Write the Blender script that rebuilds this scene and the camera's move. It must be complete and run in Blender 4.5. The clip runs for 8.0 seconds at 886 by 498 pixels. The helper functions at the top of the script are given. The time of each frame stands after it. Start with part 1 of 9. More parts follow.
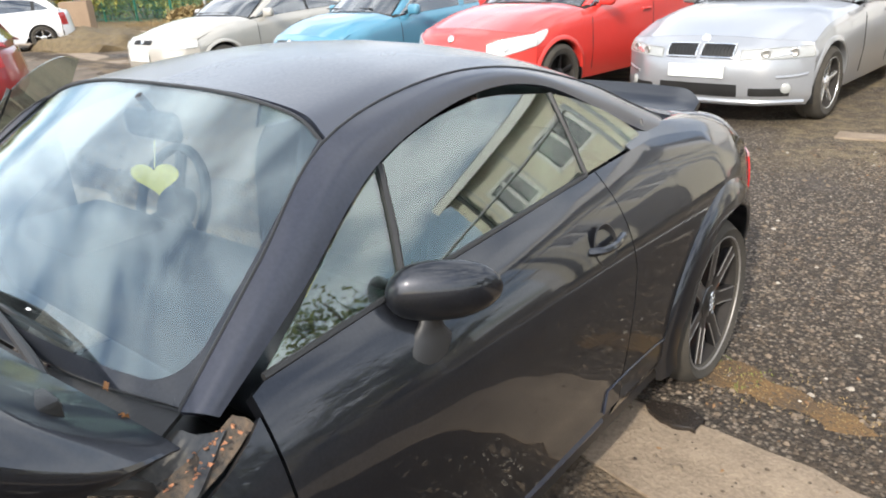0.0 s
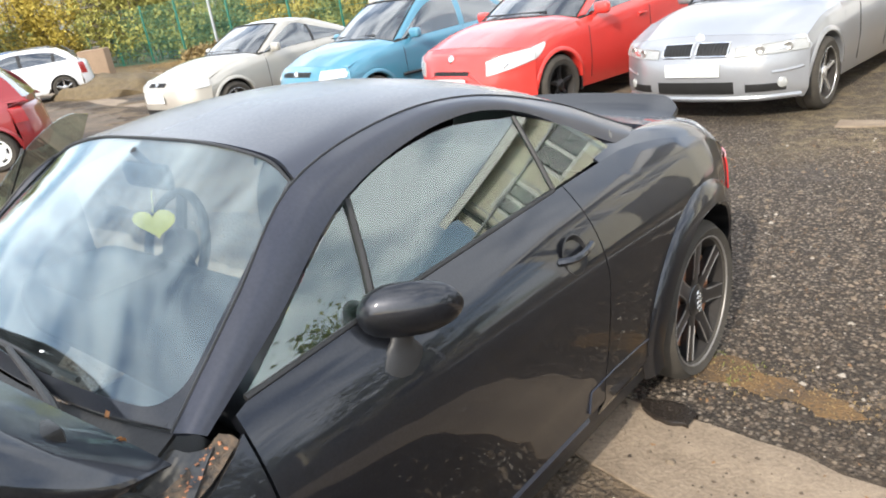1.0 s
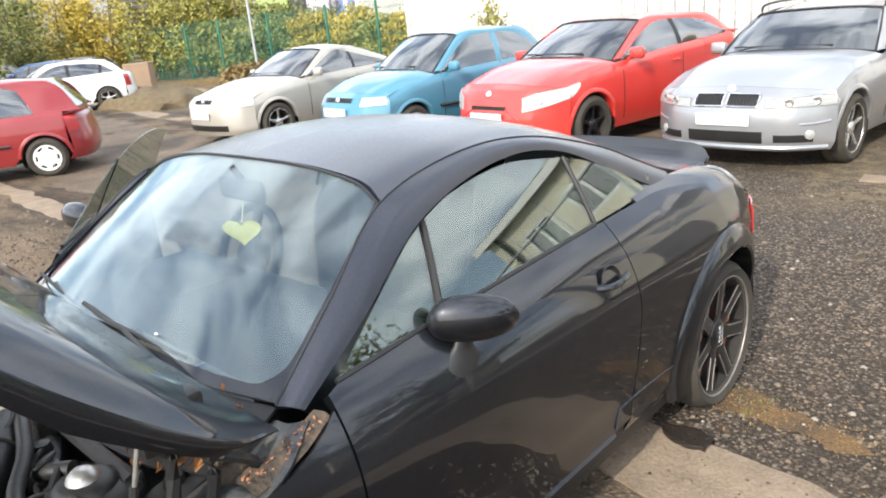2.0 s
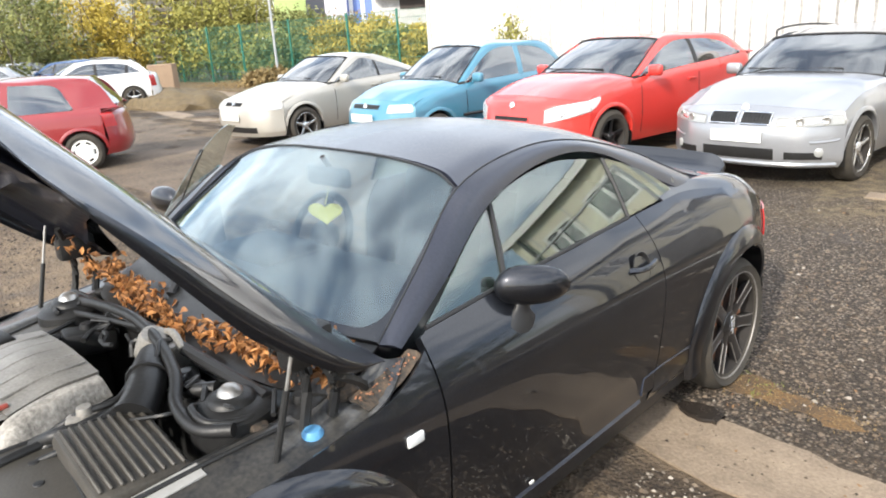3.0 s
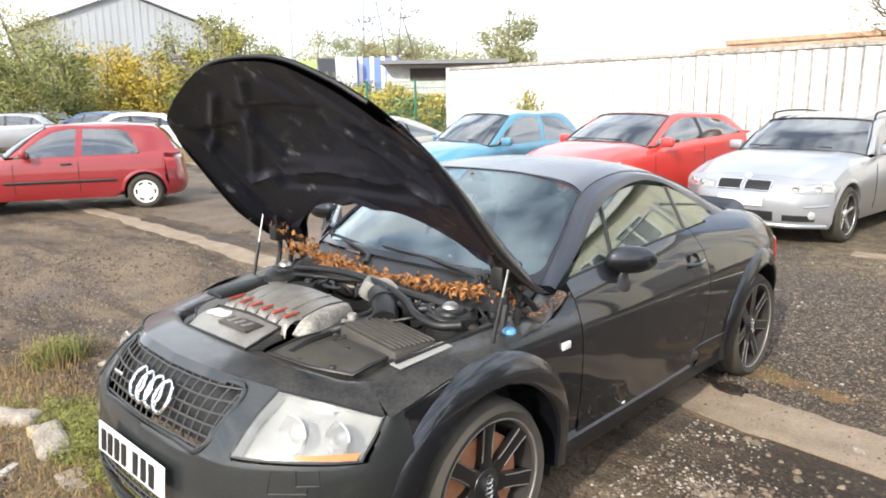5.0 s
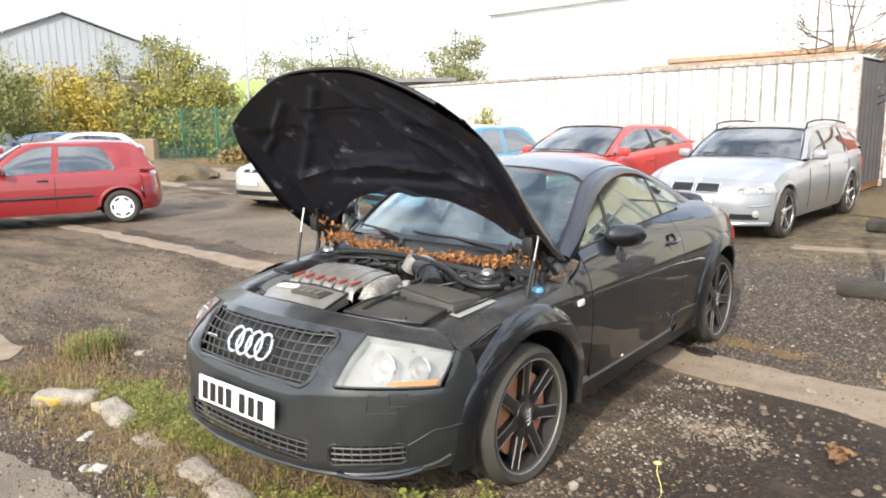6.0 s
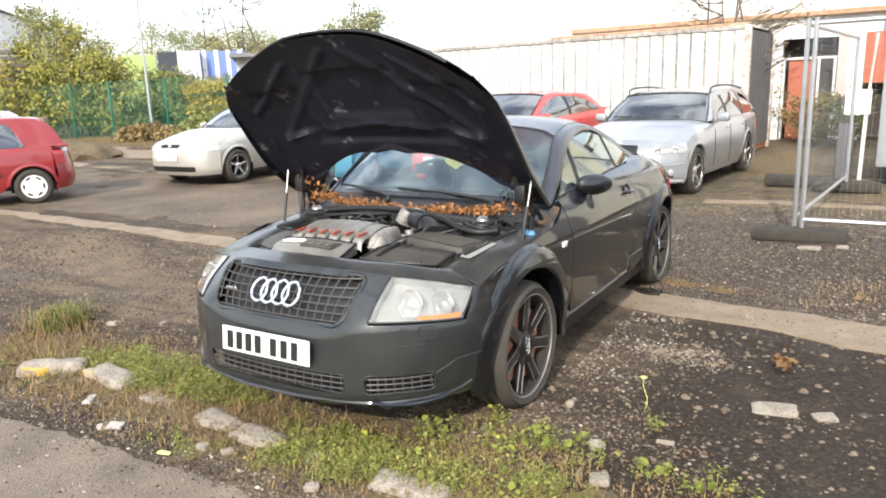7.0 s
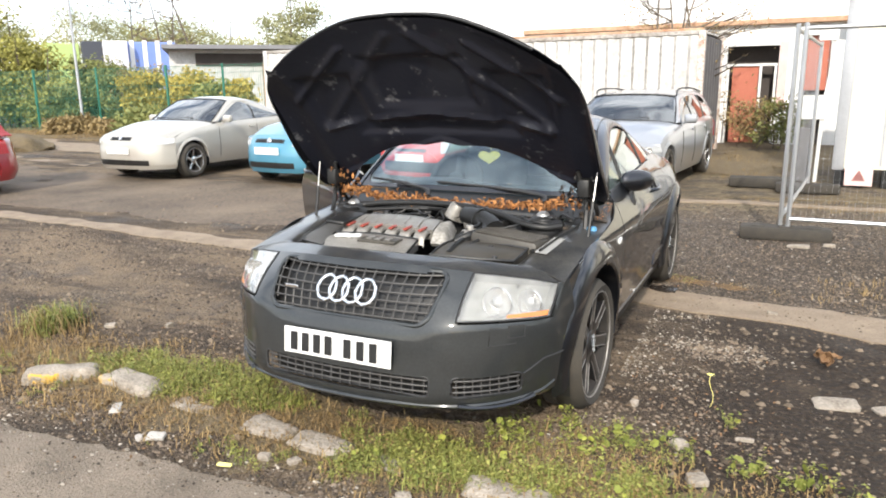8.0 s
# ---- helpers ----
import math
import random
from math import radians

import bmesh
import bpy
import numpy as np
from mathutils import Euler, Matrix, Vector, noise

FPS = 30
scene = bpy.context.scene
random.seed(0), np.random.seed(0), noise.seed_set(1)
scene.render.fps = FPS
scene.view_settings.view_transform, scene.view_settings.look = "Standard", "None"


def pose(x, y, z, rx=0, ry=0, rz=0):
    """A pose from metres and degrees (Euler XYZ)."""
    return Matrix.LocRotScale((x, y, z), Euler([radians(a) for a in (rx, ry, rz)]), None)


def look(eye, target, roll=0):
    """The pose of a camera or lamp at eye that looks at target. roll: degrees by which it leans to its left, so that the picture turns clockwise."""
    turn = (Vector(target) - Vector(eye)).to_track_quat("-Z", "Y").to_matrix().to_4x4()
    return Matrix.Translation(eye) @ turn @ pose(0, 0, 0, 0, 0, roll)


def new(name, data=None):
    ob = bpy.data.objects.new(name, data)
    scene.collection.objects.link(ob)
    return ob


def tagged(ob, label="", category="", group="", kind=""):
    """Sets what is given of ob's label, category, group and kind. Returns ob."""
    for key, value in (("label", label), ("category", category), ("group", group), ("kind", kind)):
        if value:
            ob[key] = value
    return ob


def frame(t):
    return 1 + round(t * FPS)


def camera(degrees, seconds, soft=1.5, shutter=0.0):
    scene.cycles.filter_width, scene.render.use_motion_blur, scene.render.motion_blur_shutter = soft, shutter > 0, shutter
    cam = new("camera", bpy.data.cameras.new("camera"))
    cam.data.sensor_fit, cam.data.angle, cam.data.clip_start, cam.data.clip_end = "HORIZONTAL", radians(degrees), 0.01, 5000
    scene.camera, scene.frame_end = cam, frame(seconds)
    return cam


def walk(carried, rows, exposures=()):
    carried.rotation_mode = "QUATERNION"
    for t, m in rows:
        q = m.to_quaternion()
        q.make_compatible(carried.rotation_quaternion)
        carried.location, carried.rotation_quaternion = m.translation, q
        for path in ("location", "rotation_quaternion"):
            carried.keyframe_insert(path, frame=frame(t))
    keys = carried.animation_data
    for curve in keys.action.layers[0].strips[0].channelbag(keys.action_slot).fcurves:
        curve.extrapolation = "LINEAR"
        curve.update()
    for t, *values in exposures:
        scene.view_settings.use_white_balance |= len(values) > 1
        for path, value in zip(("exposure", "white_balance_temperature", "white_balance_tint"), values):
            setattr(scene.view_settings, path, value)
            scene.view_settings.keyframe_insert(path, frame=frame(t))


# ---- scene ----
cam = camera(64.2, 8.0, 1.9)
PATH = [
    (0, (1.647, 0.011, 1.546), (0.429, 1.408, 0.794), -3.9),
    (0.5, (1.752, 0.03, 1.574), (0.572, 1.416, 0.746), -6.2),
    (1, (1.827, 0.008, 1.594), (0.545, 1.371, 0.889), -8.8),
    (1.5, (1.847, -0.082, 1.608), (0.507, 1.265, 0.983), -6.2),
    (1.7, (1.871, -0.138, 1.635), (0.539, 1.213, 1.003), -5.7),
    (2.8, (2.015, -0.552, 1.7), (0.677, 0.816, 1.118), -5.2),
    (3, (2.041, -0.631, 1.704), (0.692, 0.72, 1.108), -3.8),
    (3.5, (2.064, -0.823, 1.695), (0.749, 0.567, 1.113), -3.6),
    (4, (2.135, -1.085, 1.692), (0.816, 0.336, 1.2), -2.6),
    (4.5, (2.266, -1.438, 1.685), (0.92, -0.028, 1.238), -0.4),
    (4.7, (2.297, -1.579, 1.675), (0.926, -0.187, 1.243), -0.4),
    (5.8, (2.391, -2.388, 1.605), (1.135, -0.869, 1.262), -2.1),
    (6, (2.426, -2.519, 1.591), (1.178, -0.999, 1.23), -1.3),
    (6.2, (2.448, -2.646, 1.543), (1.212, -1.124, 1.146), -1.6),
    (6.5, (2.407, -2.777, 1.557), (1.168, -1.26, 1.151), -1.6),
    (7, (2.215, -3.032, 1.534), (1.197, -1.367, 1.096), -2.1),
    (7.5, (1.948, -3.133, 1.493), (0.979, -1.435, 1.075), -1.8),
    (8, (1.587, -3.221, 1.502), (0.744, -1.463, 1.058), -0.7),
]
walk(cam, [(t, look(eye, target, roll)) for t, eye, target, roll in PATH], ((0, 0.74), (1.5, 0.82), (3.5, 0.84), (4.5, 0.82), (6, 0.76), (8, 0.71)))

# ---- world, sun, exposure ----
world = bpy.data.worlds.new("sky")
scene.world = world
world.use_nodes = True
wn = world.node_tree.nodes
wn.clear()
sky = wn.new("ShaderNodeTexSky")
sky.sky_type = "NISHITA"
sky.sun_disc = False
SUN_ELEV, SUN_AZ = radians(32), radians(168)
sky.sun_elevation, sky.sun_rotation = SUN_ELEV, SUN_AZ
sky.air_density, sky.dust_density, sky.ozone_density = 1.0, 1.2, 1.0
wb = wn.new("ShaderNodeBackground")
wb.inputs["Strength"].default_value = 0.15
wo = wn.new("ShaderNodeOutputWorld")
# thin bright cloud over the sky
wc, wm_, wz = wn.new("ShaderNodeTexCoord"), wn.new("ShaderNodeMapping"), wn.new("ShaderNodeTexNoise")
wm_.inputs["Scale"].default_value = (1.0, 1.0, 2.2)
wz.inputs["Scale"].default_value, wz.inputs["Detail"].default_value = 3.8, 8
wr, wx = wn.new("ShaderNodeMapRange"), wn.new("ShaderNodeMix")
wr.inputs["From Min"].default_value, wr.inputs["From Max"].default_value = 0.36, 0.62
wr.inputs["To Min"].default_value = 0.12
wx.data_type = "RGBA"
wx.inputs["B"].default_value = (9.0, 9.4, 10.0, 1)
world.node_tree.links.new(wc.outputs["Generated"], wm_.inputs["Vector"])
world.node_tree.links.new(wm_.outputs[0], wz.inputs["Vector"])
world.node_tree.links.new(wz.outputs["Fac"], wr.inputs["Value"])
world.node_tree.links.new(wr.outputs["Result"], wx.inputs["Factor"])
world.node_tree.links.new(sky.outputs[0], wx.inputs["A"])
world.node_tree.links.new(wx.outputs["Result"], wb.inputs[0])
world.node_tree.links.new(wb.outputs[0], wo.inputs[0])

sun_data = bpy.data.lights.new("sun", "SUN")
sun_data.energy, sun_data.angle, sun_data.color = 3.0, radians(1.0), (1.0, 0.93, 0.82)
sun = new("sun", sun_data)
sun_from = Vector((math.sin(SUN_AZ) * math.cos(SUN_ELEV), math.cos(SUN_AZ) * math.cos(SUN_ELEV), math.sin(SUN_ELEV)))
sun.matrix_world = look(sun_from * 40, (0, 0, 0))


# ---- materials ----
def mat(name, color, rough=0.6, metal=0.0, vary=0.25, scale=6.0, fine=60.0, bump=0.0, coat=0.0, second=None, spread=0.5, island=0.0, spec=0.5, shift=0.0):
    """Principled surface whose colour wanders at two scales; bump gives relief in metres."""
    m = bpy.data.materials.new(name)
    m.use_nodes = True
    nt = m.node_tree
    n, l = nt.nodes, nt.links
    p = n["Principled BSDF"]
    p.inputs["Roughness"].default_value, p.inputs["Metallic"].default_value = rough, metal
    p.inputs["Specular IOR Level"].default_value = spec
    p.inputs["Coat Weight"].default_value, p.inputs["Coat Roughness"].default_value = coat, 0.06
    tc = n.new("ShaderNodeTexCoord")
    big, small = n.new("ShaderNodeTexNoise"), n.new("ShaderNodeTexNoise")
    big.inputs["Scale"].default_value, small.inputs["Scale"].default_value = scale, fine
    big.inputs["Detail"].default_value, small.inputs["Detail"].default_value = 4, 5
    for t in (big, small):
        l.new(tc.outputs["Object"], t.inputs["Vector"])
    mid = n.new("ShaderNodeMath")
    mid.operation = "ADD"
    l.new(big.outputs["Fac"], mid.inputs[0])
    l.new(small.outputs["Fac"], mid.inputs[1])
    src = mid
    if island:
        geo = n.new("ShaderNodeNewGeometry")
        more = n.new("ShaderNodeMath")
        more.operation = "MULTIPLY_ADD"
        l.new(geo.outputs["Random Per Island"], more.inputs[0])
        more.inputs[1].default_value = island
        l.new(mid.outputs[0], more.inputs[2])
        sub = n.new("ShaderNodeMath")
        sub.operation = "SUBTRACT"
        l.new(more.outputs[0], sub.inputs[0])
        sub.inputs[1].default_value = island * 0.5
        src = sub
    ramp = n.new("ShaderNodeMapRange")
    ramp.inputs["From Min"].default_value, ramp.inputs["From Max"].default_value = 1 - spread + shift, 1 + spread + shift
    l.new(src.outputs[0], ramp.inputs["Value"])
    mix = n.new("ShaderNodeMix")
    mix.data_type = "RGBA"
    lo = [c * (1 - vary) for c in color]
    hi = list(second) if second else [min(1, c * (1 + vary)) for c in color]
    if second:
        lo = list(color)
    mix.inputs["A"].default_value, mix.inputs["B"].default_value = (*lo, 1), (*hi, 1)
    l.new(ramp.outputs["Result"], mix.inputs["Factor"])
    l.new(mix.outputs["Result"], p.inputs["Base Color"])
    rr = n.new("ShaderNodeMapRange")
    rr.inputs["To Min"].default_value, rr.inputs["To Max"].default_value = max(0.02, rough * 0.8), min(1, rough * 1.25)
    l.new(small.outputs["Fac"], rr.inputs["Value"])
    l.new(rr.outputs["Result"], p.inputs["Roughness"])
    if bump:
        b = n.new("ShaderNodeBump")
        b.inputs["Distance"].default_value, b.inputs["Strength"].default_value = bump, 1.0
        l.new(small.outputs["Fac"], b.inputs["Height"])
        l.new(b.outputs["Normal"], p.inputs["Normal"])
    return m


def glass(name, tint=(0.55, 0.62, 0.6), film=0.05, film_color=(0.5, 0.55, 0.6), ior=1.52, gloss=(1.0, 1.0, 1.0)):
    """A thin pane: tinted see-through, a mirror by its angle, and a film of dust."""
    m = bpy.data.materials.new(name)
    m.use_nodes = True
    n, l = m.node_tree.nodes, m.node_tree.links
    n.clear()
    out, clear, shine, dust = n.new("ShaderNodeOutputMaterial"), n.new("ShaderNodeBsdfTransparent"), n.new("ShaderNodeBsdfGlossy"), n.new("ShaderNodeBsdfDiffuse")
    clear.inputs["Color"].default_value = (*tint, 1)
    shine.inputs["Roughness"].default_value = 0.02
    shine.inputs["Color"].default_value = (*gloss, 1)
    dust.inputs["Color"].default_value = (*film_color, 1)
    lw, pw, fr = n.new("ShaderNodeLayerWeight"), n.new("ShaderNodeMath"), n.new("ShaderNodeMapRange")
    lw.inputs["Blend"].default_value = 0.5
    pw.operation = "POWER"
    pw.inputs[1].default_value = 4.0
    l.new(lw.outputs["Facing"], pw.inputs[0])
    l.new(pw.outputs[0], fr.inputs["Value"])
    fr.inputs["To Min"].default_value = ((ior - 1) / (ior + 1)) ** 2
    tc, nz = n.new("ShaderNodeTexCoord"), n.new("ShaderNodeTexNoise")
    nz.inputs["Scale"].default_value = 7
    nz.inputs["Detail"].default_value = 6
    l.new(tc.outputs["Object"], nz.inputs["Vector"])
    mr = n.new("ShaderNodeMapRange")
    mr.inputs["From Min"].default_value, mr.inputs["From Max"].default_value = 0.35, 0.75
    mr.inputs["To Min"].default_value, mr.inputs["To Max"].default_value = film * 0.4, film * 2
    l.new(nz.outputs["Fac"], mr.inputs["Value"])
    a, b = n.new("ShaderNodeMixShader"), n.new("ShaderNodeMixShader")
    l.new(mr.outputs["Result"], a.inputs[0])
    l.new(clear.outputs[0], a.inputs[1])
    l.new(dust.outputs[0], a.inputs[2])
    l.new(fr.outputs[0], b.inputs[0])
    l.new(a.outputs[0], b.inputs[1])
    l.new(shine.outputs[0], b.inputs[2])
    l.new(b.outputs[0], out.inputs[0])
    return m


M_TT = mat("dark_metallic_paint", (0.022, 0.024, 0.030), 0.40, 0.78, 0.3, 4, 160, 0.0, 1.0, spec=0.15)
M_TT.node_tree.nodes["Principled BSDF"].inputs["Coat IOR"].default_value = 1.52
M_TT.node_tree.nodes["Principled BSDF"].inputs["Coat Roughness"].default_value = 0.03
# lighter copy of the body paint: sun on the nose put into its colour
M_TTSUNLIT = mat("sunlit_dark_bumper_paint", (0.037, 0.040, 0.041), 0.46, 0.55, 0.3, 5, 120, 0.0, 1.0, spec=0.2)
M_TTSUNLIT.node_tree.nodes["Principled BSDF"].inputs["Coat Roughness"].default_value = 0.08
# dust film, with the sky's blue sheen put into the base colour
M_TTSKY = mat("dusty_sky_tinted_paint", (0.021, 0.024, 0.038), 0.45, 0.25, 0.3, 3, 120, 0.0, 1.0, spec=0.2)
M_TTSKY.node_tree.nodes["Principled BSDF"].inputs["Coat Roughness"].default_value = 0.24
M_TRIM = mat("black_plastic_trim", (0.018, 0.018, 0.019), 0.5, 0, 0.3, 8, 200, 0.0004)
M_UNDER = mat("scuffed_black_inner_paint", (0.012, 0.013, 0.020), 0.42, 0, 0.5, 8, 30, 0.0012, 0.2, second=(0.16, 0.16, 0.165), spread=0.16, spec=0.2, shift=0.33)
M_BAY = mat("dusty_engine_plastic", (0.024, 0.022, 0.020), 0.5, 0, 0.4, 5, 130, 0.0006, second=(0.095, 0.085, 0.069), spread=0.6, shift=0.05)
M_LEDGE = mat("scuffed_black_bay_paint", (0.015, 0.017, 0.021), 0.34, 0, 0.4, 12, 90, 0.0008, 0.4, second=(0.10, 0.093, 0.08), spread=0.45, shift=0.14)
M_BAYDARK = mat("oily_black_metal", (0.014, 0.014, 0.014), 0.45, 0, 0.4, 10, 90, 0.001)
M_ALU = mat("brushed_aluminium_cover", (0.17, 0.16, 0.145), 0.42, 0.35, 0.2, 9, 120, 0.0005, second=(0.40, 0.38, 0.345), spread=0.45)
M_DUSTY = mat("pale_dusty_casting", (0.14, 0.13, 0.115), 0.7, 0.1, 0.3, 16, 90, 0.003, second=(0.52, 0.49, 0.44), spread=0.35)
M_RED = mat("red_runner_paint", (0.34, 0.07, 0.05), 0.4, 0, 0.25, 20, 90)
M_RUBBER = mat("worn_tyre_rubber", (0.028, 0.026, 0.023), 0.85, 0, 0.3, 9, 120, 0.0006, second=(0.066, 0.056, 0.043), spread=0.4)
M_RIM = mat("gloss_black_alloy", (0.011, 0.011, 0.012), 0.34, 0.1, 0.3, 12, 120, 0, 0.6)
M_BARREL = mat("brake_dusted_rim_barrel", (0.016, 0.013, 0.011), 0.8, 0, 0.4, 12, 90)
M_LIP = mat("machined_rim_lip", (0.26, 0.245, 0.23), 0.5, 0.5, 0.2, 12, 120)
M_RUST = mat("rusty_steel", (0.26, 0.09, 0.04), 0.75, 0.1, 0.4, 14, 120, 0.001, second=(0.46, 0.23, 0.12))
M_GRILLE = mat("dull_grey_grille_plastic", (0.070, 0.067, 0.064), 0.45, 0.2, 0.3, 14, 120)
M_CHROME = mat("chrome", (0.78, 0.78, 0.78), 0.12, 1.0, 0.06, 12, 80)
M_STEELROD = mat("steel_rod", (0.45, 0.44, 0.42), 0.35, 0.8, 0.2, 12, 80)
M_CAPGREY = mat("pale_grey_label", (0.33, 0.325, 0.31), 0.55, 0, 0.12, 14, 120)
M_PLATE = mat("white_number_plate", (0.82, 0.82, 0.80), 0.4, 0, 0.05, 12, 100)
M_INK = mat("black_print", (0.012, 0.012, 0.012), 0.5, 0, 0.2)
M_WHITE = mat("white_plastic", (0.75, 0.75, 0.73), 0.45, 0, 0.08, 8, 90)
M_BLUE = mat("blue_cap_plastic", (0.10, 0.30, 0.52), 0.45, 0, 0.15, 20, 120)
M_LEAF_DRY = mat("dry_brown_leaves", (0.085, 0.034, 0.013), 0.7, 0, 0.3, 30, 160, island=1.3, second=(0.52, 0.235, 0.075), spread=0.7)
M_LENS = mat("hazy_headlamp_plastic", (0.33, 0.335, 0.325), 0.22, 0.0, 0.12, 7, 60, 0, 1.0)
M_WHITELENS = mat("bright_clear_lamp", (0.58, 0.59, 0.59), 0.2, 0.1, 0.08, 7, 60, 0, 1.0)
M_GRIME = mat("rusty_leaf_grime", (0.022, 0.021, 0.019), 0.75, 0, 0.4, 26, 110, 0.004, second=(0.13, 0.088, 0.055), spread=0.35, shift=0.12)
M_REFLECT = mat("silver_reflector", (0.70, 0.70, 0.70), 0.2, 0.8, 0.15, 8, 80)
M_AMBER = mat("amber_plastic", (0.60, 0.20, 0.05), 0.3, 0, 0.15, 14, 80, 0, 0.7)
M_TAIL = mat("red_lens", (0.45, 0.02, 0.02), 0.25, 0, 0.2, 14, 80, 0, 0.8)
M_SEAT = mat("black_leather", (0.02, 0.02, 0.022), 0.5, 0, 0.3, 10, 150, 0.0005)
M_HEART = mat("yellow_card", (0.92, 0.84, 0.26), 0.6, 0, 0.1, 30, 100)
M_GLASS = glass("windscreen_glass", (0.76, 0.84, 0.86), 0.014, (0.55, 0.62, 0.66), 1.88, (0.88, 0.97, 1.0))
M_SIDEGLASS = glass("green_side_glass", (0.60, 0.72, 0.65), 0.010, (0.5, 0.55, 0.5), 2.1)
M_CARGLASS = glass("dark_car_glass", (0.40, 0.43, 0.44), 0.015, (0.5, 0.5, 0.5), 2.5)


# ---- mesh helpers ----
def part(name, bm, material, parent=None, label="", smooth=True):
    me = bpy.data.meshes.new(name)
    for f in bm.faces:
        f.smooth = smooth
    bm.to_mesh(me)
    bm.free()
    if smooth:
        me.set_sharp_from_angle(angle=radians(38))
    me.materials.append(material)
    ob = new(name, me)
    if parent is not None:
        ob.parent = parent
    if label:
        ob["label"] = label
    return ob


def thing(name, label, category, m=None, group="", kind=""):
    ob = new(name)
    ob.empty_display_size = 0.3
    if m is not None:
        ob.matrix_world = m
    return tagged(ob, label, category, group, kind)


def spline(pts, n):
    """n + 1 points along a smooth curve through pts."""
    p = [np.array(q, float) for q in pts]
    p = [2 * p[0] - p[1]] + p + [2 * p[-1] - p[-2]]
    res, k = [], len(pts) - 1
    for i in range(n + 1):
        u = i / n * k
        j = min(int(u), k - 1)
        t = u - j
        a, b, c, d = p[j:j + 4]
        res.append(0.5 * (2 * b + (c - a) * t + (2 * a - 5 * b + 4 * c - d) * t * t + (3 * b - a - 3 * c + d) * t ** 3))
    return res


def sheet(rows, nu, nv):
    """A smooth net through rows of control points: (nu + 1) lines along the rows' order, nv + 1 points on each."""
    lines = [spline(r, nv) for r in rows]
    cols = [spline([ln[j] for ln in lines], nu) for j in range(nv + 1)]
    return [[cols[j][i] for j in range(nv + 1)] for i in range(nu + 1)]


def net(bm, g, keep=None, flip=1):
    """Adds the net g to bm; keep(centre) says which faces stay; flip -1 mirrors x."""
    vs = [[bm.verts.new((p[0] * flip, p[1], p[2])) for p in row] for row in g]
    for i in range(len(g) - 1):
        for j in range(len(g[0]) - 1):
            q = [vs[i][j], vs[i + 1][j], vs[i + 1][j + 1], vs[i][j + 1]]
            if keep is not None:
                c = (g[i][j] + g[i + 1][j] + g[i + 1][j + 1] + g[i][j + 1]) / 4
                if not keep(c):
                    continue
            try:
                bm.faces.new(q if flip > 0 else q[::-1])
            except ValueError:
                pass


def finish(bm, thick=0.0, merge=0.0004):
    bmesh.ops.remove_doubles(bm, verts=bm.verts, dist=merge)
    loose = [v for v in bm.verts if not v.link_faces]
    bmesh.ops.delete(bm, geom=loose, context="VERTS")
    bmesh.ops.recalc_face_normals(bm, faces=bm.faces)
    if thick:
        bmesh.ops.solidify(bm, geom=list(bm.faces), thickness=thick)
    return bm


def panel(name, rows, nu, nv, material, parent, label="", thick=0.012, keep=None, both=False, flip=1):
    bm = bmesh.new()
    g = sheet(rows, nu, nv)
    net(bm, g, keep, flip)
    if both:
        net(bm, g, keep, -flip)
    return part(name, finish(bm, thick), material, parent, label)


def box(bm, c, s, m=None, bevel=0.0, seg=2):
    r = bmesh.ops.create_cube(bm, size=1.0, matrix=(m or Matrix()) @ Matrix.Translation(c) @ Matrix.Diagonal((*s, 1)))
    if bevel:
        es = {e for v in r["verts"] for e in v.link_edges}
        bmesh.ops.bevel(bm, geom=list(es), offset=bevel, segments=seg, affect="EDGES", profile=0.5)


def tube(bm, pts, r, seg=8, closed=False, smooth_n=0):
    """A round rod along pts; r is one radius or one for each point."""
    p = [Vector(q) for q in (spline(pts, smooth_n) if smooth_n else pts)]
    rs = r if isinstance(r, (list, tuple)) else [r] * len(p)
    if len(rs) != len(p):
        rs = [rs[0] + (rs[-1] - rs[0]) * i / (len(p) - 1) for i in range(len(p))]
    rings, n = [], len(p)
    for i in range(n):
        a = p[(i - 1) % n] if (closed or i) else p[i]
        b = p[(i + 1) % n] if (closed or i < n - 1) else p[i]
        d = (b - a).normalized()
        side = d.cross(Vector((0, 0, 1)))
        if side.length < 0.05:
            side = d.cross(Vector((1, 0, 0)))
        side.normalize()
        up = side.cross(d)
        rings.append([bm.verts.new(p[i] + (side * math.cos(6.28319 * k / seg) + up * math.sin(6.28319 * k / seg)) * rs[i]) for k in range(seg)])
    for i in range(n if closed else n - 1):
        a, b = rings[i], rings[(i + 1) % n]
        for k in range(seg):
            bm.faces.new((a[k], a[(k + 1) % seg], b[(k + 1) % seg], b[k]))
    if not closed:
        bm.faces.new(rings[0][::-1])
        bm.faces.new(rings[-1])


def lathe(bm, prof, seg, m=None):
    """Turns a profile of (radius, along) round the x axis."""
    m = m or Matrix()
    rings = []
    for r, a in prof:
        rings.append([bm.verts.new(m @ Vector((a, r * math.cos(6.28319 * k / seg), r * math.sin(6.28319 * k / seg)))) for k in range(seg)])
    for i in range(len(prof) - 1):
        for k in range(seg):
            bm.faces.new((rings[i][k], rings[i][(k + 1) % seg], rings[i + 1][(k + 1) % seg], rings[i + 1][k]))
    return rings


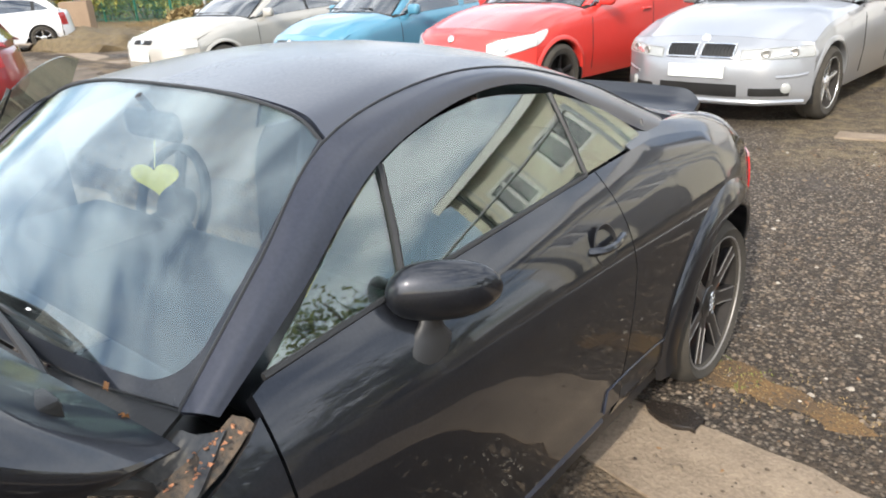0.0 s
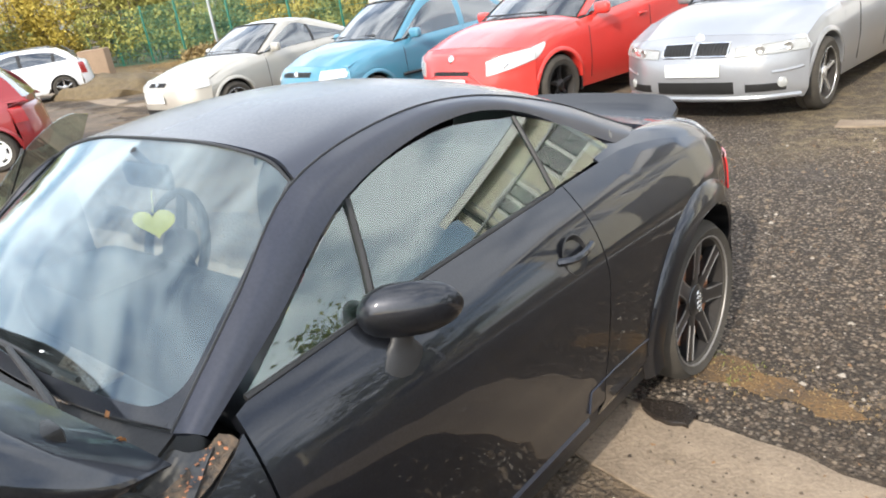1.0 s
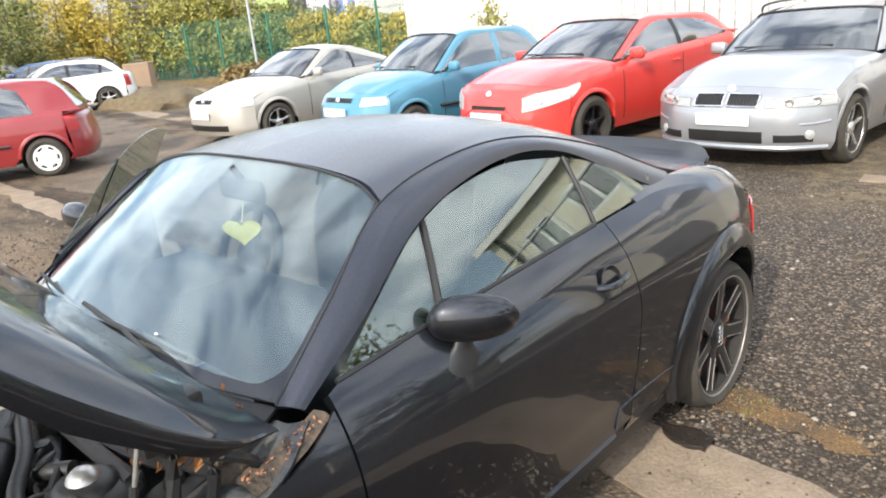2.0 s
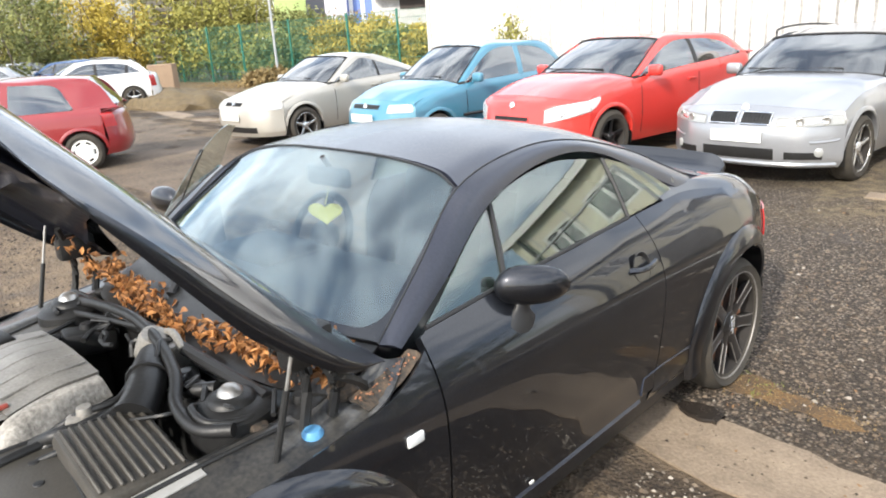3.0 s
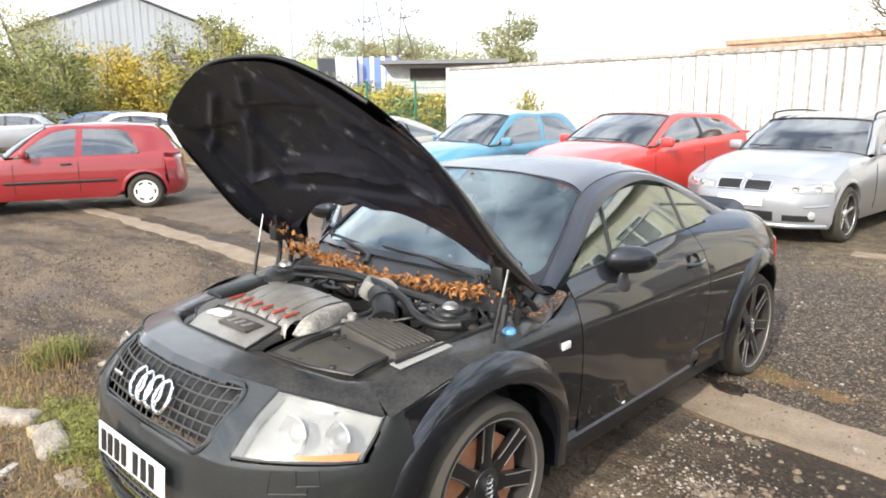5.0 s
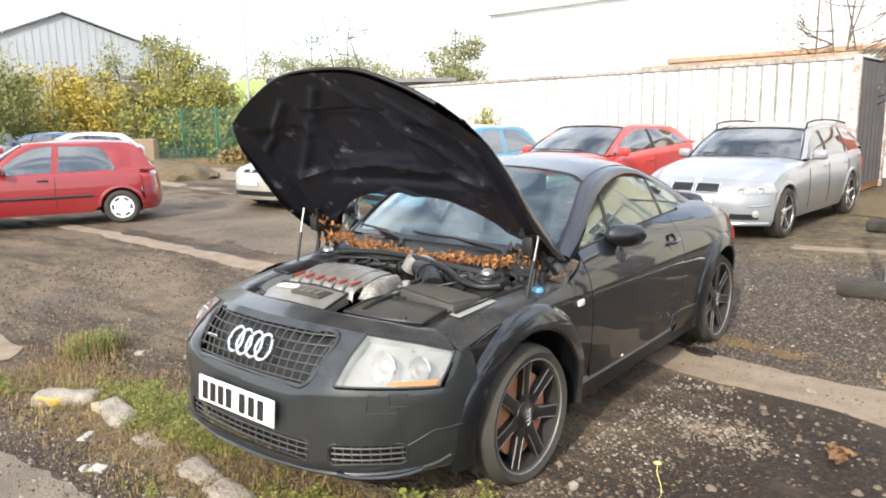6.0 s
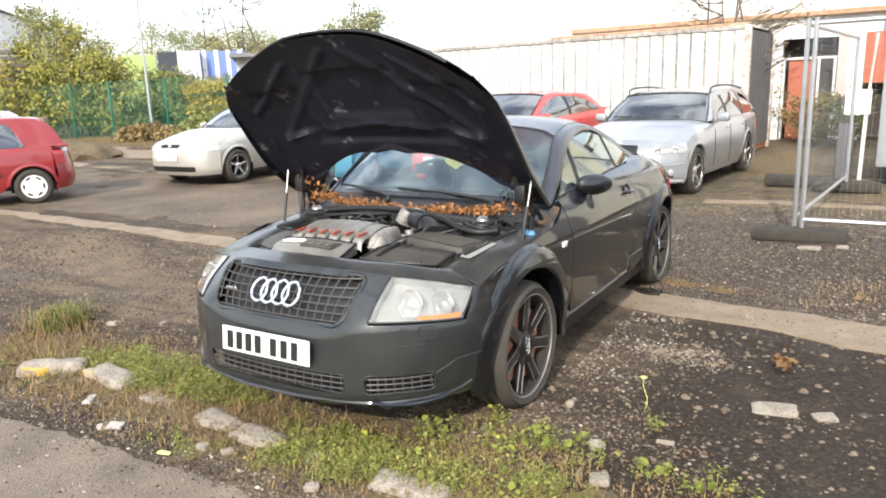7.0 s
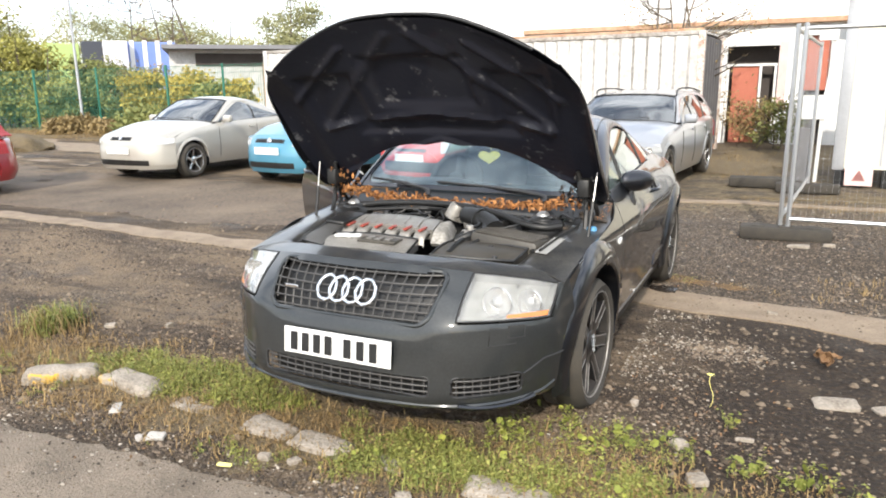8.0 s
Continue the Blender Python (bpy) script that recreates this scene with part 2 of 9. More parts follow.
def hull_strip(bm, left, right, thick):
    """A bar between two lines of points, with thickness along its normal."""
    vs = [[bm.verts.new(p) for p in ln] for ln in (left, right)]
    for i in range(len(left) - 1):
        bm.faces.new((vs[0][i], vs[0][i + 1], vs[1][i + 1], vs[1][i]))
    bmesh.ops.recalc_face_normals(bm, faces=bm.faces)
    bmesh.ops.solidify(bm, geom=list(bm.faces), thickness=thick)


# ---- wheels ----
def wheel(parent, x, y, r, rim_r, width, side, spokes, rim_mat, lip_mat, spoke_w=0.03, steer=0.0, disc=True, hub_cap=False, z=None, edged=False):
    """A tyre with its rim; side 1 faces +x."""
    m = pose(x, y, r if z is None else z, 0, 0, steer + (0 if side > 0 else 180))
    h = width / 2
    bm = bmesh.new()
    lathe(bm, [(rim_r, -h), (rim_r + 0.015, -h - 0.004), ((r + rim_r) / 2, -h - 0.012), (r - 0.02, -h + 0.004), (r - 0.004, -h + 0.025),
               (r, -h + 0.05), (r, -0.02), (r - 0.008, -0.018), (r - 0.008, 0.018), (r, 0.02), (r, h - 0.05), (r - 0.004, h - 0.025), (r - 0.02, h - 0.004),
               ((r + rim_r) / 2, h + 0.012), (rim_r + 0.015, h + 0.004), (rim_r, h), (rim_r - 0.012, h - 0.012), (rim_r - 0.012, -h)], 48)
    for v in bm.verts:
        v.co = m @ v.co
    tyre = part("tyre", finish(bm), M_RUBBER, parent)
    bm = bmesh.new()
    lathe(bm, [(rim_r - 0.004, h - 0.003), (rim_r - 0.003, h + 0.001), (rim_r, h + 0.003), (rim_r + 0.003, h + 0.002), (rim_r + 0.003, h - 0.004)], 48, m)
    part("rim_lip", finish(bm), lip_mat, tyre)
    bm = bmesh.new()
    lathe(bm, [(rim_r - 0.015, h - 0.01), (rim_r - 0.03, h - 0.04), (rim_r - 0.04, -h + 0.02), (0.06, -h + 0.03)], 40, m)
    part("rim_barrel", finish(bm), M_BARREL, tyre)
    bm = bmesh.new()
    hubz = h - 0.02
    lathe(bm, [(0.0, hubz + 0.004), (0.03, hubz + 0.004), (0.034, hubz), (0.062, hubz - 0.006), (0.07, hubz - 0.02), (0.07, hubz - 0.05)], 24, m)
    part("rim", finish(bm), rim_mat, tyre)
    if hub_cap:
        bm = bmesh.new()
        lathe(bm, [(0.0, h + 0.012), (0.06, h + 0.012), (0.075, h + 0.004), (rim_r * 0.62, h + 0.008), (rim_r * 0.72, h - 0.012)], 32, m)
        lathe(bm, [(rim_r * 0.86, h - 0.012), (rim_r * 0.93, h + 0.004), (rim_r, h + 0.002)], 32, m)
        for k in range(spokes):
            a = 6.28319 * k / spokes
            q = m @ Matrix.Rotation(a, 4, "X")
            box(bm, (h - 0.006, 0, rim_r * 0.8), (0.016, rim_r * 0.42, rim_r * 0.25), q, 0.004, 1)
        part("hub_cap", finish(bm), lip_mat, tyre)
    else:
        for k in range(spokes):
            bm = bmesh.new()
            a = 6.28319 * k / spokes
            q = m @ Matrix.Rotation(a, 4, "X")
            w0, w1 = spoke_w * 0.75, spoke_w * 0.5
            pts = [(hubz - 0.012, 0.045), (hubz - 0.004, 0.10), (hubz, rim_r * 0.6), (h - 0.012, rim_r - 0.016)]
            ws = [w0, w0 * 0.7, w1, w1 * 1.15]
            vs = []
            for (ax, rr), w in zip(pts, ws):
                vs.append([bm.verts.new(q @ Vector(c)) for c in ((ax - 0.03, -w, rr), (ax - 0.004, -w, rr), (ax, -w * 0.6, rr), (ax, w * 0.6, rr), (ax - 0.004, w, rr), (ax - 0.03, w, rr))])
            for i in range(3):
                for j in range(5):
                    bm.faces.new((vs[i][j], vs[i + 1][j], vs[i + 1][j + 1], vs[i][j + 1]))
            part("spoke", finish(bm), rim_mat, tyre)
            if edged:
                bm = bmesh.new()
                for e in (-1, 1):
                    tube(bm, [q @ Vector((ax - 0.001, e * w * 0.86, rr)) for (ax, rr), w in zip(pts[1:], ws[1:])], 0.0021, 5)
                part("spoke_edge", finish(bm), lip_mat, tyre, "bright machined edge")
    if edged:
        bm = bmesh.new()
        for k in range(4):
            tube(bm, [m @ Vector((hubz + 0.006, 0.017 * math.cos(a), -0.03 + 0.02 * k + 0.014 * math.sin(a))) for a in np.linspace(0, 6.28319, 16, endpoint=False)], 0.0028, 5, True)
        part("hub_emblem", finish(bm), M_CHROME, tyre, "bright rings on the hub")
    if disc:
        bm = bmesh.new()
        lathe(bm, [(0.05, h - 0.055), (rim_r * 0.74, h - 0.055), (rim_r * 0.74, h - 0.08), (0.05, h - 0.08)], 36, m)
        part("brake_disc", finish(bm), M_RUST, tyre)
    return tyre


# ---- the dark coupe with its bonnet up ----
def table(xs, ys):
    return lambda v: float(np.interp(v, xs, ys))


TT_W = table([-0.5, 0.0, 0.5, 1.0, 1.7, 2.1, 2.42, 2.6, 2.75, 2.87, 3.0], [0.825, 0.857, 0.872, 0.878, 0.878, 0.882, 0.884, 0.868, 0.838, 0.795, 0.72])
TT_LOW = table([0.2, 0.3, 0.45, 0.6], [0.06, 0.03, 0.008, 0])


def TT_IN(z):
    """How far the flank draws in: under the door, and over the rolled shoulder."""
    return TT_LOW(z) + 0.128 * (max(0.0, z - 0.68) / 0.30) ** 2.2


AXLE_Z, ARCH_R, BASE, FRONT = 0.310, 0.388, 2.425, -0.025


def tt_x(y, z):
    return TT_W(y) - TT_IN(z)


def arch(y, base, r=ARCH_R, axles=(FRONT, BASE), zc=AXLE_Z):
    for c in axles:
        if abs(y - c) < r:
            return max(base, zc + math.sqrt(r * r - (y - c) ** 2))
    return base


def columns(y0, y1, axles, r, step=0.05):
    """Places along the body, closer together at the wheel arches."""
    ys = {round(y0, 4), round(y1, 4)}
    y = y0
    while y < y1:
        ys.add(round(y, 4))
        y += step
    for c in axles:
        for k in range(25):
            v = c - r * math.cos(math.pi * k / 24) * 0.9999
            if y0 <= v <= y1:
                ys.add(round(v, 4))
        ys = {v for v in ys if not (r < abs(v - c) < r + 0.004)}
    return sorted(ys)


def flank(name, ys, zb, zt, fx, nz, material, parent, label="", flip=1, thick=0.012, cut=None):
    """A side panel x = fx(y, z) between the lines zb(y) and zt(y)."""
    g = []
    for y in ys:
        a, b = zb(y), zt(y)
        row = []
        for i in range(nz + 1):
            q = i / nz
            z = a + (b - a) * (q + 0.35 * q * (1 - q))
            yy = cut(y, z) if cut else y
            row.append(np.array((fx(yy, z), yy, z)))
        g.append(row)
    bm = bmesh.new()
    net(bm, g, None, flip)
    return part(name, finish(bm, thick), material, parent, label)


def flare(name, yc, parent, material, flip, zc=AXLE_Z, r=ARCH_R, fx=tt_x, a0=-12, a1=192, proud=0.02, band=0.085):
    bm = bmesh.new()
    g = []
    n = 40
    for k in range(n + 1):
        a = radians(a0 + (a1 - a0) * k / n)
        cy, cz = math.cos(a), math.sin(a)
        row = []
        for rr, dx in ((r - 0.012, -0.09), (r - 0.014, -0.02), (r - 0.013, proud), (r - 0.002, proud + 0.008),
                              (r + band * 0.55, proud + 0.004), (r + band * 0.9, proud * 0.4), (r + band, -0.006)):
            y, z = yc - rr * cy, zc + rr * cz
            row.append(np.array((fx(y, max(0.3, min(z, 0.78))) + dx, y, z)))
        g.append(row)
    net(bm, g, None, flip)
    return part(name, finish(bm, 0.004), material, parent, "")


coupe = thing("coupe_car", "dark blue-black coupe with its bonnet propped open", "car")

# front clip: half stations from the middle to the wheel arch, from the lip upwards
FACE = [
    [(0, -0.90, .235), (0, -.935, .28), (0, -.925, .41), (0, -.91, .53), (0, -.885, .60), (0, -.835, .70), (0, -.745, .795)],
    [(.28, -.885, .235), (.28, -.92, .28), (.28, -.91, .41), (.28, -.895, .53), (.28, -.87, .60), (.28, -.82, .70), (.28, -.72, .792)],
    [(.47, -.815, .235), (.49, -.865, .28), (.49, -.865, .41), (.49, -.855, .53), (.49, -.837, .605), (.49, -.76, .69), (.49, -.648, .768)],
]
CORNER = [
    [(.645, -.70, .235), (.665, -.735, .28), (.672, -.735, .41), (.672, -.73, .53), (.668, -.718, .60), (.665, -.655, .67), (.66, -.565, .745)],
    [(.765, -.53, .24), (.785, -.555, .28), (.795, -.565, .41), (.797, -.572, .53), (.790, -.567, .59), (.795, -.52, .65), (.80, -.475, .715)],
    [(.80, -.395, .24), (.825, -.395, .28), (.845, -.40, .41), (.848, -.40, .53), (.848, -.40, .59), (.842, -.405, .65), (.825, -.415, .72)],
]
NOSE = FACE + CORNER
NG = sheet(NOSE, 60, 60)


def nose_at(u, v, out=0.0):
    """A place on the front clip: u 0 to 5 outwards, v 0 to 6 upwards, moved out along the normal."""
    fu, fv = u * 12, v * 10
    i, j = min(int(fu), 59), min(int(fv), 59)
    a, b = fu - i, fv - j
    p = (1 - a) * (1 - b) * NG[i][j] + a * (1 - b) * NG[i + 1][j] + (1 - a) * b * NG[i][j + 1] + a * b * NG[i + 1][j + 1]
    n = np.cross(NG[i + 1][j] - NG[i][j], NG[i][j + 1] - NG[i][j])
    n = n / (np.linalg.norm(n) + 1e-9)
    return p + n * out


def nose_patch(u0, u1, v0, v1, nu, nv, out, shape=None):
    g = []
    for i in range(nu + 1):
        row = []
        for j in range(nv + 1):
            s, t = i / nu, j / nv
            u, v = u0 + (u1 - u0) * s, v0 + (v1 - v0) * t
            if shape:
                u, v = shape(s, t)
            row.append(nose_at(u, v, out))
        g.append(row)
    return g


def rounded(x, z, cx, cz, hx, hz, r):
    dx, dz = max(abs(x - cx) - hx + r, 0), max(abs(z - cz) - hz + r, 0)
    return dx * dx + dz * dz < r * r and abs(x - cx) < hx and abs(z - cz) < hz


def in_grille(c):
    return c[1] < -0.6 and rounded(c[0], c[2], 0, 0.676, 0.405 - (0.70 - c[2]) * 0.25, 0.092, 0.05)


def in_lower(c):
    return c[1] < -0.6 and rounded(c[0], c[2], 0, 0.345, 0.40, 0.042, 0.02)


def in_fog(c):
    return c[1] < -0.5 and rounded(abs(c[0]), c[2], 0.60, 0.345, 0.115, 0.042, 0.02)


def in_lamp(c):
    return c[0] > 0.486 and c[1] < -0.47 and c[2] > 0.585 and c[0] < 0.802 and c[2] > 0.603 - (c[0] - 0.49) * 0.05


bm = bmesh.new()
FINE = sheet(NOSE, 110, 90)
for s in (1, -1):
    net(bm, FINE, lambda c: not (in_grille(c) or in_lower(c) or in_fog(c) or in_lamp(c)), s)
part("front_bumper", finish(bm, 0.01), M_TTSUNLIT, coupe, "dark painted front bumper with a low lip")


def nose_y(x, z):
    """The front clip's y at a place seen straight on."""
    s = abs(x)
    best = min(((p[0] - s) ** 2 + (p[2] - z) ** 2, p[1]) for row in NG[::2] for p in row[::2])
    near = [(p, (p[0] - s) ** 2 + (p[2] - z) ** 2) for row in NG for p in row if abs(p[0] - s) < 0.03 and abs(p[2] - z) < 0.03]
    if not near:
        return best[1]
    w = [1 / (d + 1e-5) for _, d in near]
    return sum(p[1] * k for (p, _), k in zip(near, w)) / sum(w)


def sq_ring(cx, cz, hx, hz, r, n=10, slant=0.0):
    pts = []
    for qx, qz, a0 in ((1, 1, 0), (-1, 1, 90), (-1, -1, 180), (1, -1, 270)):
        for k in range(n + 1):
            a = radians(a0 + 90 * k / n)
            x, z = qx * (hx - r) + r * math.cos(a), qz * (hz - r) + r * math.sin(a)
            pts.append((cx + x * (1 + slant * z), cz + z))
    return pts


def ring_tube(name, ring, rad, material, parent, off=0.0, label=""):
    bm = bmesh.new()
    tube(bm, [(x, nose_y(x, z) + off, z) for x, z in ring], rad, 8, True)
    return part(name, finish(bm), material, parent, label)


GR = sq_ring(0, 0.678, 0.40, 0.094, 0.055, 8, 0.55)
grille = ring_tube("grille", GR, 0.011, M_TTSUNLIT, coupe, 0.004, "black honeycomb radiator grille with chrome rings")
bm = bmesh.new()
g = [[np.array((-.42 + .84 * i / 20, nose_y(-.42 + .84 * i / 20, 0.58 + 0.2 * j / 8) + 0.06, 0.58 + 0.2 * j / 8)) for j in range(9)] for i in range(21)]
net(bm, g)
part("grille_backing", finish(bm, 0.004), M_BAYDARK, grille)
for k in range(17):
    x = -0.376 + 0.047 * k
    zl, zh = 0.592 + max(0, abs(x) - 0.33) * 0.6, 0.768 - max(0, abs(x) - 0.34) * 0.6
    bm = bmesh.new()
    tube(bm, [(x * (1 + 0.55 * (z - 0.678)), nose_y(x, z) + 0.012, z) for z in np.linspace(zl, zh, 7)], 0.0034, 6)
    part("grille_bar", finish(bm), M_GRILLE, grille)
for k in range(6):
    z = 0.600 + 0.0315 * k
    hw = 0.392 + 0.22 * (z - 0.678)
    bm = bmesh.new()
    tube(bm, [(x, nose_y(x, z) + 0.009, z) for x in np.linspace(-hw, hw, 17)], 0.0039, 6)
    part("grille_bar", finish(bm), M_GRILLE, grille)
for k in range(4):
    cx = -0.095 + 0.0635 * k
    bm = bmesh.new()
    tube(bm, [(cx + 0.045 * math.cos(a), nose_y(cx + 0.045 * math.cos(a), 0.69 + 0.045 * math.sin(a)) - 0.010 - 0.003 * (k % 2), 0.69 + 0.045 * math.sin(a)) for a in np.linspace(0, 6.28319, 28, endpoint=False)], 0.0075, 8, True)
    part("badge_ring", finish(bm), M_CHROME, grille, "chrome ring")
bm = bmesh.new()
box(bm, (-0.285, nose_y(-0.285, 0.675) - 0.004, 0.675), (0.07, 0.008, 0.014), None, 0.002, 1)
part("badge_bar", finish(bm), M_CHROME, grille, "small chrome badge plate")

# lower intakes
for cx, hx, nx in ((0, 0.40, 17), (0.60, 0.115, 8), (-0.60, 0.115, 8)):
    ring = ring_tube("air_intake", sq_ring(cx, 0.345, hx, 0.042, 0.02, 5), 0.006, M_TRIM, coupe, 0.004)
    bm = bmesh.new()
    g = [[np.array((cx - hx + 2 * hx * i / 12, nose_y(cx - hx + 2 * hx * i / 12, 0.345) + 0.07, 0.28 + 0.13 * j)) for j in range(2)] for i in range(13)]
    net(bm, g)
    part("intake_backing", finish(bm, 0.004), M_BAYDARK, ring)
    bm = bmesh.new()
    for k in range(nx):
        x = cx - hx + 2 * hx * (k + 0.5) / nx
        tube(bm, [(x, nose_y(x, z) + 0.014, z) for z in (0.305, 0.345, 0.385)], 0.0034, 5)
    for z in (0.322, 0.345, 0.368):
        tube(bm, [(x, nose_y(x, z) + 0.012, z) for x in np.linspace(cx - hx, cx + hx, 14)], 0.004, 5)
    part("intake_mesh", finish(bm), M_GRILLE, ring)
bm = bmesh.new()
LIP = [(0.0, 0.265), (0.2, 0.265), (0.45, 0.265), (0.58, 0.265), (0.68, 0.268), (0.76, 0.275), (0.80, 0.30)]
for s in (1, -1):
    tube(bm, [(s * x, nose_y(x, z) - 0.008, z) for x, z in LIP], 0.009, 6, False, 24)
part("lip_spoiler", finish(bm), M_TTSUNLIT, coupe)

# seam between bumper and its skirt, before the wheel
for s in (1, -1):
    bm = bmesh.new()
    tube(bm, [(s * q[0], q[1], q[2]) for q in (nose_at(3.35 + 1.6 * k / 10, 1.75 + 0.35 * min(1, k / 3), 0.001) for k in range(11))], 0.004, 5)
    part("skirt_seam", finish(bm), M_TRIM, coupe)
    bm = bmesh.new()
    tube(bm, [(s * q[0], q[1], q[2]) for q in (nose_at(2.1 + 1.5 * k / 10, 0.95 - 0.3 * math.sin(math.pi * k / 10), 0.012) for k in range(11))], 0.010, 6)
    part("intake_lip", finish(bm), M_TT, coupe)
# number plate
py0 = -0.945
plate = None
bm = bmesh.new()
box(bm, (0, 0, 0), (0.52, 0.111, 0.006), pose(0, py0 + 0.004, 0.472, 84), 0.002, 1)
plate = part("number_plate", finish(bm), M_PLATE, coupe, "white number plate with dark bars", False)
pm = pose(0, py0, 0.472, 84)
xs = [-0.205, -0.148, -0.091, -0.034, 0.058, 0.12, 0.18]
for x in xs:
    bm = bmesh.new()
    box(bm, (x, 0, 0.0045), (0.034, 0.079, 0.002), pm)
    part("print_bar", finish(bm), M_INK, plate, "", False)

# headlamps
def lamp(side):
    def shape(s, t):
        u = 2.03 + 1.97 * s
        return u, 4.06 + 1.9 * t
    g = nose_patch(0, 0, 0, 0, 22, 14, 0.004, shape)
    bm = bmesh.new()
    net(bm, g, None, side)
    lens = part("headlamp", finish(bm, 0.004), M_HEADGLASS, coupe, "hazy clear headlamp with an amber strip")
    lens.visible_shadow = False
    g2 = nose_patch(0, 0, 0, 0, 16, 10, -0.055, shape)
    bm = bmesh.new()
    net(bm, g2, None, side)
    for b in (0, 1):
        e0 = [nose_at(*shape(k / 16, b), 0.0) for k in range(17)]
        e1 = [nose_at(*shape(k / 16, b), -0.055) for k in range(17)]
        net(bm, [e0, e1], None, side)
    for b in (0, 1):
        e0 = [nose_at(*shape(b, k / 10), 0.0) for k in range(11)]
        e1 = [nose_at(*shape(b, k / 10), -0.055) for k in range(11)]
        net(bm, [e0, e1], None, side)
    part("lamp_bowl", finish(bm, 0.003), M_LENS, lens)
    for s, t, r in ((0.36, 0.56, 0.062), (0.74, 0.55, 0.052)):
        c = nose_at(*shape(s, t), -0.045)
        d = nose_at(*shape(s, t), 0.0) - c
        q = Vector((c[0] * side, c[1], c[2]))
        aim = Vector((0.12 * side, -1, 0.25)).normalized()
        rot = aim.to_track_quat("X", "Z").to_matrix().to_4x4()
        bm = bmesh.new()
        lathe(bm, [(r, 0.035), (r - 0.004, 0.04), (r - 0.01, 0.03), (r * 0.66, 0.012), (r * 0.6, 0.02), (r * 0.35, 0.036), (0.0, 0.04)], 28, Matrix.Translation(q) @ rot)
        part("lamp_reflector", finish(bm), M_REFLECT, lens)
    g = nose_patch(0, 0, 0, 0, 12, 2, 0.007, lambda s, t: (2.95 + 0.95 * s, 4.16 + (0.10 + 0.12 * s) * t * 1.4))
    bm = bmesh.new()
    net(bm, g, None, side)
    part("indicator_strip", finish(bm, 0.003), M_AMBER, lens, "amber indicator strip")
    bm = bmesh.new()
    rim = [shape(k / 20, 0) for k in range(21)] + [shape(1, k / 10) for k in range(1, 11)] + [shape(1 - k / 20, 1) for k in range(1, 21)] + [shape(0, 1 - k / 10) for k in range(1, 10)]
    pts = [nose_at(u, v, 0.001) for u, v in rim]
    tube(bm, [(p[0] * side, p[1], p[2]) for p in pts], 0.005, 5, True)
    part("lamp_seal", finish(bm), M_TRIM, lens)
    bm = bmesh.new()
    for uu in (3.02, 3.36):
        p0, p1 = nose_at(uu, 3.05, 0.001), nose_at(uu, 3.75, 0.001)
        tube(bm, [(p0[0] * side, p0[1], p0[2]), (p1[0] * side, p1[1], p1[2])], 0.0028, 5)
    for vv in (3.05, 3.75):
        tube(bm, [(side * q[0], q[1], q[2]) for q in (nose_at(3.02 + 0.34 * k / 4, vv, 0.001) for k in range(5))], 0.0028, 5)
    part("washer_cover", finish(bm), M_TRIM, coupe)


M_HEADGLASS = glass("headlamp_cover", (0.86, 0.86, 0.85), 0.10, (0.7, 0.7, 0.68), 1.5)
for s in (1, -1):
    lamp(s)

# wings, doors, rear quarters
BELT = table([0.5, 0.553, 0.9, 1.3, 1.7, 2.083, 2.18, 2.3, 2.42, 2.54, 2.66, 2.78, 2.87, 3.0], [0.925, 0.944, 0.962, 0.975, 0.984, 0.990, 0.984, 0.970, 0.950, 0.923, 0.888, 0.842, 0.796, 0.72])
WINGTOP = table([-0.42, -0.3, -0.2, 0.0, 0.2, 0.36, 0.45, 0.515], [0.715, 0.742, 0.762, 0.795, 0.815, 0.835, 0.865, 0.905])


def door_x(y, z):
    x = tt_x(y, z)
    if y > 1.5 and z > 0.9:
        x -= (y - 1.5) * (z - 0.9) * 0.35
    crease = math.exp(-((z - 0.325) / 0.03) ** 2) * 0.012
    return x + crease


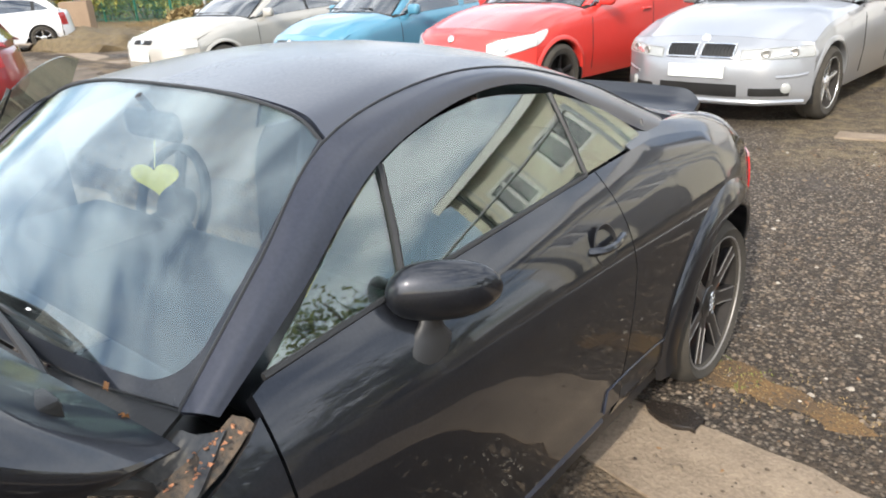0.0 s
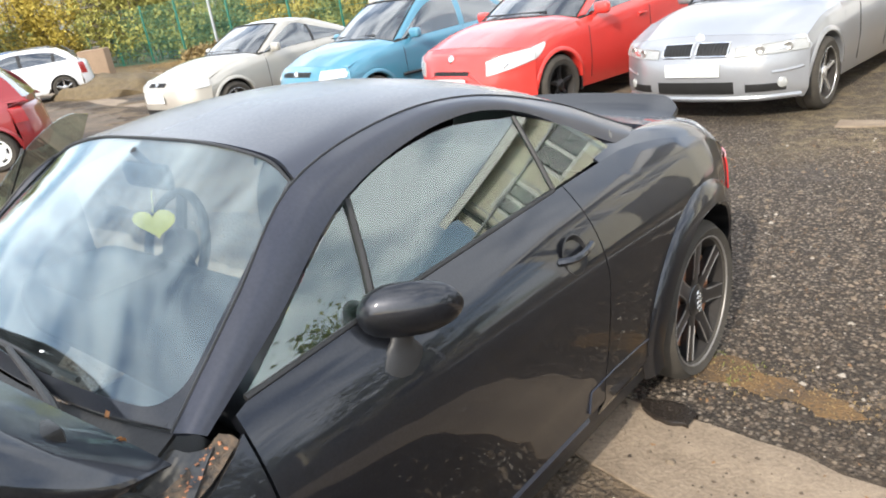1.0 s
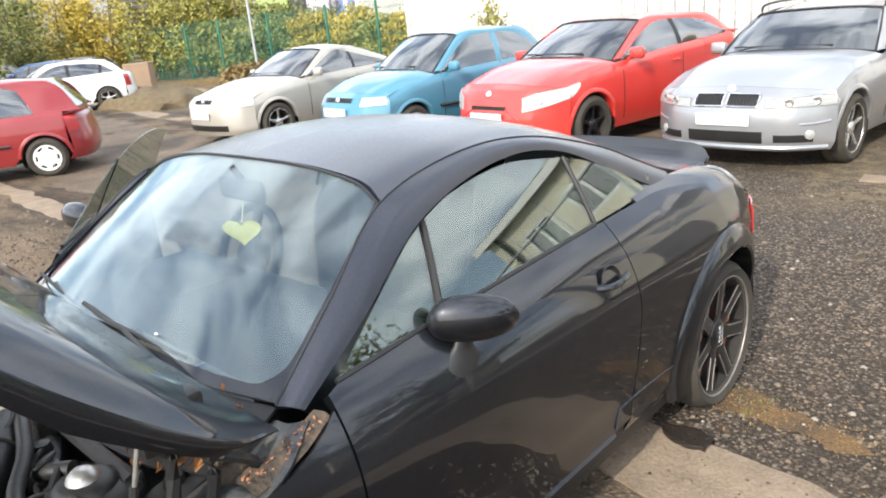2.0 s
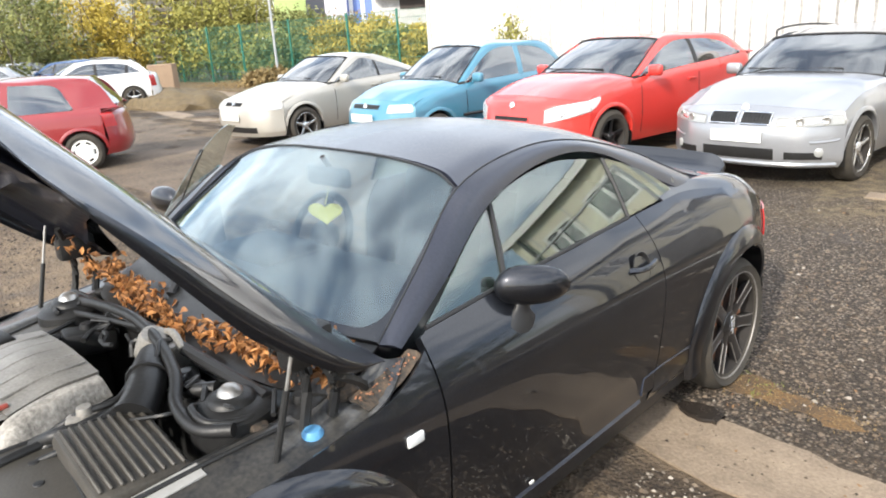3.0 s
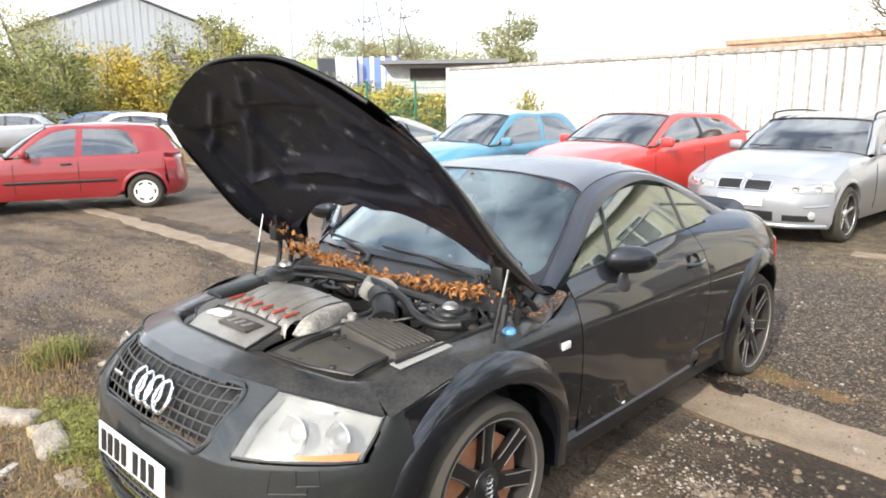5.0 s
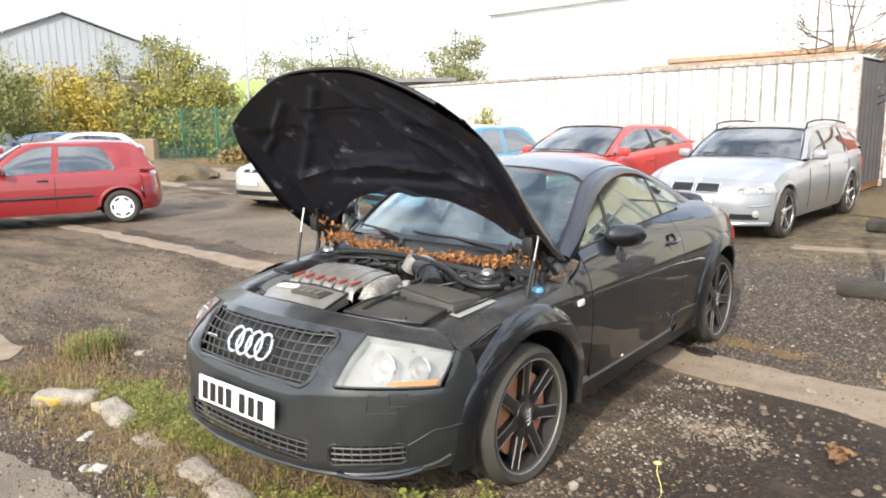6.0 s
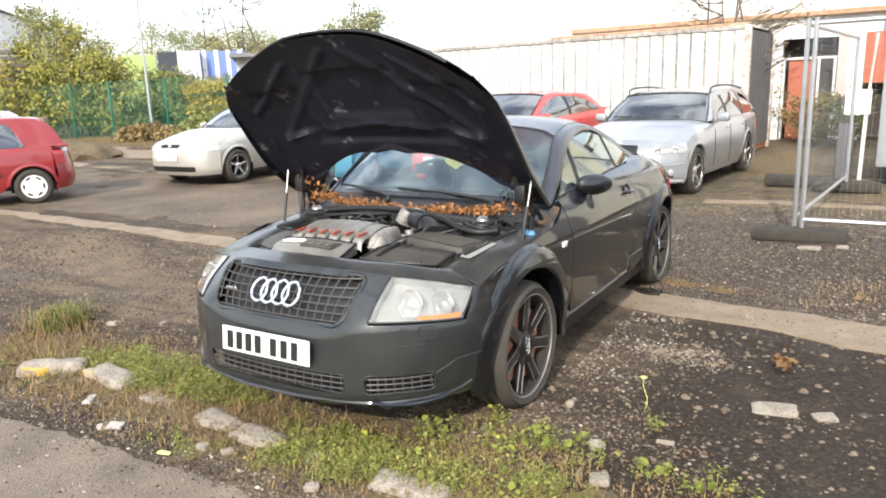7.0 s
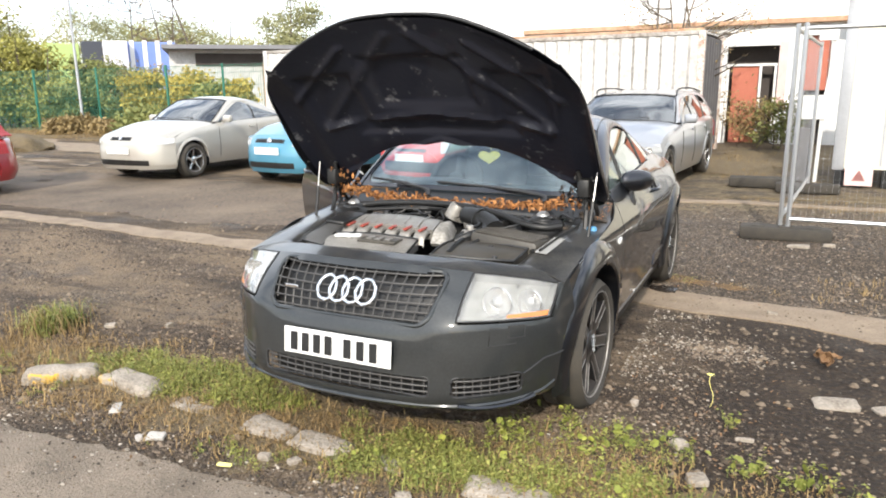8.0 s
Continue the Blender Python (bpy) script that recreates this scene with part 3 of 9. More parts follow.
DOOR_Y0, DOOR_Y1 = 0.521, 1.707
for s in (1, -1):
    flank("wing", columns(-0.42, 0.515, (FRONT,), ARCH_R), lambda y: arch(y, 0.22 if y > 0 else 0.45), WINGTOP, tt_x, 12, M_TT, coupe, "", s)
    flare("wheel_arch", FRONT, coupe, M_TT, s, band=0.10, proud=0.026)
    flare("wheel_arch", BASE, coupe, M_TT, s)
    flank("rear_quarter", columns(1.712, 3.0, (BASE,), ARCH_R), lambda y: arch(y, 0.25), BELT, door_x, 16, M_TT, coupe, "", s, 0.012,
          lambda y, z: y - max(0.0, min(1.0, (1.95 - y) / 0.238)) * 0.05 * max(0.0, 0.7 - z) / 0.4)
    bm = bmesh.new()
    SILL = [(0.40, 0.0), (0.46, 0.0), (0.8, 0.0), (1.2, 0.0), (1.7, 0.0), (2.02, 0.0), (2.07, 0.0)]
    g = [[np.array((tt_x(y, 0.5) - dx, y, z)) for dx, z in ((0.16, 0.17), (0.075, 0.165), (0.06, 0.18), (0.04, 0.25), (0.032, 0.308))] for y, _ in SILL]
    net(bm, g, None, s)
    # the painted skirt gets black trim in place of its shade
    part("side_skirt", finish(bm, 0.01), M_TRIM, coupe)
    # strip and seam in paler paint, which stands for sky light on the edge
    bm = bmesh.new()
    net(bm, [[np.array((tt_x(y, 0.5) - dx, y, z)) for dx, z in ((0.05, 0.292), (0.010, 0.293), (0.008, 0.299), (0.026, 0.333), (0.05, 0.335))] for y in np.linspace(0.42, 1.555, 24)], None, s)
    part("sill_strip", finish(bm), M_TTSKY, coupe, "raised strip along the sill, coloured pale as a sky highlight")
    bm = bmesh.new()
    tube(bm, [(s * (door_x(y, z) + 0.001), y, z) for y, z in ((1.556, 0.325), (1.578, 0.386), (1.72, 0.390), (1.9, 0.382), (2.05, 0.367))], 0.004, 5)
    part("sill_seam", finish(bm), M_TTSKY, coupe)
    for yc in (FRONT, BASE):
        bm = bmesh.new()
        g = [[np.array((x, yc - (ARCH_R + 0.004) * math.cos(radians(a)), AXLE_Z + (ARCH_R + 0.004) * math.sin(radians(a)))) for x in (0.50, 0.84)] for a in np.linspace(-20, 200, 24)]
        net(bm, g, None, s)
        g = [[np.array((0.5, yc - rr * math.cos(radians(a)), AXLE_Z + rr * math.sin(radians(a)))) for rr in (0.0, ARCH_R)] for a in np.linspace(-20, 200, 24)]
        net(bm, g, None, s)
        part("wheel_well", finish(bm), M_BAYDARK, coupe)

HINGE_L, HINGE_R = Vector((0.80, 0.53, 0)), Vector((-0.80, 0.53, 0))


def glass_x(y, z):
    """The side glass: one evenly bowed sheet."""
    u, w = y - 1.2, z - 0.97
    return 0.7579 - 0.474 * w - 0.25 * w * w - 0.0236 * u - 0.0257 * u * u


def side_pane(name, y0, y1, top, parent, label, side, n=28):
    g = []
    for y in np.linspace(y0, y1, n):
        a, b = BELT(y) + 0.003, max(BELT(y) + 0.005, top(y))
        g.append([np.array((glass_x(y, z), y, z)) for z in np.linspace(a, b, 11)])
    bm = bmesh.new()
    net(bm, g, None, side)
    pane = part(name, finish(bm, 0.004), M_SIDEGLASS, parent, label)
    pane.visible_shadow = False
    return pane


def tt_door(side, swing):
    door = flank("door", columns(DOOR_Y0, DOOR_Y1, (), 0.1, 0.04), lambda y: 0.312, BELT, door_x, 22, M_TT, coupe,
                 "open passenger door" if swing else "closed dark door", side, 0.03,
                 lambda y, z: y - (max(0.0, y - 1.5) / 0.207) * 0.05 * max(0, 0.7 - z) / 0.4)
    # glass with its thin bar
    lo = [(door_x(y, BELT(y)) - 0.006, y, BELT(y) + 0.003) for y in (.553, .9, 1.3, 1.66)]
    up = [(lo[0][0], .556, .949), (.676, .96, 1.170), (.612, 1.33, 1.236), (.607, 1.66, 1.20)]
    arc = spline([(0, p[1], p[2]) for p in up], 40)
    side_pane("side_window", .553, 1.66, table([p[1] for p in arc], [p[2] for p in arc]), door, "green-tinted side window", side)
    bm = bmesh.new()
    tube(bm, [(side * (glass_x(y, z) + 0.003), y, z) for y, z in ((.895, .965), (.935, 1.07), (.972, 1.178))], 0.009, 6)
    tube(bm, [(side * (p[0] + 0.004), p[1], p[2]) for p in lo], 0.007, 6)
    part("window_trim", finish(bm), M_TRIM, door)
    # mirror
    bm = bmesh.new()
    n1, n2 = 24, 14
    cx, cy, cz = 0.846, 0.93, 0.968
    g = []
    for i in range(n1 + 1):
        a = 6.28319 * i / n1
        row = []
        for j in range(n2 + 1):
            b = math.pi * j / n2
            dx, dy, dz = math.cos(b), math.sin(b) * math.cos(a), math.sin(b) * math.sin(a)
            px = 0.084 * math.copysign(abs(dx) ** 0.75, dx)
            py = (0.062 if dy < 0 else 0.028) * dy
            pz = 0.062 * dz * (1 - 0.12 * dx)
            row.append(np.array((cx + px, cy + py + 0.8 * px, cz + pz)))
        g.append(row)
    net(bm, g, None, side)
    housing = part("wing_mirror", finish(bm), M_TT, door, "glossy dark wing mirror")
    bm = bmesh.new()
    g = [[np.array((0.815 + 0.022 * math.cos(a) * k + 0.012 * h, 0.895 + 0.045 * math.sin(a) * k + 0.025 * h, 0.868 + 0.075 * h + 0.03 * math.cos(a) * k * max(0, 0.3 - h) * -1.6)) for k, h in ((1.7, -0.25), (1.55, 0.05), (1.0, 0.2), (0.7, 0.45), (0.62, 1.1))] for a in np.linspace(0, 6.28319, 17)]
    net(bm, g, None, side)
    part("mirror_foot", finish(bm), M_TRIM, housing)
    # handle in its round recess
    bm = bmesh.new()
    hx = door_x(1.575, 0.83)
    lathe(bm, [(0.0, -0.02), (0.035, -0.018), (0.05, -0.004), (0.056, 0.003), (0.06, 0.001)], 28, Matrix.Translation((side * hx, 1.57, 0.835)) @ pose(0, 0, 0, 0, -14 * side, 0 if side > 0 else 180))
    cup = part("handle_recess", finish(bm), M_TRIM, door)
    bm = bmesh.new()
    tube(bm, [(side * (hx - 0.012), 1.50, 0.838), (side * (hx + 0.02), 1.53, 0.84), (side * (hx + 0.026), 1.58, 0.842), (side * (hx + 0.016), 1.64, 0.845)], [0.012, 0.013, 0.013, 0.01], 8, False, 12)
    part("door_handle", finish(bm), M_TT, cup)
    # inner face
    bm = bmesh.new()
    box(bm, (side * 0.77, 1.08, 0.62), (0.05, 1.02, 0.52), None, 0.02)
    box(bm, (side * 0.73, 1.1, 0.72), (0.05, 0.6, 0.08), None, 0.02)
    part("door_lining", finish(bm), M_SEAT, door)
    if swing:
        h = HINGE_L if side > 0 else HINGE_R
        door.matrix_basis = Matrix.Translation(h + Vector((0, 0, 0.062))) @ Matrix.Rotation(radians(swing), 4, "Z") @ Matrix.Translation(-h)
    return door


tt_door(1, 0)
tt_door(-1, 50)
# gap behind the wing, side repeaters, mark on the sill
for s in (1, -1):
    bm = bmesh.new()
    box(bm, (s * (tt_x(0.40, 0.722) + 0.003), 0.40, 0.722), (0.012, 0.055, 0.03), None, 0.005)
    part("side_repeater", finish(bm), M_WHITE, coupe, "small clear side repeater")
    side_pane("rear_side_window", 1.675, 2.083, table([1.675, 1.78, 1.9, 2.0, 2.085], [1.198, 1.165, 1.115, 1.06, .996]), coupe, "", s, 12)
    bm = bmesh.new()
    tube(bm, [(s * (glass_x(1.667, z) + 0.002), 1.667, z) for z in (.985, 1.10, 1.20)], 0.007, 6)
    part("window_trim", finish(bm), M_TRIM, coupe)

# roof, pillars, windscreen, tail
ROOF = [
    [(.62, .875, 1.25), (.52, .90, 1.288), (.3, .897, 1.315), (0, .885, 1.325)],
    [(.56, 1.25, 1.30), (.45, 1.25, 1.325), (.25, 1.25, 1.345), (0, 1.25, 1.352)],
    [(.545, 1.6, 1.275), (.44, 1.6, 1.305), (.25, 1.6, 1.328), (0, 1.6, 1.337)],
    [(.57, 1.95, 1.18), (.45, 1.95, 1.215), (.25, 1.95, 1.24), (0, 1.95, 1.25)],
    [(.64, 2.3, 1.03), (.5, 2.3, 1.06), (.28, 2.3, 1.09), (0, 2.3, 1.10)],
    [(.70, 2.62, .945), (.55, 2.65, .955), (.3, 2.68, .97), (0, 2.7, .975)],
    [(.66, 2.88, .885), (.5, 2.95, .89), (.28, 3.0, .89), (0, 3.02, .885)],
]
RAIL = [((.765, .47, .915), (.72, .43, .93)), ((.735, .68, 1.035), (.68, .64, 1.09)), ((.672, .96, 1.19), (.62, .875, 1.25)), ((.605, 1.35, 1.25), (.56, 1.25, 1.30)),
        ((.60, 1.68, 1.215), (.545, 1.6, 1.275)), ((.662, 2.0, 1.065), (.57, 1.95, 1.18)), ((.702, 2.12, 1.004), (.612, 2.18, 1.08)), ((.718, 2.20, .980), (.655, 2.33, 1.008))]
panel("roof", ROOF, 60, 24, M_TTSKY, coupe, "", 0.012, lambda c: c[1] < 1.74, True)
panel("tailgate", ROOF, 60, 24, M_TTSKY, coupe, "", 0.012, lambda c: c[1] >= 1.74 and not (c[1] < 2.42 and abs(c[0]) < 0.5), True)
pane = panel("rear_window", ROOF, 60, 24, M_SIDEGLASS, coupe, "", 0.004, lambda c: 1.74 <= c[1] < 2.42 and abs(c[0]) < 0.5, True)
pane.visible_shadow = False
for s in (1, -1):
    rows = [[a, tuple((p + q) / 2 + d for p, q, d in zip(a, b, (0.010, -0.003, 0.008))), b] for a, b in RAIL]
    panel("roof_pillar", rows, 56, 6, M_TTSKY, coupe, "", 0.015, None, False, s)
    bm = bmesh.new()
    tube(bm, [(s * b[0], b[1], b[2] + 0.001) for a, b in RAIL], 0.0028, 5, False, 40)
    part("roof_seam", finish(bm), M_TRIM, coupe)
WS = [[(.712, .437, .928), (.5, .385, .936), (.25, .36, .938), (0, .355, .938)],
      [(.672, .655, 1.09), (.5, .625, 1.125), (.27, .605, 1.148), (0, .60, 1.155)],
      [(.614, .868, 1.243), (.5, .892, 1.283), (.27, .888, 1.313), (0, .878, 1.321)]]
pane = panel("windscreen", WS, 24, 24, M_GLASS, coupe, "curved windscreen full of sky reflections", 0.005, None, True)
pane.visible_shadow = False
ring = [(p[0], p[1], p[2] + 0.002) for p in spline(WS[2], 20)] + [(-p[0], p[1], p[2] + 0.002) for p in spline(WS[2], 20)[-2::-1]]
ring += [(-r[0][0], r[0][1], r[0][2] + 0.002) for r in WS[1::-1]] + [(-p[0], p[1], p[2] + 0.002) for p in spline(WS[0], 12)[1:]] + [(p[0], p[1], p[2] + 0.002) for p in spline(WS[0], 12)[-2::-1]] + [(WS[1][0][0], WS[1][0][1], WS[1][0][2] + 0.002)]
bm = bmesh.new()
tube(bm, ring, 0.004, 6, True)
part("windscreen_seal", finish(bm), M_TRIM, coupe)
bm = bmesh.new()
lathe(bm, [(0, .0015), (.003, .001), (.004, 0)], 8, Matrix.Translation((.252, .408, .988)) @ pose(0, 0, 0, 0, -90) @ Matrix.Diagonal((1, 1, 2.4, 1)))
part("white_mark", finish(bm), M_WHITE, coupe, "small white mark on the glass")
bm = bmesh.new()
box(bm, (door_x(0.87, 0.33) + 0.004, 0.87, 0.33), (0.006, 0.022, 0.010), None, 0.003, 2)
part("white_mark", finish(bm), M_WHITE, coupe, "small white mark by the sill")
# printed black border inside the glass
WG = sheet(WS, 120, 120)


def on_screen(u, v):
    fu, fv = min(u / 0.006, 119.99), min(v / 0.0048, 119.99)
    a, b = int(fv), int(fu)
    p = WG[a][b] + (WG[a + 1][b] - WG[a][b]) * (fv - a) + (WG[a][b + 1] - WG[a][b]) * (fu - b)
    return np.array((p[0], p[1] - 0.003, p[2] + 0.0045))


bm = bmesh.new()
EDGE, FOOT, FILLET = 0.016, 0.028, 0.09
for s in (1, -1):
    net(bm, [[on_screen(EDGE * q, 0.575 * k / 60) for q in (0, .5, 1)] for k in range(61)], None, s)
    g = []
    for k in range(121):
        u = EDGE + (0.719 - EDGE) * (k / 120) ** 1.6
        d = max(0.0, EDGE + FILLET - u)
        top = FOOT + FILLET - math.sqrt(max(0.0, FILLET ** 2 - d * d))
        g.append([on_screen(u, top * q) for q in (0, .25, .5, .75, 1)])
    net(bm, g, None, s)
part("windscreen_border", finish(bm, 0.002), M_TT, coupe, "black printed glass border")
# rolled shoulder from the flank's top edge over to the tailgate
for s in (1, -1):
    rows = []
    for y, dz, xi, zi in ((1.95, .004, .60, 1.06), (2.08, .008, .63, 1.03), (2.2, .012, .635, 1.012), (2.34, .018, .62, .998), (2.5, .024, .60, .982), (2.66, .034, .585, .955), (2.78, .045, .575, .93), (2.87, .055, .565, .905), (2.965, .08, .55, .878)):
        x, z = door_x(y, BELT(y)), BELT(y)
        e = min(1.0, max(0.0, (y - 2.1) / 0.4))
        yi = min(y + 0.05 * e, 2.965)
        rows.append([(x, y, z - 0.001), (x - 0.045, y + 0.012 * e, z + 0.028 + dz * 0.25), ((x + xi) / 2 - 0.005, (y + yi) / 2, (z + zi) / 2 + 0.012 + dz * 0.5), (xi, yi, zi)])
    panel("rear_shoulder", rows, 40, 12, M_TT, coupe, "", 0.008, None, False, s)
TAILCLIP = [
    [(0, 3.10, .25), (0, 3.16, .35), (0, 3.17, .5), (0, 3.15, .65), (0, 3.10, .78), (0, 3.02, .885)],
    [(.45, 3.05, .25), (.45, 3.11, .35), (.45, 3.12, .5), (.45, 3.10, .65), (.45, 3.04, .78), (.45, 2.96, .888)],
    [(.68, 2.95, .25), (.69, 3.0, .35), (.695, 3.01, .5), (.69, 3.0, .65), (.67, 2.95, .76), (.61, 2.90, .85)],
    [(.79, 2.80, .25), (.81, 2.83, .35), (.82, 2.84, .5), (.81, 2.84, .65), (.785, 2.84, .74), (.75, 2.84, .79)],
]
panel("rear_bumper", TAILCLIP, 24, 20, M_TT, coupe, "", 0.01, None, True)
for s in (1, -1):
    bm = bmesh.new()
    g = sheet([[(tt_x(y, z) + 0.010, y + 0.004, z) for z in (.645, .70, .745, .775)] for y in (2.99, 2.95, 2.90, 2.85, 2.79)], 12, 5)
    net(bm, g, None, s)
    part("tail_lamp", finish(bm, 0.006), M_TAIL, coupe, "red tail lamp")
bm = bmesh.new()
g = []
for x in np.linspace(-0.53, 0.53, 33):
    e = max(0.0, abs(x) - 0.40) / 0.13
    yb, zb = 2.955 - 0.10 * x * x - 0.02 * e, 0.885
    yt, zt = 3.15 - 0.22 * x * x - 0.07 * e * e, 0.968 - 0.03 * x * x - 0.035 * e ** 2.5
    prof = []
    for q in (0, .25, .5, .75, 1.0):
        prof.append(np.array((x, yb + (yt - yb) * q, zb + (zt - zb) * (0.35 * q + 0.65 * q ** 2.0))))
    for q in (1.0, .7, .35, 0):
        prof.append(np.array((x, yb + (yt - yb) * q + 0.015 * q, zb + (zt - zb) * (0.35 * q + 0.65 * q ** 2.0) - 0.014 - 0.02 * (1 - q))))
    g.append(prof)
net(bm, g)
ends = [[bm.verts.new(tuple(p)) for p in g[k]] for k in (0, -1)]
for e in ends:
    bm.faces.new(e)
finish(bm)
part("rear_spoiler", bm, M_TT, coupe, "dark rear spoiler")
bm = bmesh.new()
box(bm, (0, 1.2, 0.21), (1.3, 3.2, 0.04), None, 0.01)
part("floor_pan", finish(bm), M_BAYDARK, coupe)

# wheels
for s in (1, -1):
    wheel(coupe, s * 0.765, -0.04, 0.315, 0.2525, 0.205, s, 7, M_RIM, M_LIP, 0.056, -1.6, z=0.306, edged=True)
    wheel(coupe, s * 0.765, BASE, 0.315, 0.2525, 0.205, s, 7, M_RIM, M_LIP, 0.056, z=0.307, edged=True)

# bonnet, shaped shut, then swung up on its hinge line
OPEN = Matrix.Translation((0, -0.09, 0.05)) @ Matrix.Translation((0, 0.40, 0.87)) @ Matrix.Rotation(radians(-55), 4, "X") @ Matrix.Translation((0, -0.40, -0.87))
HOOD = [
    [(0, -.755, .80), (.25, -.735, .797), (.47, -.662, .776), (.63, -.585, .753), (.735, -.515, .732)],
    [(0, -.62, .835), (.27, -.60, .83), (.52, -.53, .805), (.69, -.44, .778), (.803, -.395, .735)],
    [(0, -.38, .87), (.3, -.38, .863), (.55, -.34, .84), (.72, -.29, .812), (.825, -.22, .765)],
    [(0, -.10, .908), (.3, -.09, .901), (.58, -.04, .881), (.75, .0, .85), (.835, .06, .80)],
    [(0, .0, .922), (.3, .03, .918), (.58, .14, .91), (.75, .26, .897), (.832, .31, .862)],
    [(0, .03, .928), (.3, .07, .927), (.56, .21, .925), (.71, .37, .932), (.79, .44, .935)],
]
bm = bmesh.new()
HG = sheet(HOOD, 40, 40)
for s in (1, -1):
    net(bm, HG, None, s)
finish(bm)
for v in bm.verts:
    v.co = OPEN @ v.co
bmesh.ops.solidify(bm, geom=list(bm.faces), thickness=0.006)
bonnet = part("bonnet", bm, M_TT, coupe, "raised dark bonnet with a sooty lining")
# folded side flanges
side_line = spline([r[4] for r in HOOD], 40)
for s in (1, -1):
    bm = bmesh.new()
    g = []
    for k, p in enumerate(side_line):
        d = float(np.interp(k / (len(side_line) - 1), [0, .2, .42, .6, .8, 1], [0.0, 0.010, 0.035, 0.05, 0.035, 0.004]))
        g.append([np.array(OPEN @ Vector((p[0] + o, p[1], p[2] - d * q))) for q, o in ((0, 0.0), (.3, .006), (.7, .007), (1, .003))])
    net(bm, g, None, s)
    part("bonnet_flange", finish(bm, 0.005), M_TT, bonnet)
# lining with sunken fields between its ribs
bm = bmesh.new()


def lining(p):
    x, y, z = p
    field = 0.034
    for cx, cy, hx, hy in ((0, -0.38, 0.26, 0.15), (0, -0.09, 0.44, 0.045), (0.50, -0.28, 0.14, 0.16)):
        d = max(abs(abs(x) - cx) - hx, abs(y - cy) - hy)
        field -= 0.022 / (1 + math.exp(d / 0.008))
    for (ax, ay), (bx, by), wd in (((0.06, -0.66), (0.62, -0.10), 0.020), ((0.0, -0.185), (0.60, -0.10), 0.016), ((0.33, -0.60), (0.70, -0.30), 0.016), ((0.0, 0.0), (0.66, 0.26), 0.018)):
        dx, dy = bx - ax, by - ay
        k = max(0.0, min(1.0, ((abs(x) - ax) * dx + (y - ay) * dy) / (dx * dx + dy * dy)))
        field += 0.016 * math.exp(-(math.hypot(abs(x) - ax - k * dx, y - ay - k * dy) / wd) ** 2)
    edge = min(1, max(0, (0.80 - abs(x)) / 0.11))
    return field * edge


LG = [[np.array(p) for p in row] for row in sheet(HOOD, 90, 60)]
for row in LG:
    for p in row:
        p[2] -= 0.010 + lining(p)
for s in (1, -1):
    net(bm, LG, None, s)
finish(bm)
for v in bm.verts:
    v.co = OPEN @ v.co
part("bonnet_lining", bm, M_UNDER, bonnet, "sooty black ribbed lining")
bm = bmesh.new()
edge = [np.array(HOOD[0][4 - k]) * (1, 1, 1) for k in range(4)]
line = [(x, y + 0.004, z - 0.010) for x, y, z in HOOD[0][3::-1]] + [(-x, y + 0.004, z - 0.010) for x, y, z in HOOD[0][1:4]]
tube(bm, [OPEN @ Vector(p) for p in spline(line, 48)], 0.007, 6)
part("bonnet_edge_seal", finish(bm), M_TRIM, bonnet)
for s in (1, -1):
    bm = bmesh.new()
    top = Vector((s * 0.80, 0.14, 1.10))
    foot = Vector((s * 0.785, 0.055, 0.80))
    tube(bm, [foot, foot.lerp(top, 0.55)], 0.0085, 8)
    strut = part("gas_strut", finish(bm), M_BAYDARK, coupe, "black gas strut with a steel rod")
    bm = bmesh.new()
    tube(bm, [foot.lerp(top, 0.5), top], 0.0045, 8)
    part("strut_rod", finish(bm), M_STEELROD, strut)
    bm = bmesh.new()
    for dy, tip in ((0.12, (0.70, 0.16, 0.84)), (0.20, (0.73, 0.26, 0.84)), (0.30, (0.76, 0.36, 0.83))):
        a, b = Vector((s * 0.745, dy + 0.04, 0.80)), OPEN @ Vector((s * tip[0], tip[1], tip[2]))
        tube(bm, [a, a.lerp(b, 0.45) + Vector((s * 0.01, 0.035, 0.01)), b], [0.014, 0.012], 6, False, 8)
    top_ = OPEN @ Vector((s * 0.73, 0.26, 0.84))
    box(bm, tuple(top_), (0.06, 0.13, 0.09), None, 0.012)
    box(bm, (s * 0.74, 0.26, 0.80), (0.05, 0.16, 0.03), None, 0.006)
    part("bonnet_hinge", finish(bm), M_BAYDARK, coupe)

# headlamp washer flaps, outlined in the bumper skin
for s in (1, -1):
    ring_ = [(.655 + .045 * dx, .545 + .035 * dz) for dx, dz in ((-1, -1), (1, -1), (1.05, 1), (-.9, 1))]
    bm = bmesh.new()
    tube(bm, [(s * x, nose_y(x, z) - 0.001, z) for x, z in ring_], 0.0025, 5, True)
    part("washer_flap", finish(bm), M_TRIM, coupe)
# engine bay
rng0 = random.Random(21)
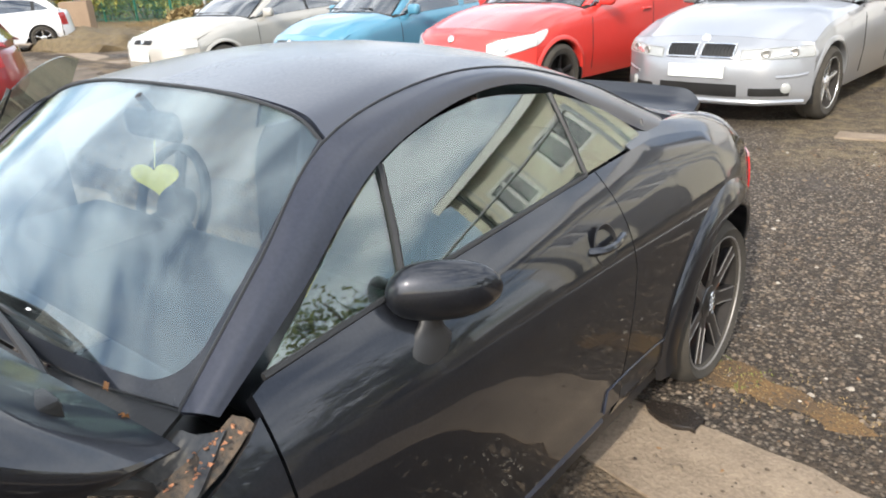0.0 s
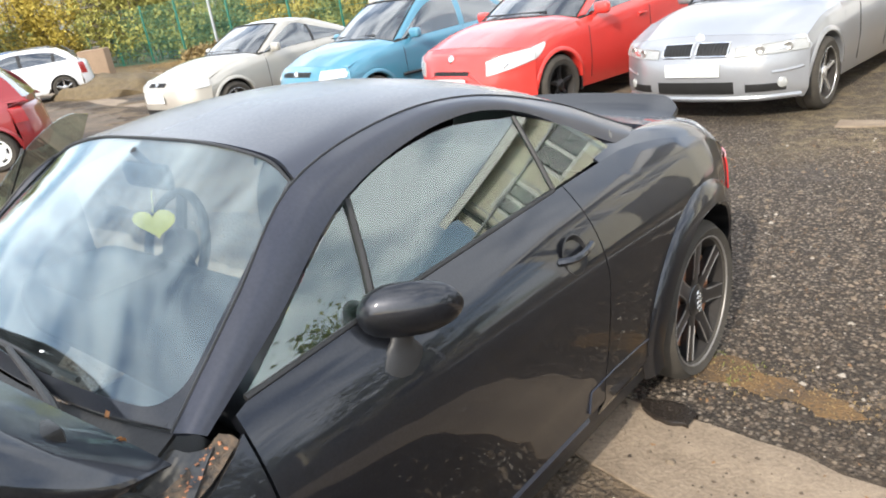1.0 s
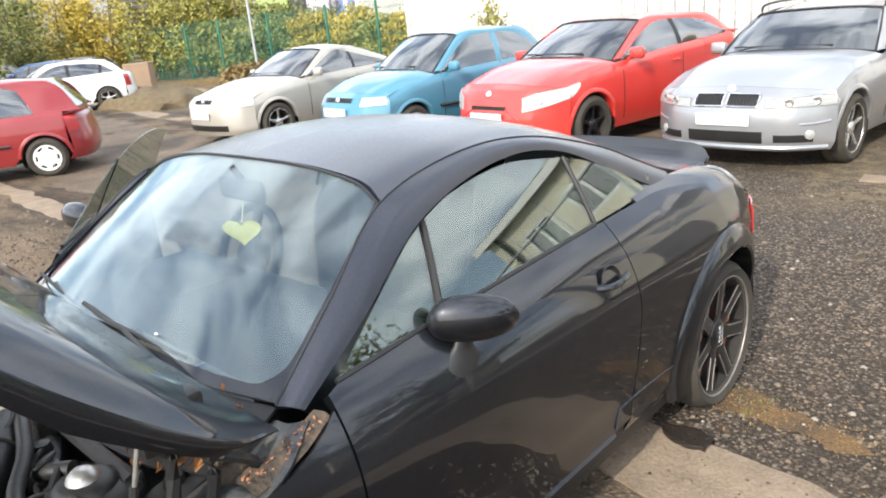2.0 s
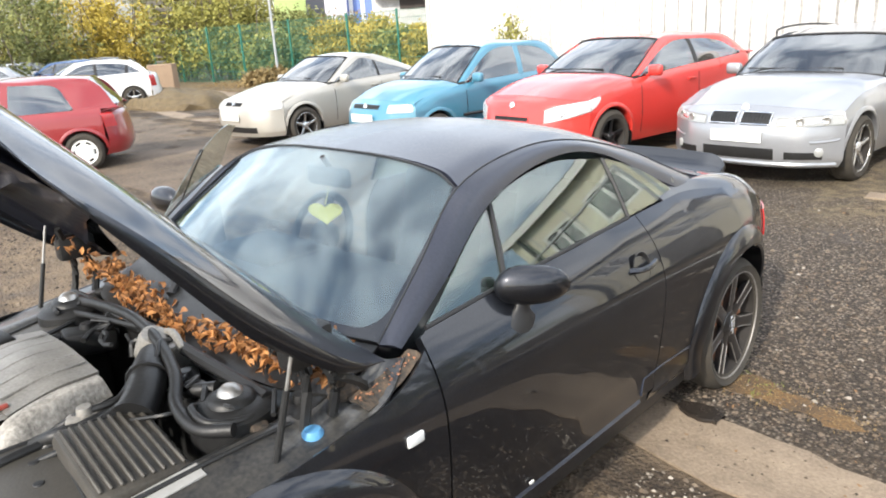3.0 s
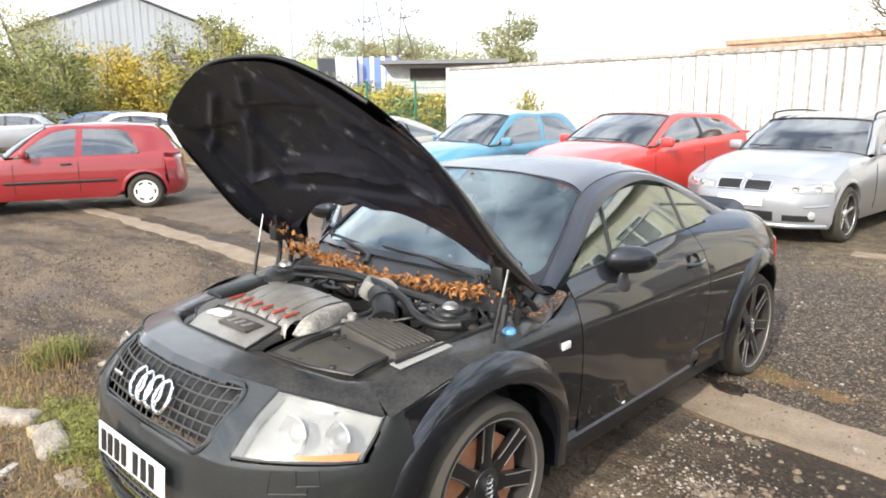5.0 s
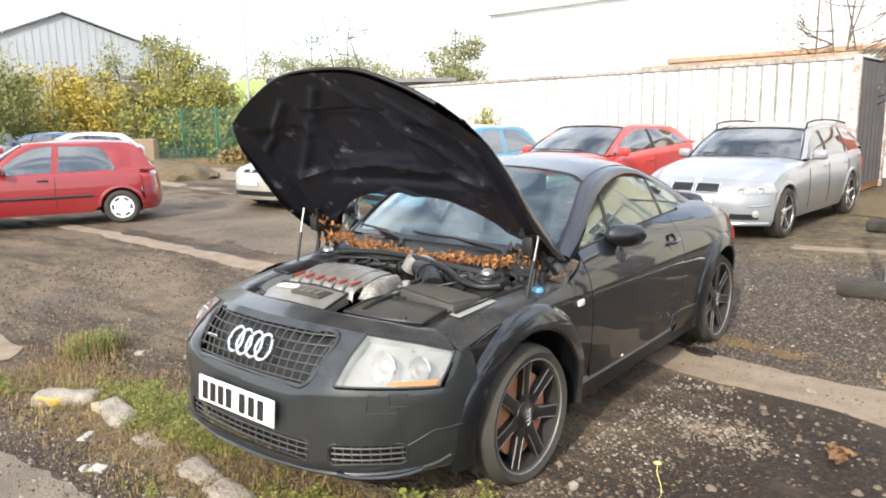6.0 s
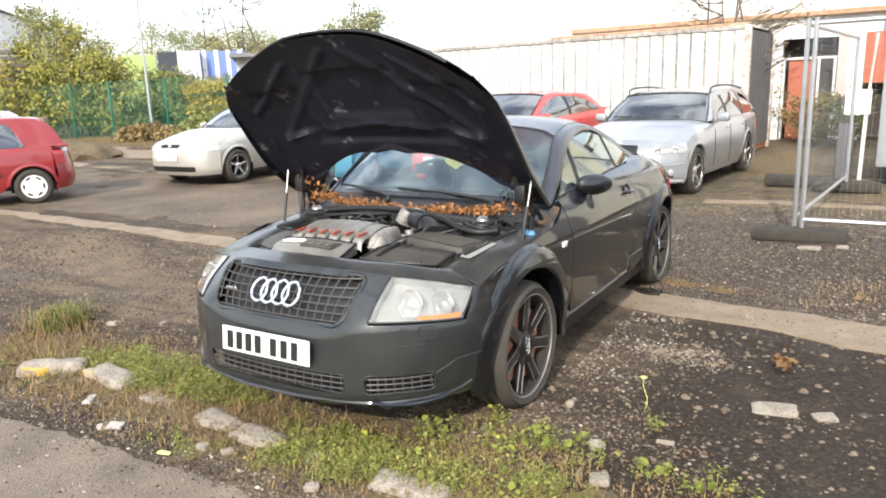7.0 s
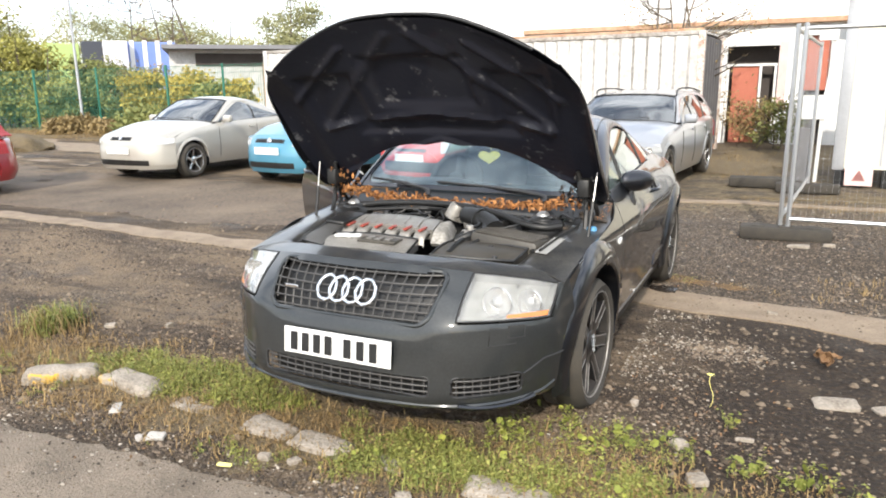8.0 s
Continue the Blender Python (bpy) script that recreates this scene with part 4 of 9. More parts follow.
for s in (1, -1):
    bm = bmesh.new()
    for k in range(46):
        p = OPEN @ Vector((s * rng0.uniform(.60, .78), rng0.uniform(.18, .40), .845 + rng0.uniform(-.06, .01)))
        q = Matrix.Translation(p) @ Euler((rng0.uniform(0, 6), rng0.uniform(0, 6), rng0.uniform(0, 6))).to_matrix().to_4x4()
        w_ = rng0.uniform(.006, .022)
        bm.faces.new([bm.verts.new(q @ Vector(v)) for v in ((-w_, 0, 0), (0, -w_ * .5, .004), (w_, 0, 0), (0, w_ * .6, .003))])
    tagged(part("torn_lining", finish(bm, 0.002), M_LEAF_DRY if s < 0 else M_BAYDARK, bonnet, "", False), "torn lining and leaf shreds at the hinge", "", "", "stuff")
bm = bmesh.new()
INNER = [[(.82, -.47, .712), (.72, -.44, .742), (.60, -.40, .758), (.56, -.38, .66)], [(.825, -.2, .762), (.73, -.2, .787), (.62, -.2, .79), (.60, -.2, .66)],
         [(.833, .05, .797), (.74, .05, .81), (.65, .05, .81), (.63, .05, .66)], [(.83, .33, .83), (.75, .33, .835), (.69, .33, .84), (.67, .33, .66)], [(.775, .47, .895), (.74, .44, .89), (.70, .42, .88), (.68, .40, .70)]]
for s in (1, -1):
    net(bm, sheet(INNER, 30, 12), None, s)
    part("inner_wing", finish(bm, 0.006), M_LEDGE, coupe, "dusty inner wing ledge")
    bm = bmesh.new()
bm.free()
bm = bmesh.new()
SLAM = [[(0, -.742, .792), (0, -.66, .80), (0, -.57, .795), (0, -.53, .70)], [(.28, -.718, .788), (.28, -.63, .797), (.28, -.555, .79), (.28, -.52, .70)], [(.49, -.646, .764), (.47, -.575, .78), (.45, -.51, .78), (.45, -.49, .69)],
        [(.66, -.562, .741), (.63, -.50, .758), (.58, -.455, .762), (.56, -.43, .68)], [(.80, -.474, .712), (.72, -.44, .742), (.60, -.40, .758), (.56, -.38, .66)]]
for s in (1, -1):
    net(bm, sheet(SLAM, 30, 12), None, s)
part("slam_panel", finish(bm, 0.006), M_LEDGE, coupe, "dusty front slam panel")
bm = bmesh.new()
box(bm, (0, -0.1, 0.42), (1.25, 0.95, 0.03))
box(bm, (0, 0.17, 0.62), (1.3, 0.02, 0.4))
box(bm, (0, -0.5, 0.55), (1.1, 0.02, 0.3))
for s in (1, -1):
    box(bm, (s * 0.64, -0.1, 0.55), (0.02, 0.9, 0.3))
part("engine_bay", finish(bm), M_BAYDARK, coupe)
# intake cover, runners, front cover
engine = None
bm = bmesh.new()
EC = sheet([[(-.345, -.30, .852), (-.385, -.17, .868), (-.40, -.05, .852)], [(-.10, -.30, .862), (-.13, -.17, .880), (-.16, -.05, .865)], [(.135, -.30, .850), (.105, -.17, .864), (.07, -.05, .850)]], 16, 12)
net(bm, EC)
finish(bm, 0.05)
engine = part("engine_cover", bm, M_ALU, coupe, "dull silver engine cover with red runners")
for k in range(6):
    x = -0.305 + 0.079 * k
    bm = bmesh.new()
    g = [[np.array((x + dx, y, z - 0.012 * (abs(dx) > 0.03))) for dx in (-0.031, -0.026, 0.0, 0.026, 0.031)] for y, z in ((-.29, .848), (-.32, .850), (-.345, .842), (-.365, .825), (-.375, .79))]
    net(bm, g)
    runner = part("intake_runner", finish(bm, 0.01), M_ALU, engine)
    bm = bmesh.new()
    box(bm, (0, 0, 0), (.020, .072, .010), Matrix.Translation((x, -.318, .856)) @ pose(0, 0, 0, 4), 0.005, 2)
    part("runner_stripe", finish(bm), M_RED, runner, "bright red runner stripe")
bm = bmesh.new()
FC = sheet([[(-.34, -.535, .775), (-.36, -.45, .805), (-.37, -.365, .812)], [(-.11, -.55, .785), (-.13, -.45, .818), (-.14, -.365, .824)], [(.11, -.535, .775), (.10, -.45, .806), (.09, -.365, .814)]], 16, 10)
net(bm, FC)
finish(bm, 0.05)
front_cover = part("front_cover", bm, M_ALU, engine, "grey front engine cover with chrome rings")
for k in range(4):
    bm = bmesh.new()
    tube(bm, [(-.30 + 0.030 * k + 0.021 * math.cos(a), -.43 + 0.026 * math.sin(a), .819 + 0.003 * k / 3 + 0.002 * (k % 2)) for a in np.linspace(0, 6.28319, 20, endpoint=False)], 0.005, 6, True)
    part("badge_ring", finish(bm), M_WHITE, front_cover)
bm = bmesh.new()
box(bm, (-.07, -.445, .815), (.20, .085, .014), None, 0.004)
part("cover_inset", finish(bm), M_BAY, front_cover)
for k in range(3):
    bm = bmesh.new()
    box(bm, (-.12 + 0.05 * k, -.445, .823), (.03, .045, .005))
    part("print_bar", finish(bm), M_ALU, front_cover)
bm = bmesh.new()
rows_ = [[(.075, -.06, .845), (.11, -.18, .858), (.14, -.30, .845), (.15, -.36, .80)], [(.12, -.06, .848), (.16, -.18, .860), (.19, -.30, .846), (.20, -.36, .80)], [(.145, -.05, .80), (.19, -.18, .80), (.225, -.30, .79), (.235, -.36, .77)]]
net(bm, sheet(rows_, 10, 14))
part("plenum_side", finish(bm, 0.02), M_DUSTY, engine, "pale dusty side of the intake plenum")
# air box with ribs, intake hose, throttle
bm = bmesh.new()
AB = Matrix.Translation((.475, -.165, .772)) @ pose(0, 0, 0, -4, 5, -4) @ Matrix.Diagonal((.98, .72, 1, 1))
box(bm, (0, 0, 0), (.34, .30, .12), AB, 0.02)
airbox = part("air_filter_box", finish(bm), M_BAY, coupe, "dusty ribbed black air filter box")
for k in range(9):
    bm = bmesh.new()
    box(bm, (0, -.125 + 0.031 * k, 0.062), (.30, .013, .010), AB, 0.003, 1)
    part("rib", finish(bm), M_BAY, airbox)
bm = bmesh.new()
tube(bm, [(.36, -.08, .82), (.30, -.02, .845), (.22, .03, .86), (.14, .08, .86)], [0.055, 0.052, 0.05, 0.045], 14, False, 16)
for k in (0, 4):
    p = spline([(.36, -.08, .82), (.30, -.02, .845), (.22, .03, .86)], 5)[k]
    q = spline([(.36, -.08, .82), (.30, -.02, .845), (.22, .03, .86)], 5)[k + 1]
    tube(bm, [p, p + (q - p) * 0.3], 0.058, 14)
part("intake_hose", finish(bm), M_BAYDARK, coupe, "ribbed black intake hose")
bm = bmesh.new()
box(bm, (.13, .13, .85), (.10, .08, .08), pose(0, 0, 0, 0, 0, 0), 0.015)
lathe(bm, [(0.0, 0.05), (0.04, 0.05), (0.045, 0.03), (0.045, -0.03), (0.0, -0.03)], 18, pose(.06, .11, .86, 0, -60, 20))
tube(bm, [(.0, .14, .87), (.1, .16, .90), (.2, .14, .88)], 0.012, 8, False, 10)
part("throttle_body", finish(bm), M_ALU, coupe, "grey metal throttle body")
# battery and front covers
bm = bmesh.new()
net(bm, sheet([[(.225, -.515, .785), (.225, -.38, .805), (.235, -.24, .805)], [(.44, -.49, .780), (.44, -.38, .805), (.42, -.26, .805)], [(.58, -.42, .768), (.60, -.36, .790), (.60, -.28, .795)]], 12, 8))
part("battery_cover", finish(bm, 0.05), M_BAY, coupe, "dusty moulded plastic cover")
bm = bmesh.new()
net(bm, sheet([[(-.33, -.50, .77), (-.36, -.36, .80), (-.40, -.10, .82), (-.45, .06, .83)], [(-.45, -.45, .765), (-.47, -.33, .79), (-.50, -.1, .81), (-.55, .06, .82)], [(-.56, -.38, .76), (-.58, -.3, .78), (-.6, -.1, .80), (-.64, .06, .81)]], 12, 16))
part("side_cover", finish(bm, 0.03), M_BAY, coupe, "dusty moulded plastic cover")
bm = bmesh.new()
box(bm, (-.49, -.22, .825), (.10, .26, .02), pose(0, 0, 0, 0, 6, 8), 0.008)
part("side_cover_inset", finish(bm), M_BAYDARK, coupe)
for k, (x, y) in enumerate(((.36, -.47), (.50, -.44), (.44, -.33), (.34, -.31))):
    bm = bmesh.new()
    lathe(bm, [(0, .008), (.011, .007), (.014, 0)], 12, pose(x, y, .802 - 0.02 * (y < -.4), 0, -90))
    part("cover_clip", finish(bm), M_BAYDARK, coupe)
bm = bmesh.new()
net(bm, sheet([[(-.56, -.36, .752), (-.47, -.48, .758), (-.30, -.545, .77), (0, -.56, .78), (.28, -.548, .772)], [(-.52, -.33, .74), (-.42, -.42, .745), (-.28, -.47, .75), (0, -.48, .76), (.27, -.47, .755)]], 6, 24))
part("radiator_cover", finish(bm, 0.02), M_BAY, coupe, "dusty radiator cover")
for x, y, z, sx_, sy_, sz_, mt in ((.20, .06, .83, .10, .09, .07, M_ALU), (.30, .09, .80, .12, .08, .10, M_BAYDARK), (-.32, .06, .80, .10, .16, .08, M_BAYDARK), (.33, -.20, .79, .05, .12, .06, M_BAYDARK), (.44, .10, .79, .14, .12, .08, M_BAYDARK),
                                   (.66, .22, .815, .10, .12, .05, M_BAYDARK), (.70, .31, .835, .09, .08, .05, M_GRIME), (-.36, -.14, .80, .07, .14, .05, M_BAYDARK), (.27, -.16, .815, .05, .10, .05, M_ALU), (.64, .10, .815, .07, .05, .04, M_GRIME)):
    bm = bmesh.new()
    box(bm, (0, 0, 0), (sx_, sy_, sz_), Matrix.Translation((x, y, z)) @ pose(0, 0, 0, rng0.uniform(-8, 8), rng0.uniform(-8, 8), rng0.uniform(-25, 25)), 0.014, 2)
    lathe(bm, [(0, .02), (.018, .018), (.022, 0), (.022, -.03)], 12, pose(x + rng0.uniform(-.02, .02), y, z + sz_ / 2, 0, -90))
    part("engine_fitting", finish(bm), mt, coupe)
for k in range(16):
    x0, y0 = rng0.uniform(-.55, .6), rng0.uniform(.02, .15)
    pts = [(x0, y0, .83 + rng0.uniform(0, .05))]
    for j in range(3):
        pts.append((pts[-1][0] + rng0.uniform(-.10, .10), max(-.1, min(.17, pts[-1][1] + rng0.uniform(-.07, .07))), .84 + rng0.uniform(-.02, .045)))
    bm = bmesh.new()
    tube(bm, pts, rng0.uniform(.004, .009), 6, False, 14)
    part("cable", finish(bm), M_BAYDARK, coupe)
# raised rims and seams of the moulded covers
for pts in ([(.225, -.515, .787), (.225, -.38, .807), (.235, -.24, .807), (.42, -.26, .807), (.60, -.28, .797), (.60, -.36, .792), (.58, -.42, .770), (.44, -.49, .782)],
            [(-.34, -.535, .777), (-.37, -.365, .814), (-.14, -.365, .826), (.09, -.365, .816), (.11, -.535, .777), (-.11, -.55, .787)],
            [(-.33, -.50, .772), (-.40, -.10, .822), (-.45, .06, .832), (-.64, .06, .812), (-.60, -.1, .802), (-.56, -.38, .762)]):
    bm = bmesh.new()
    tube(bm, pts, 0.007, 6, True)
    part("cover_rim", finish(bm), M_BAYDARK, coupe)
for x in (-.27, -.19, -.11, -.03, .05):
    bm = bmesh.new()
    tube(bm, [(x, -.29, .862), (x - .025, -.17, .879 - .05 * abs(x + .12)), (x - .05, -.06, .864)], 0.004, 6, False, 10)
    part("cover_ridge", finish(bm), M_ALU, engine)
# pipes and hoses
COOLANT_HOSES = [
    ([(0.46, 0.1, 0.86), (0.4, 0.06, 0.85), (0.36, 0.08, 0.82), (0.44, 0.14, 0.8)], 0.02),
    ([(0.24, -0.28, 0.8), (0.3, -0.24, 0.83), (0.33, -0.15, 0.83), (0.31, -0.06, 0.85)], 0.018),
    ([(-0.66, 0.1, 0.85), (-0.4, 0.13, 0.885), (-0.12, 0.14, 0.9), (0.15, 0.1, 0.9), (0.34, 0.05, 0.88), (0.46, -0.01, 0.86), (0.58, -0.02, 0.845), (0.66, 0.03, 0.85)], 0.017),
    ([(0.28, -0.27, 0.8), (0.31, -0.2, 0.83), (0.3, -0.1, 0.83), (0.35, -0.02, 0.83)], 0.014),
    ([(0.29, -0.46, 0.79), (0.285, -0.36, 0.81), (0.275, -0.25, 0.81)], 0.013),
]
BREATHER_HOSES = [
    ([(-0.3, 0.15, 0.8), (-0.36, -0.05, 0.83), (-0.33, -0.24, 0.82)], 0.012),
    ([(0, 0.17, 0.84), (0.2, 0.19, 0.85), (0.42, 0.17, 0.84)], 0.012),
    ([(-0.6, 0.06, 0.84), (-0.35, 0.1, 0.86), (-0.05, 0.16, 0.87)], 0.011),
    ([(0.22, -0.24, 0.8), (0.26, -0.17, 0.84), (0.28, -0.08, 0.85), (0.22, 0, 0.88)], 0.01),
    ([(-0.25, 0.02, 0.83), (-0.29, 0.08, 0.84), (-0.24, 0.14, 0.85), (-0.1, 0.16, 0.85)], 0.01),
]
THIN_LINES = [
    ([(0.48, 0.05, 0.84), (0.52, 0, 0.87), (0.6, 0, 0.86), (0.64, 0.08, 0.85), (0.6, 0.17, 0.85)], 0.009),
    ([(0.33, -0.3, 0.8), (0.36, -0.22, 0.82), (0.34, -0.12, 0.83)], 0.009),
    ([(0.62, -0.3, 0.79), (0.64, -0.1, 0.8), (0.67, 0.12, 0.82), (0.66, 0.26, 0.82)], 0.008),
    ([(0.12, 0.17, 0.87), (0.16, 0.1, 0.91), (0.22, 0.06, 0.9), (0.25, 0, 0.87)], 0.007),
    ([(0.66, -0.3, 0.8), (0.68, -0.05, 0.815), (0.71, 0.15, 0.83)], 0.006),
]
for pts, r in COOLANT_HOSES + BREATHER_HOSES + THIN_LINES:
    bm = bmesh.new()
    tube(bm, pts, r, 10, False, 30)
    part("hose", finish(bm), M_BAYDARK, coupe)
for s in (1, -1):
    bm = bmesh.new()
    lathe(bm, [(0.0, 0.04), (0.045, 0.038), (0.058, 0.03), (0.062, 0.02), (0.09, 0.014), (0.105, 0.0), (0.11, -0.08)], 26, pose(s * 0.55, 0.09, 0.845, 0, -90))
    part("strut_tower", finish(bm), M_BAYDARK, coupe, "domed suspension tower")
    bm = bmesh.new()
    lathe(bm, [(0.0, 0.026), (0.018, 0.023), (0.030, 0.012), (0.034, 0.0)], 20, pose(s * 0.55, 0.09, 0.880, 0, -90))
    part("tower_cap", finish(bm), M_STEELROD, coupe, "bright metal dome cap")
bm = bmesh.new()
lathe(bm, [(0.0, 0.016), (0.02, 0.015), (0.026, 0.006), (0.026, -0.03)], 18, pose(.775, .165, .815, 0, -90))
part("washer_cap", finish(bm), M_BLUE, coupe, "blue washer bottle cap")
bm = bmesh.new()
box(bm, (0, 0, 0), (.055, .24, .004), Matrix.Translation((.675, -.19, .800)) @ pose(0, 0, 0, 5, 4, -4), 0.001, 1)
part("notice_strip", finish(bm), M_CAPGREY, coupe, "pale silver notice strip")
for s in (1, -1):
    bm = bmesh.new()
    net(bm, sheet([[(.800, .508, .893), (.785, .503, .901), (.768, .490, .906)], [(.810, .42, .852), (.785, .412, .862), (.760, .40, .870)], [(.818, .30, .826), (.785, .30, .836), (.752, .29, .846)]], 16, 14), None, s)
    for v in bm.verts:
        v.co.z += 0.006 * noise.noise(v.co * 40)
    part("corner_plate", finish(bm, 0.003), M_GRIME, coupe, "plate caked in rusty leaf grime")
    bm = bmesh.new()
    for k in range(46):
        f = rng0.random()
        q = Matrix.Translation((s * (.757 + .050 * rng0.random()), .30 + .19 * f, .846 + .054 * f ** 1.5 + .004 * rng0.random())) @ Euler((rng0.uniform(-.6, .6), rng0.uniform(-.6, .6), rng0.uniform(0, 6.3))).to_matrix().to_4x4()
        w_, h_ = rng0.uniform(.002, .006), rng0.uniform(.0015, .004)
        vs = [bm.verts.new(q @ Vector(p)) for p in ((-w_, -h_, 0), (0, -h_ * 1.3, .002), (w_, 0, 0), (0, h_, .003), (-w_ * .8, h_ * .6, 0))]
        bm.faces.new(vs)
    tagged(part("rust_crumbs", bm, M_RUST, coupe, "", False), "rusty flakes and leaf crumbs", "", "", "stuff")
# cowl tray, wipers, fallen leaves
bm = bmesh.new()
for s in (1, -1):
    net(bm, sheet([[(0, .16, .86), (0, .2, .875), (0, .27, .90), (0, .35, .928)], [(.3, .17, .86), (.3, .21, .87), (.3, .29, .90), (.3, .36, .928)], [(.55, .2, .855), (.55, .25, .868), (.55, .33, .895), (.55, .395, .925)], [(.71, .27, .85), (.71, .31, .86), (.71, .38, .89), (.71, .437, .92)]], 20, 10), None, s)
part("cowl_tray", finish(bm, 0.008), M_BAYDARK, coupe, "dusty black scuttle tray")
bm = bmesh.new()
tube(bm, [(-.66, .14, .862), (-.3, .15, .872), (0, .155, .876), (.3, .15, .872), (.6, .16, .855)], 0.018, 8, False, 30)
part("scuttle_seal", finish(bm), M_TRIM, coupe)
for x0, x1 in ((-.28, -.62), (.40, -.18)):
    bm = bmesh.new()
    pts = [(x0 + (x1 - x0) * k / 6, .372 + 0.07 * abs(x0 + (x1 - x0) * k / 6) + 0.012, .958 + 0.004 * k) for k in range(7)]
    tube(bm, pts, 0.007, 6)
    part("wiper_blade", finish(bm), M_TRIM, coupe)
    bm = bmesh.new()
    tube(bm, [(x0 + 0.09, .30, .91), (x0 + 0.05, .34, .945), (x0 + (x1 - x0) * 0.5, .385, .972)], [0.016, 0.012, 0.007], 8, False, 12)
    part("wiper_arm", finish(bm), M_TRIM, coupe)
# cabin
bm = bmesh.new()
box(bm, (0, .82, .80), (1.38, .38, .22), None, 0.08, 4)
box(bm, (-.36, .80, .90), (.40, .26, .08), None, 0.04, 3)
part("dashboard", finish(bm), M_SEAT, coupe, "black moulded dashboard")
bm = bmesh.new()
sm = pose(-.36, 1.05, .90, 66, 0, 0)
tube(bm, [sm @ Vector((.18 * math.cos(a), .18 * math.sin(a), 0)) for a in np.linspace(0, 6.28319, 36, endpoint=False)], 0.016, 8, True)
for a in (90, 210, 330):
    tube(bm, [sm @ Vector((0, 0, -.02)), sm @ Vector((.17 * math.cos(radians(a)), .17 * math.sin(radians(a)), 0))], 0.018, 6)
lathe(bm, [(0, 0.02), (0.055, 0.018), (0.065, 0), (0.06, -0.05)], 18, sm @ pose(0, 0, 0, 0, -90))
part("steering_wheel", finish(bm), M_SEAT, coupe, "black three-spoke steering wheel")
for s in (1, -1):
    bm = bmesh.new()
    box(bm, (0, 0, .0), (.50, .52, .18), Matrix.Translation((s * .36, 1.45, .46)), 0.06, 3)
    seat = part("seat", finish(bm), M_SEAT, coupe, "black leather sports seat")
    bm = bmesh.new()
    box(bm, (0, 0, .0), (.48, .16, .62), Matrix.Translation((s * .36, 1.76, .76)) @ pose(0, 0, 0, -16), 0.06, 3)
    part("backrest", finish(bm), M_SEAT, seat)
    bm = bmesh.new()
    box(bm, (0, 0, 0), (.27, .09, .17), Matrix.Translation((s * .36, 1.88, 1.11)) @ pose(0, 0, 0, -12), 0.035, 3)
    part("headrest", finish(bm), M_SEAT, seat)
bm = bmesh.new()
box(bm, (0, 1.4, .36), (1.44, 1.7, .04))
box(bm, (0, 1.4, .50), (.22, 1.2, .24), None, 0.05, 3)
box(bm, (0, 2.3, .62), (1.3, .5, .3), None, 0.05, 3)
part("cabin_floor", finish(bm), M_SEAT, coupe)
bm = bmesh.new()
box(bm, (0, .86, 1.225), (.24, .03, .07), None, 0.02, 3)
tube(bm, [(0, .87, 1.25), (0, .84, 1.30)], 0.01, 6)
part("rear_view_mirror", finish(bm), M_TRIM, coupe)
heart_pts = []
for k in range(40):
    a = 6.28319 * k / 40
    heart_pts.append((0.0037 * 16 * math.sin(a) ** 3, 0.0034 * (13 * math.cos(a) - 5 * math.cos(2 * a) - 2 * math.cos(3 * a) - math.cos(4 * a))))
bm = bmesh.new()
f = bm.faces.new([bm.verts.new((-0.045 + x * 1.0, .86 + x * 0.55, 1.085 + z * 0.86)) for x, z in heart_pts])
bmesh.ops.solidify(bm, geom=[f], thickness=0.006)
tube(bm, [(-0.045, .863, 1.11), (0.0, .862, 1.21)], 0.0012, 5)
bmesh.ops.recalc_face_normals(bm, faces=bm.faces)
tagged(part("air_freshener", bm, M_HEART, None, "", False), "yellow heart-shaped air freshener hanging from the mirror", "air freshener")

# fallen leaves along the scuttle: a loose drift
rng = random.Random(4)
bm = bmesh.new()
for k in range(900):
    x = rng.uniform(-0.72, 0.74)
    y = 0.208 + 0.09 * abs(x) + rng.gauss(0, 0.024) * (0.4 + 1.0 * abs(math.sin(x * 7 + 0.4)))
    z = 0.882 + (y - 0.2) * 0.28 + abs(rng.gauss(0, 0.010)) + (0.02 if abs(x) > 0.55 else 0)
    if rng.random() < 0.3 and -0.25 < x < 0.2:
        continue
    L, Wd = rng.uniform(0.005, 0.024), rng.uniform(0.002, 0.009)
    q = Matrix.Translation((x, y, z)) @ Euler((rng.gauss(0, 0.8), rng.gauss(0, 0.8), rng.uniform(0, 6.3))).to_matrix().to_4x4()
    curl = rng.uniform(0.003, 0.016)
    pts = [(-L, 0, 0), (-L * .3, -Wd, curl), (L * .4, -Wd * .8, curl), (L, 0, -curl * .5), (L * .4, Wd * .8, curl), (-L * .3, Wd, curl)]
    vs = [bm.verts.new(q @ Vector(p)) for p in pts]
    c = [bm.verts.new(q @ Vector((-L * .3, 0, 0))), bm.verts.new(q @ Vector((L * .4, 0, 0)))]
    for fc in ((vs[0], vs[1], c[0]), (vs[1], vs[2], c[1], c[0]), (vs[2], vs[3], c[1]), (vs[3], vs[4], c[1]), (c[0], c[1], vs[4], vs[5]), (vs[5], vs[0], c[0])):
        bm.faces.new(fc)
tagged(part("leaf_litter", bm, M_LEAF_DRY, None, "", False), "drift of dry brown leaves in the scuttle", "leaves", "", "stuff")


# ---- other parked cars ----
M_GREYSEAT = mat("grey_cabin_plastic", (0.10, 0.10, 0.105), 0.7, 0, 0.2, 8, 90)


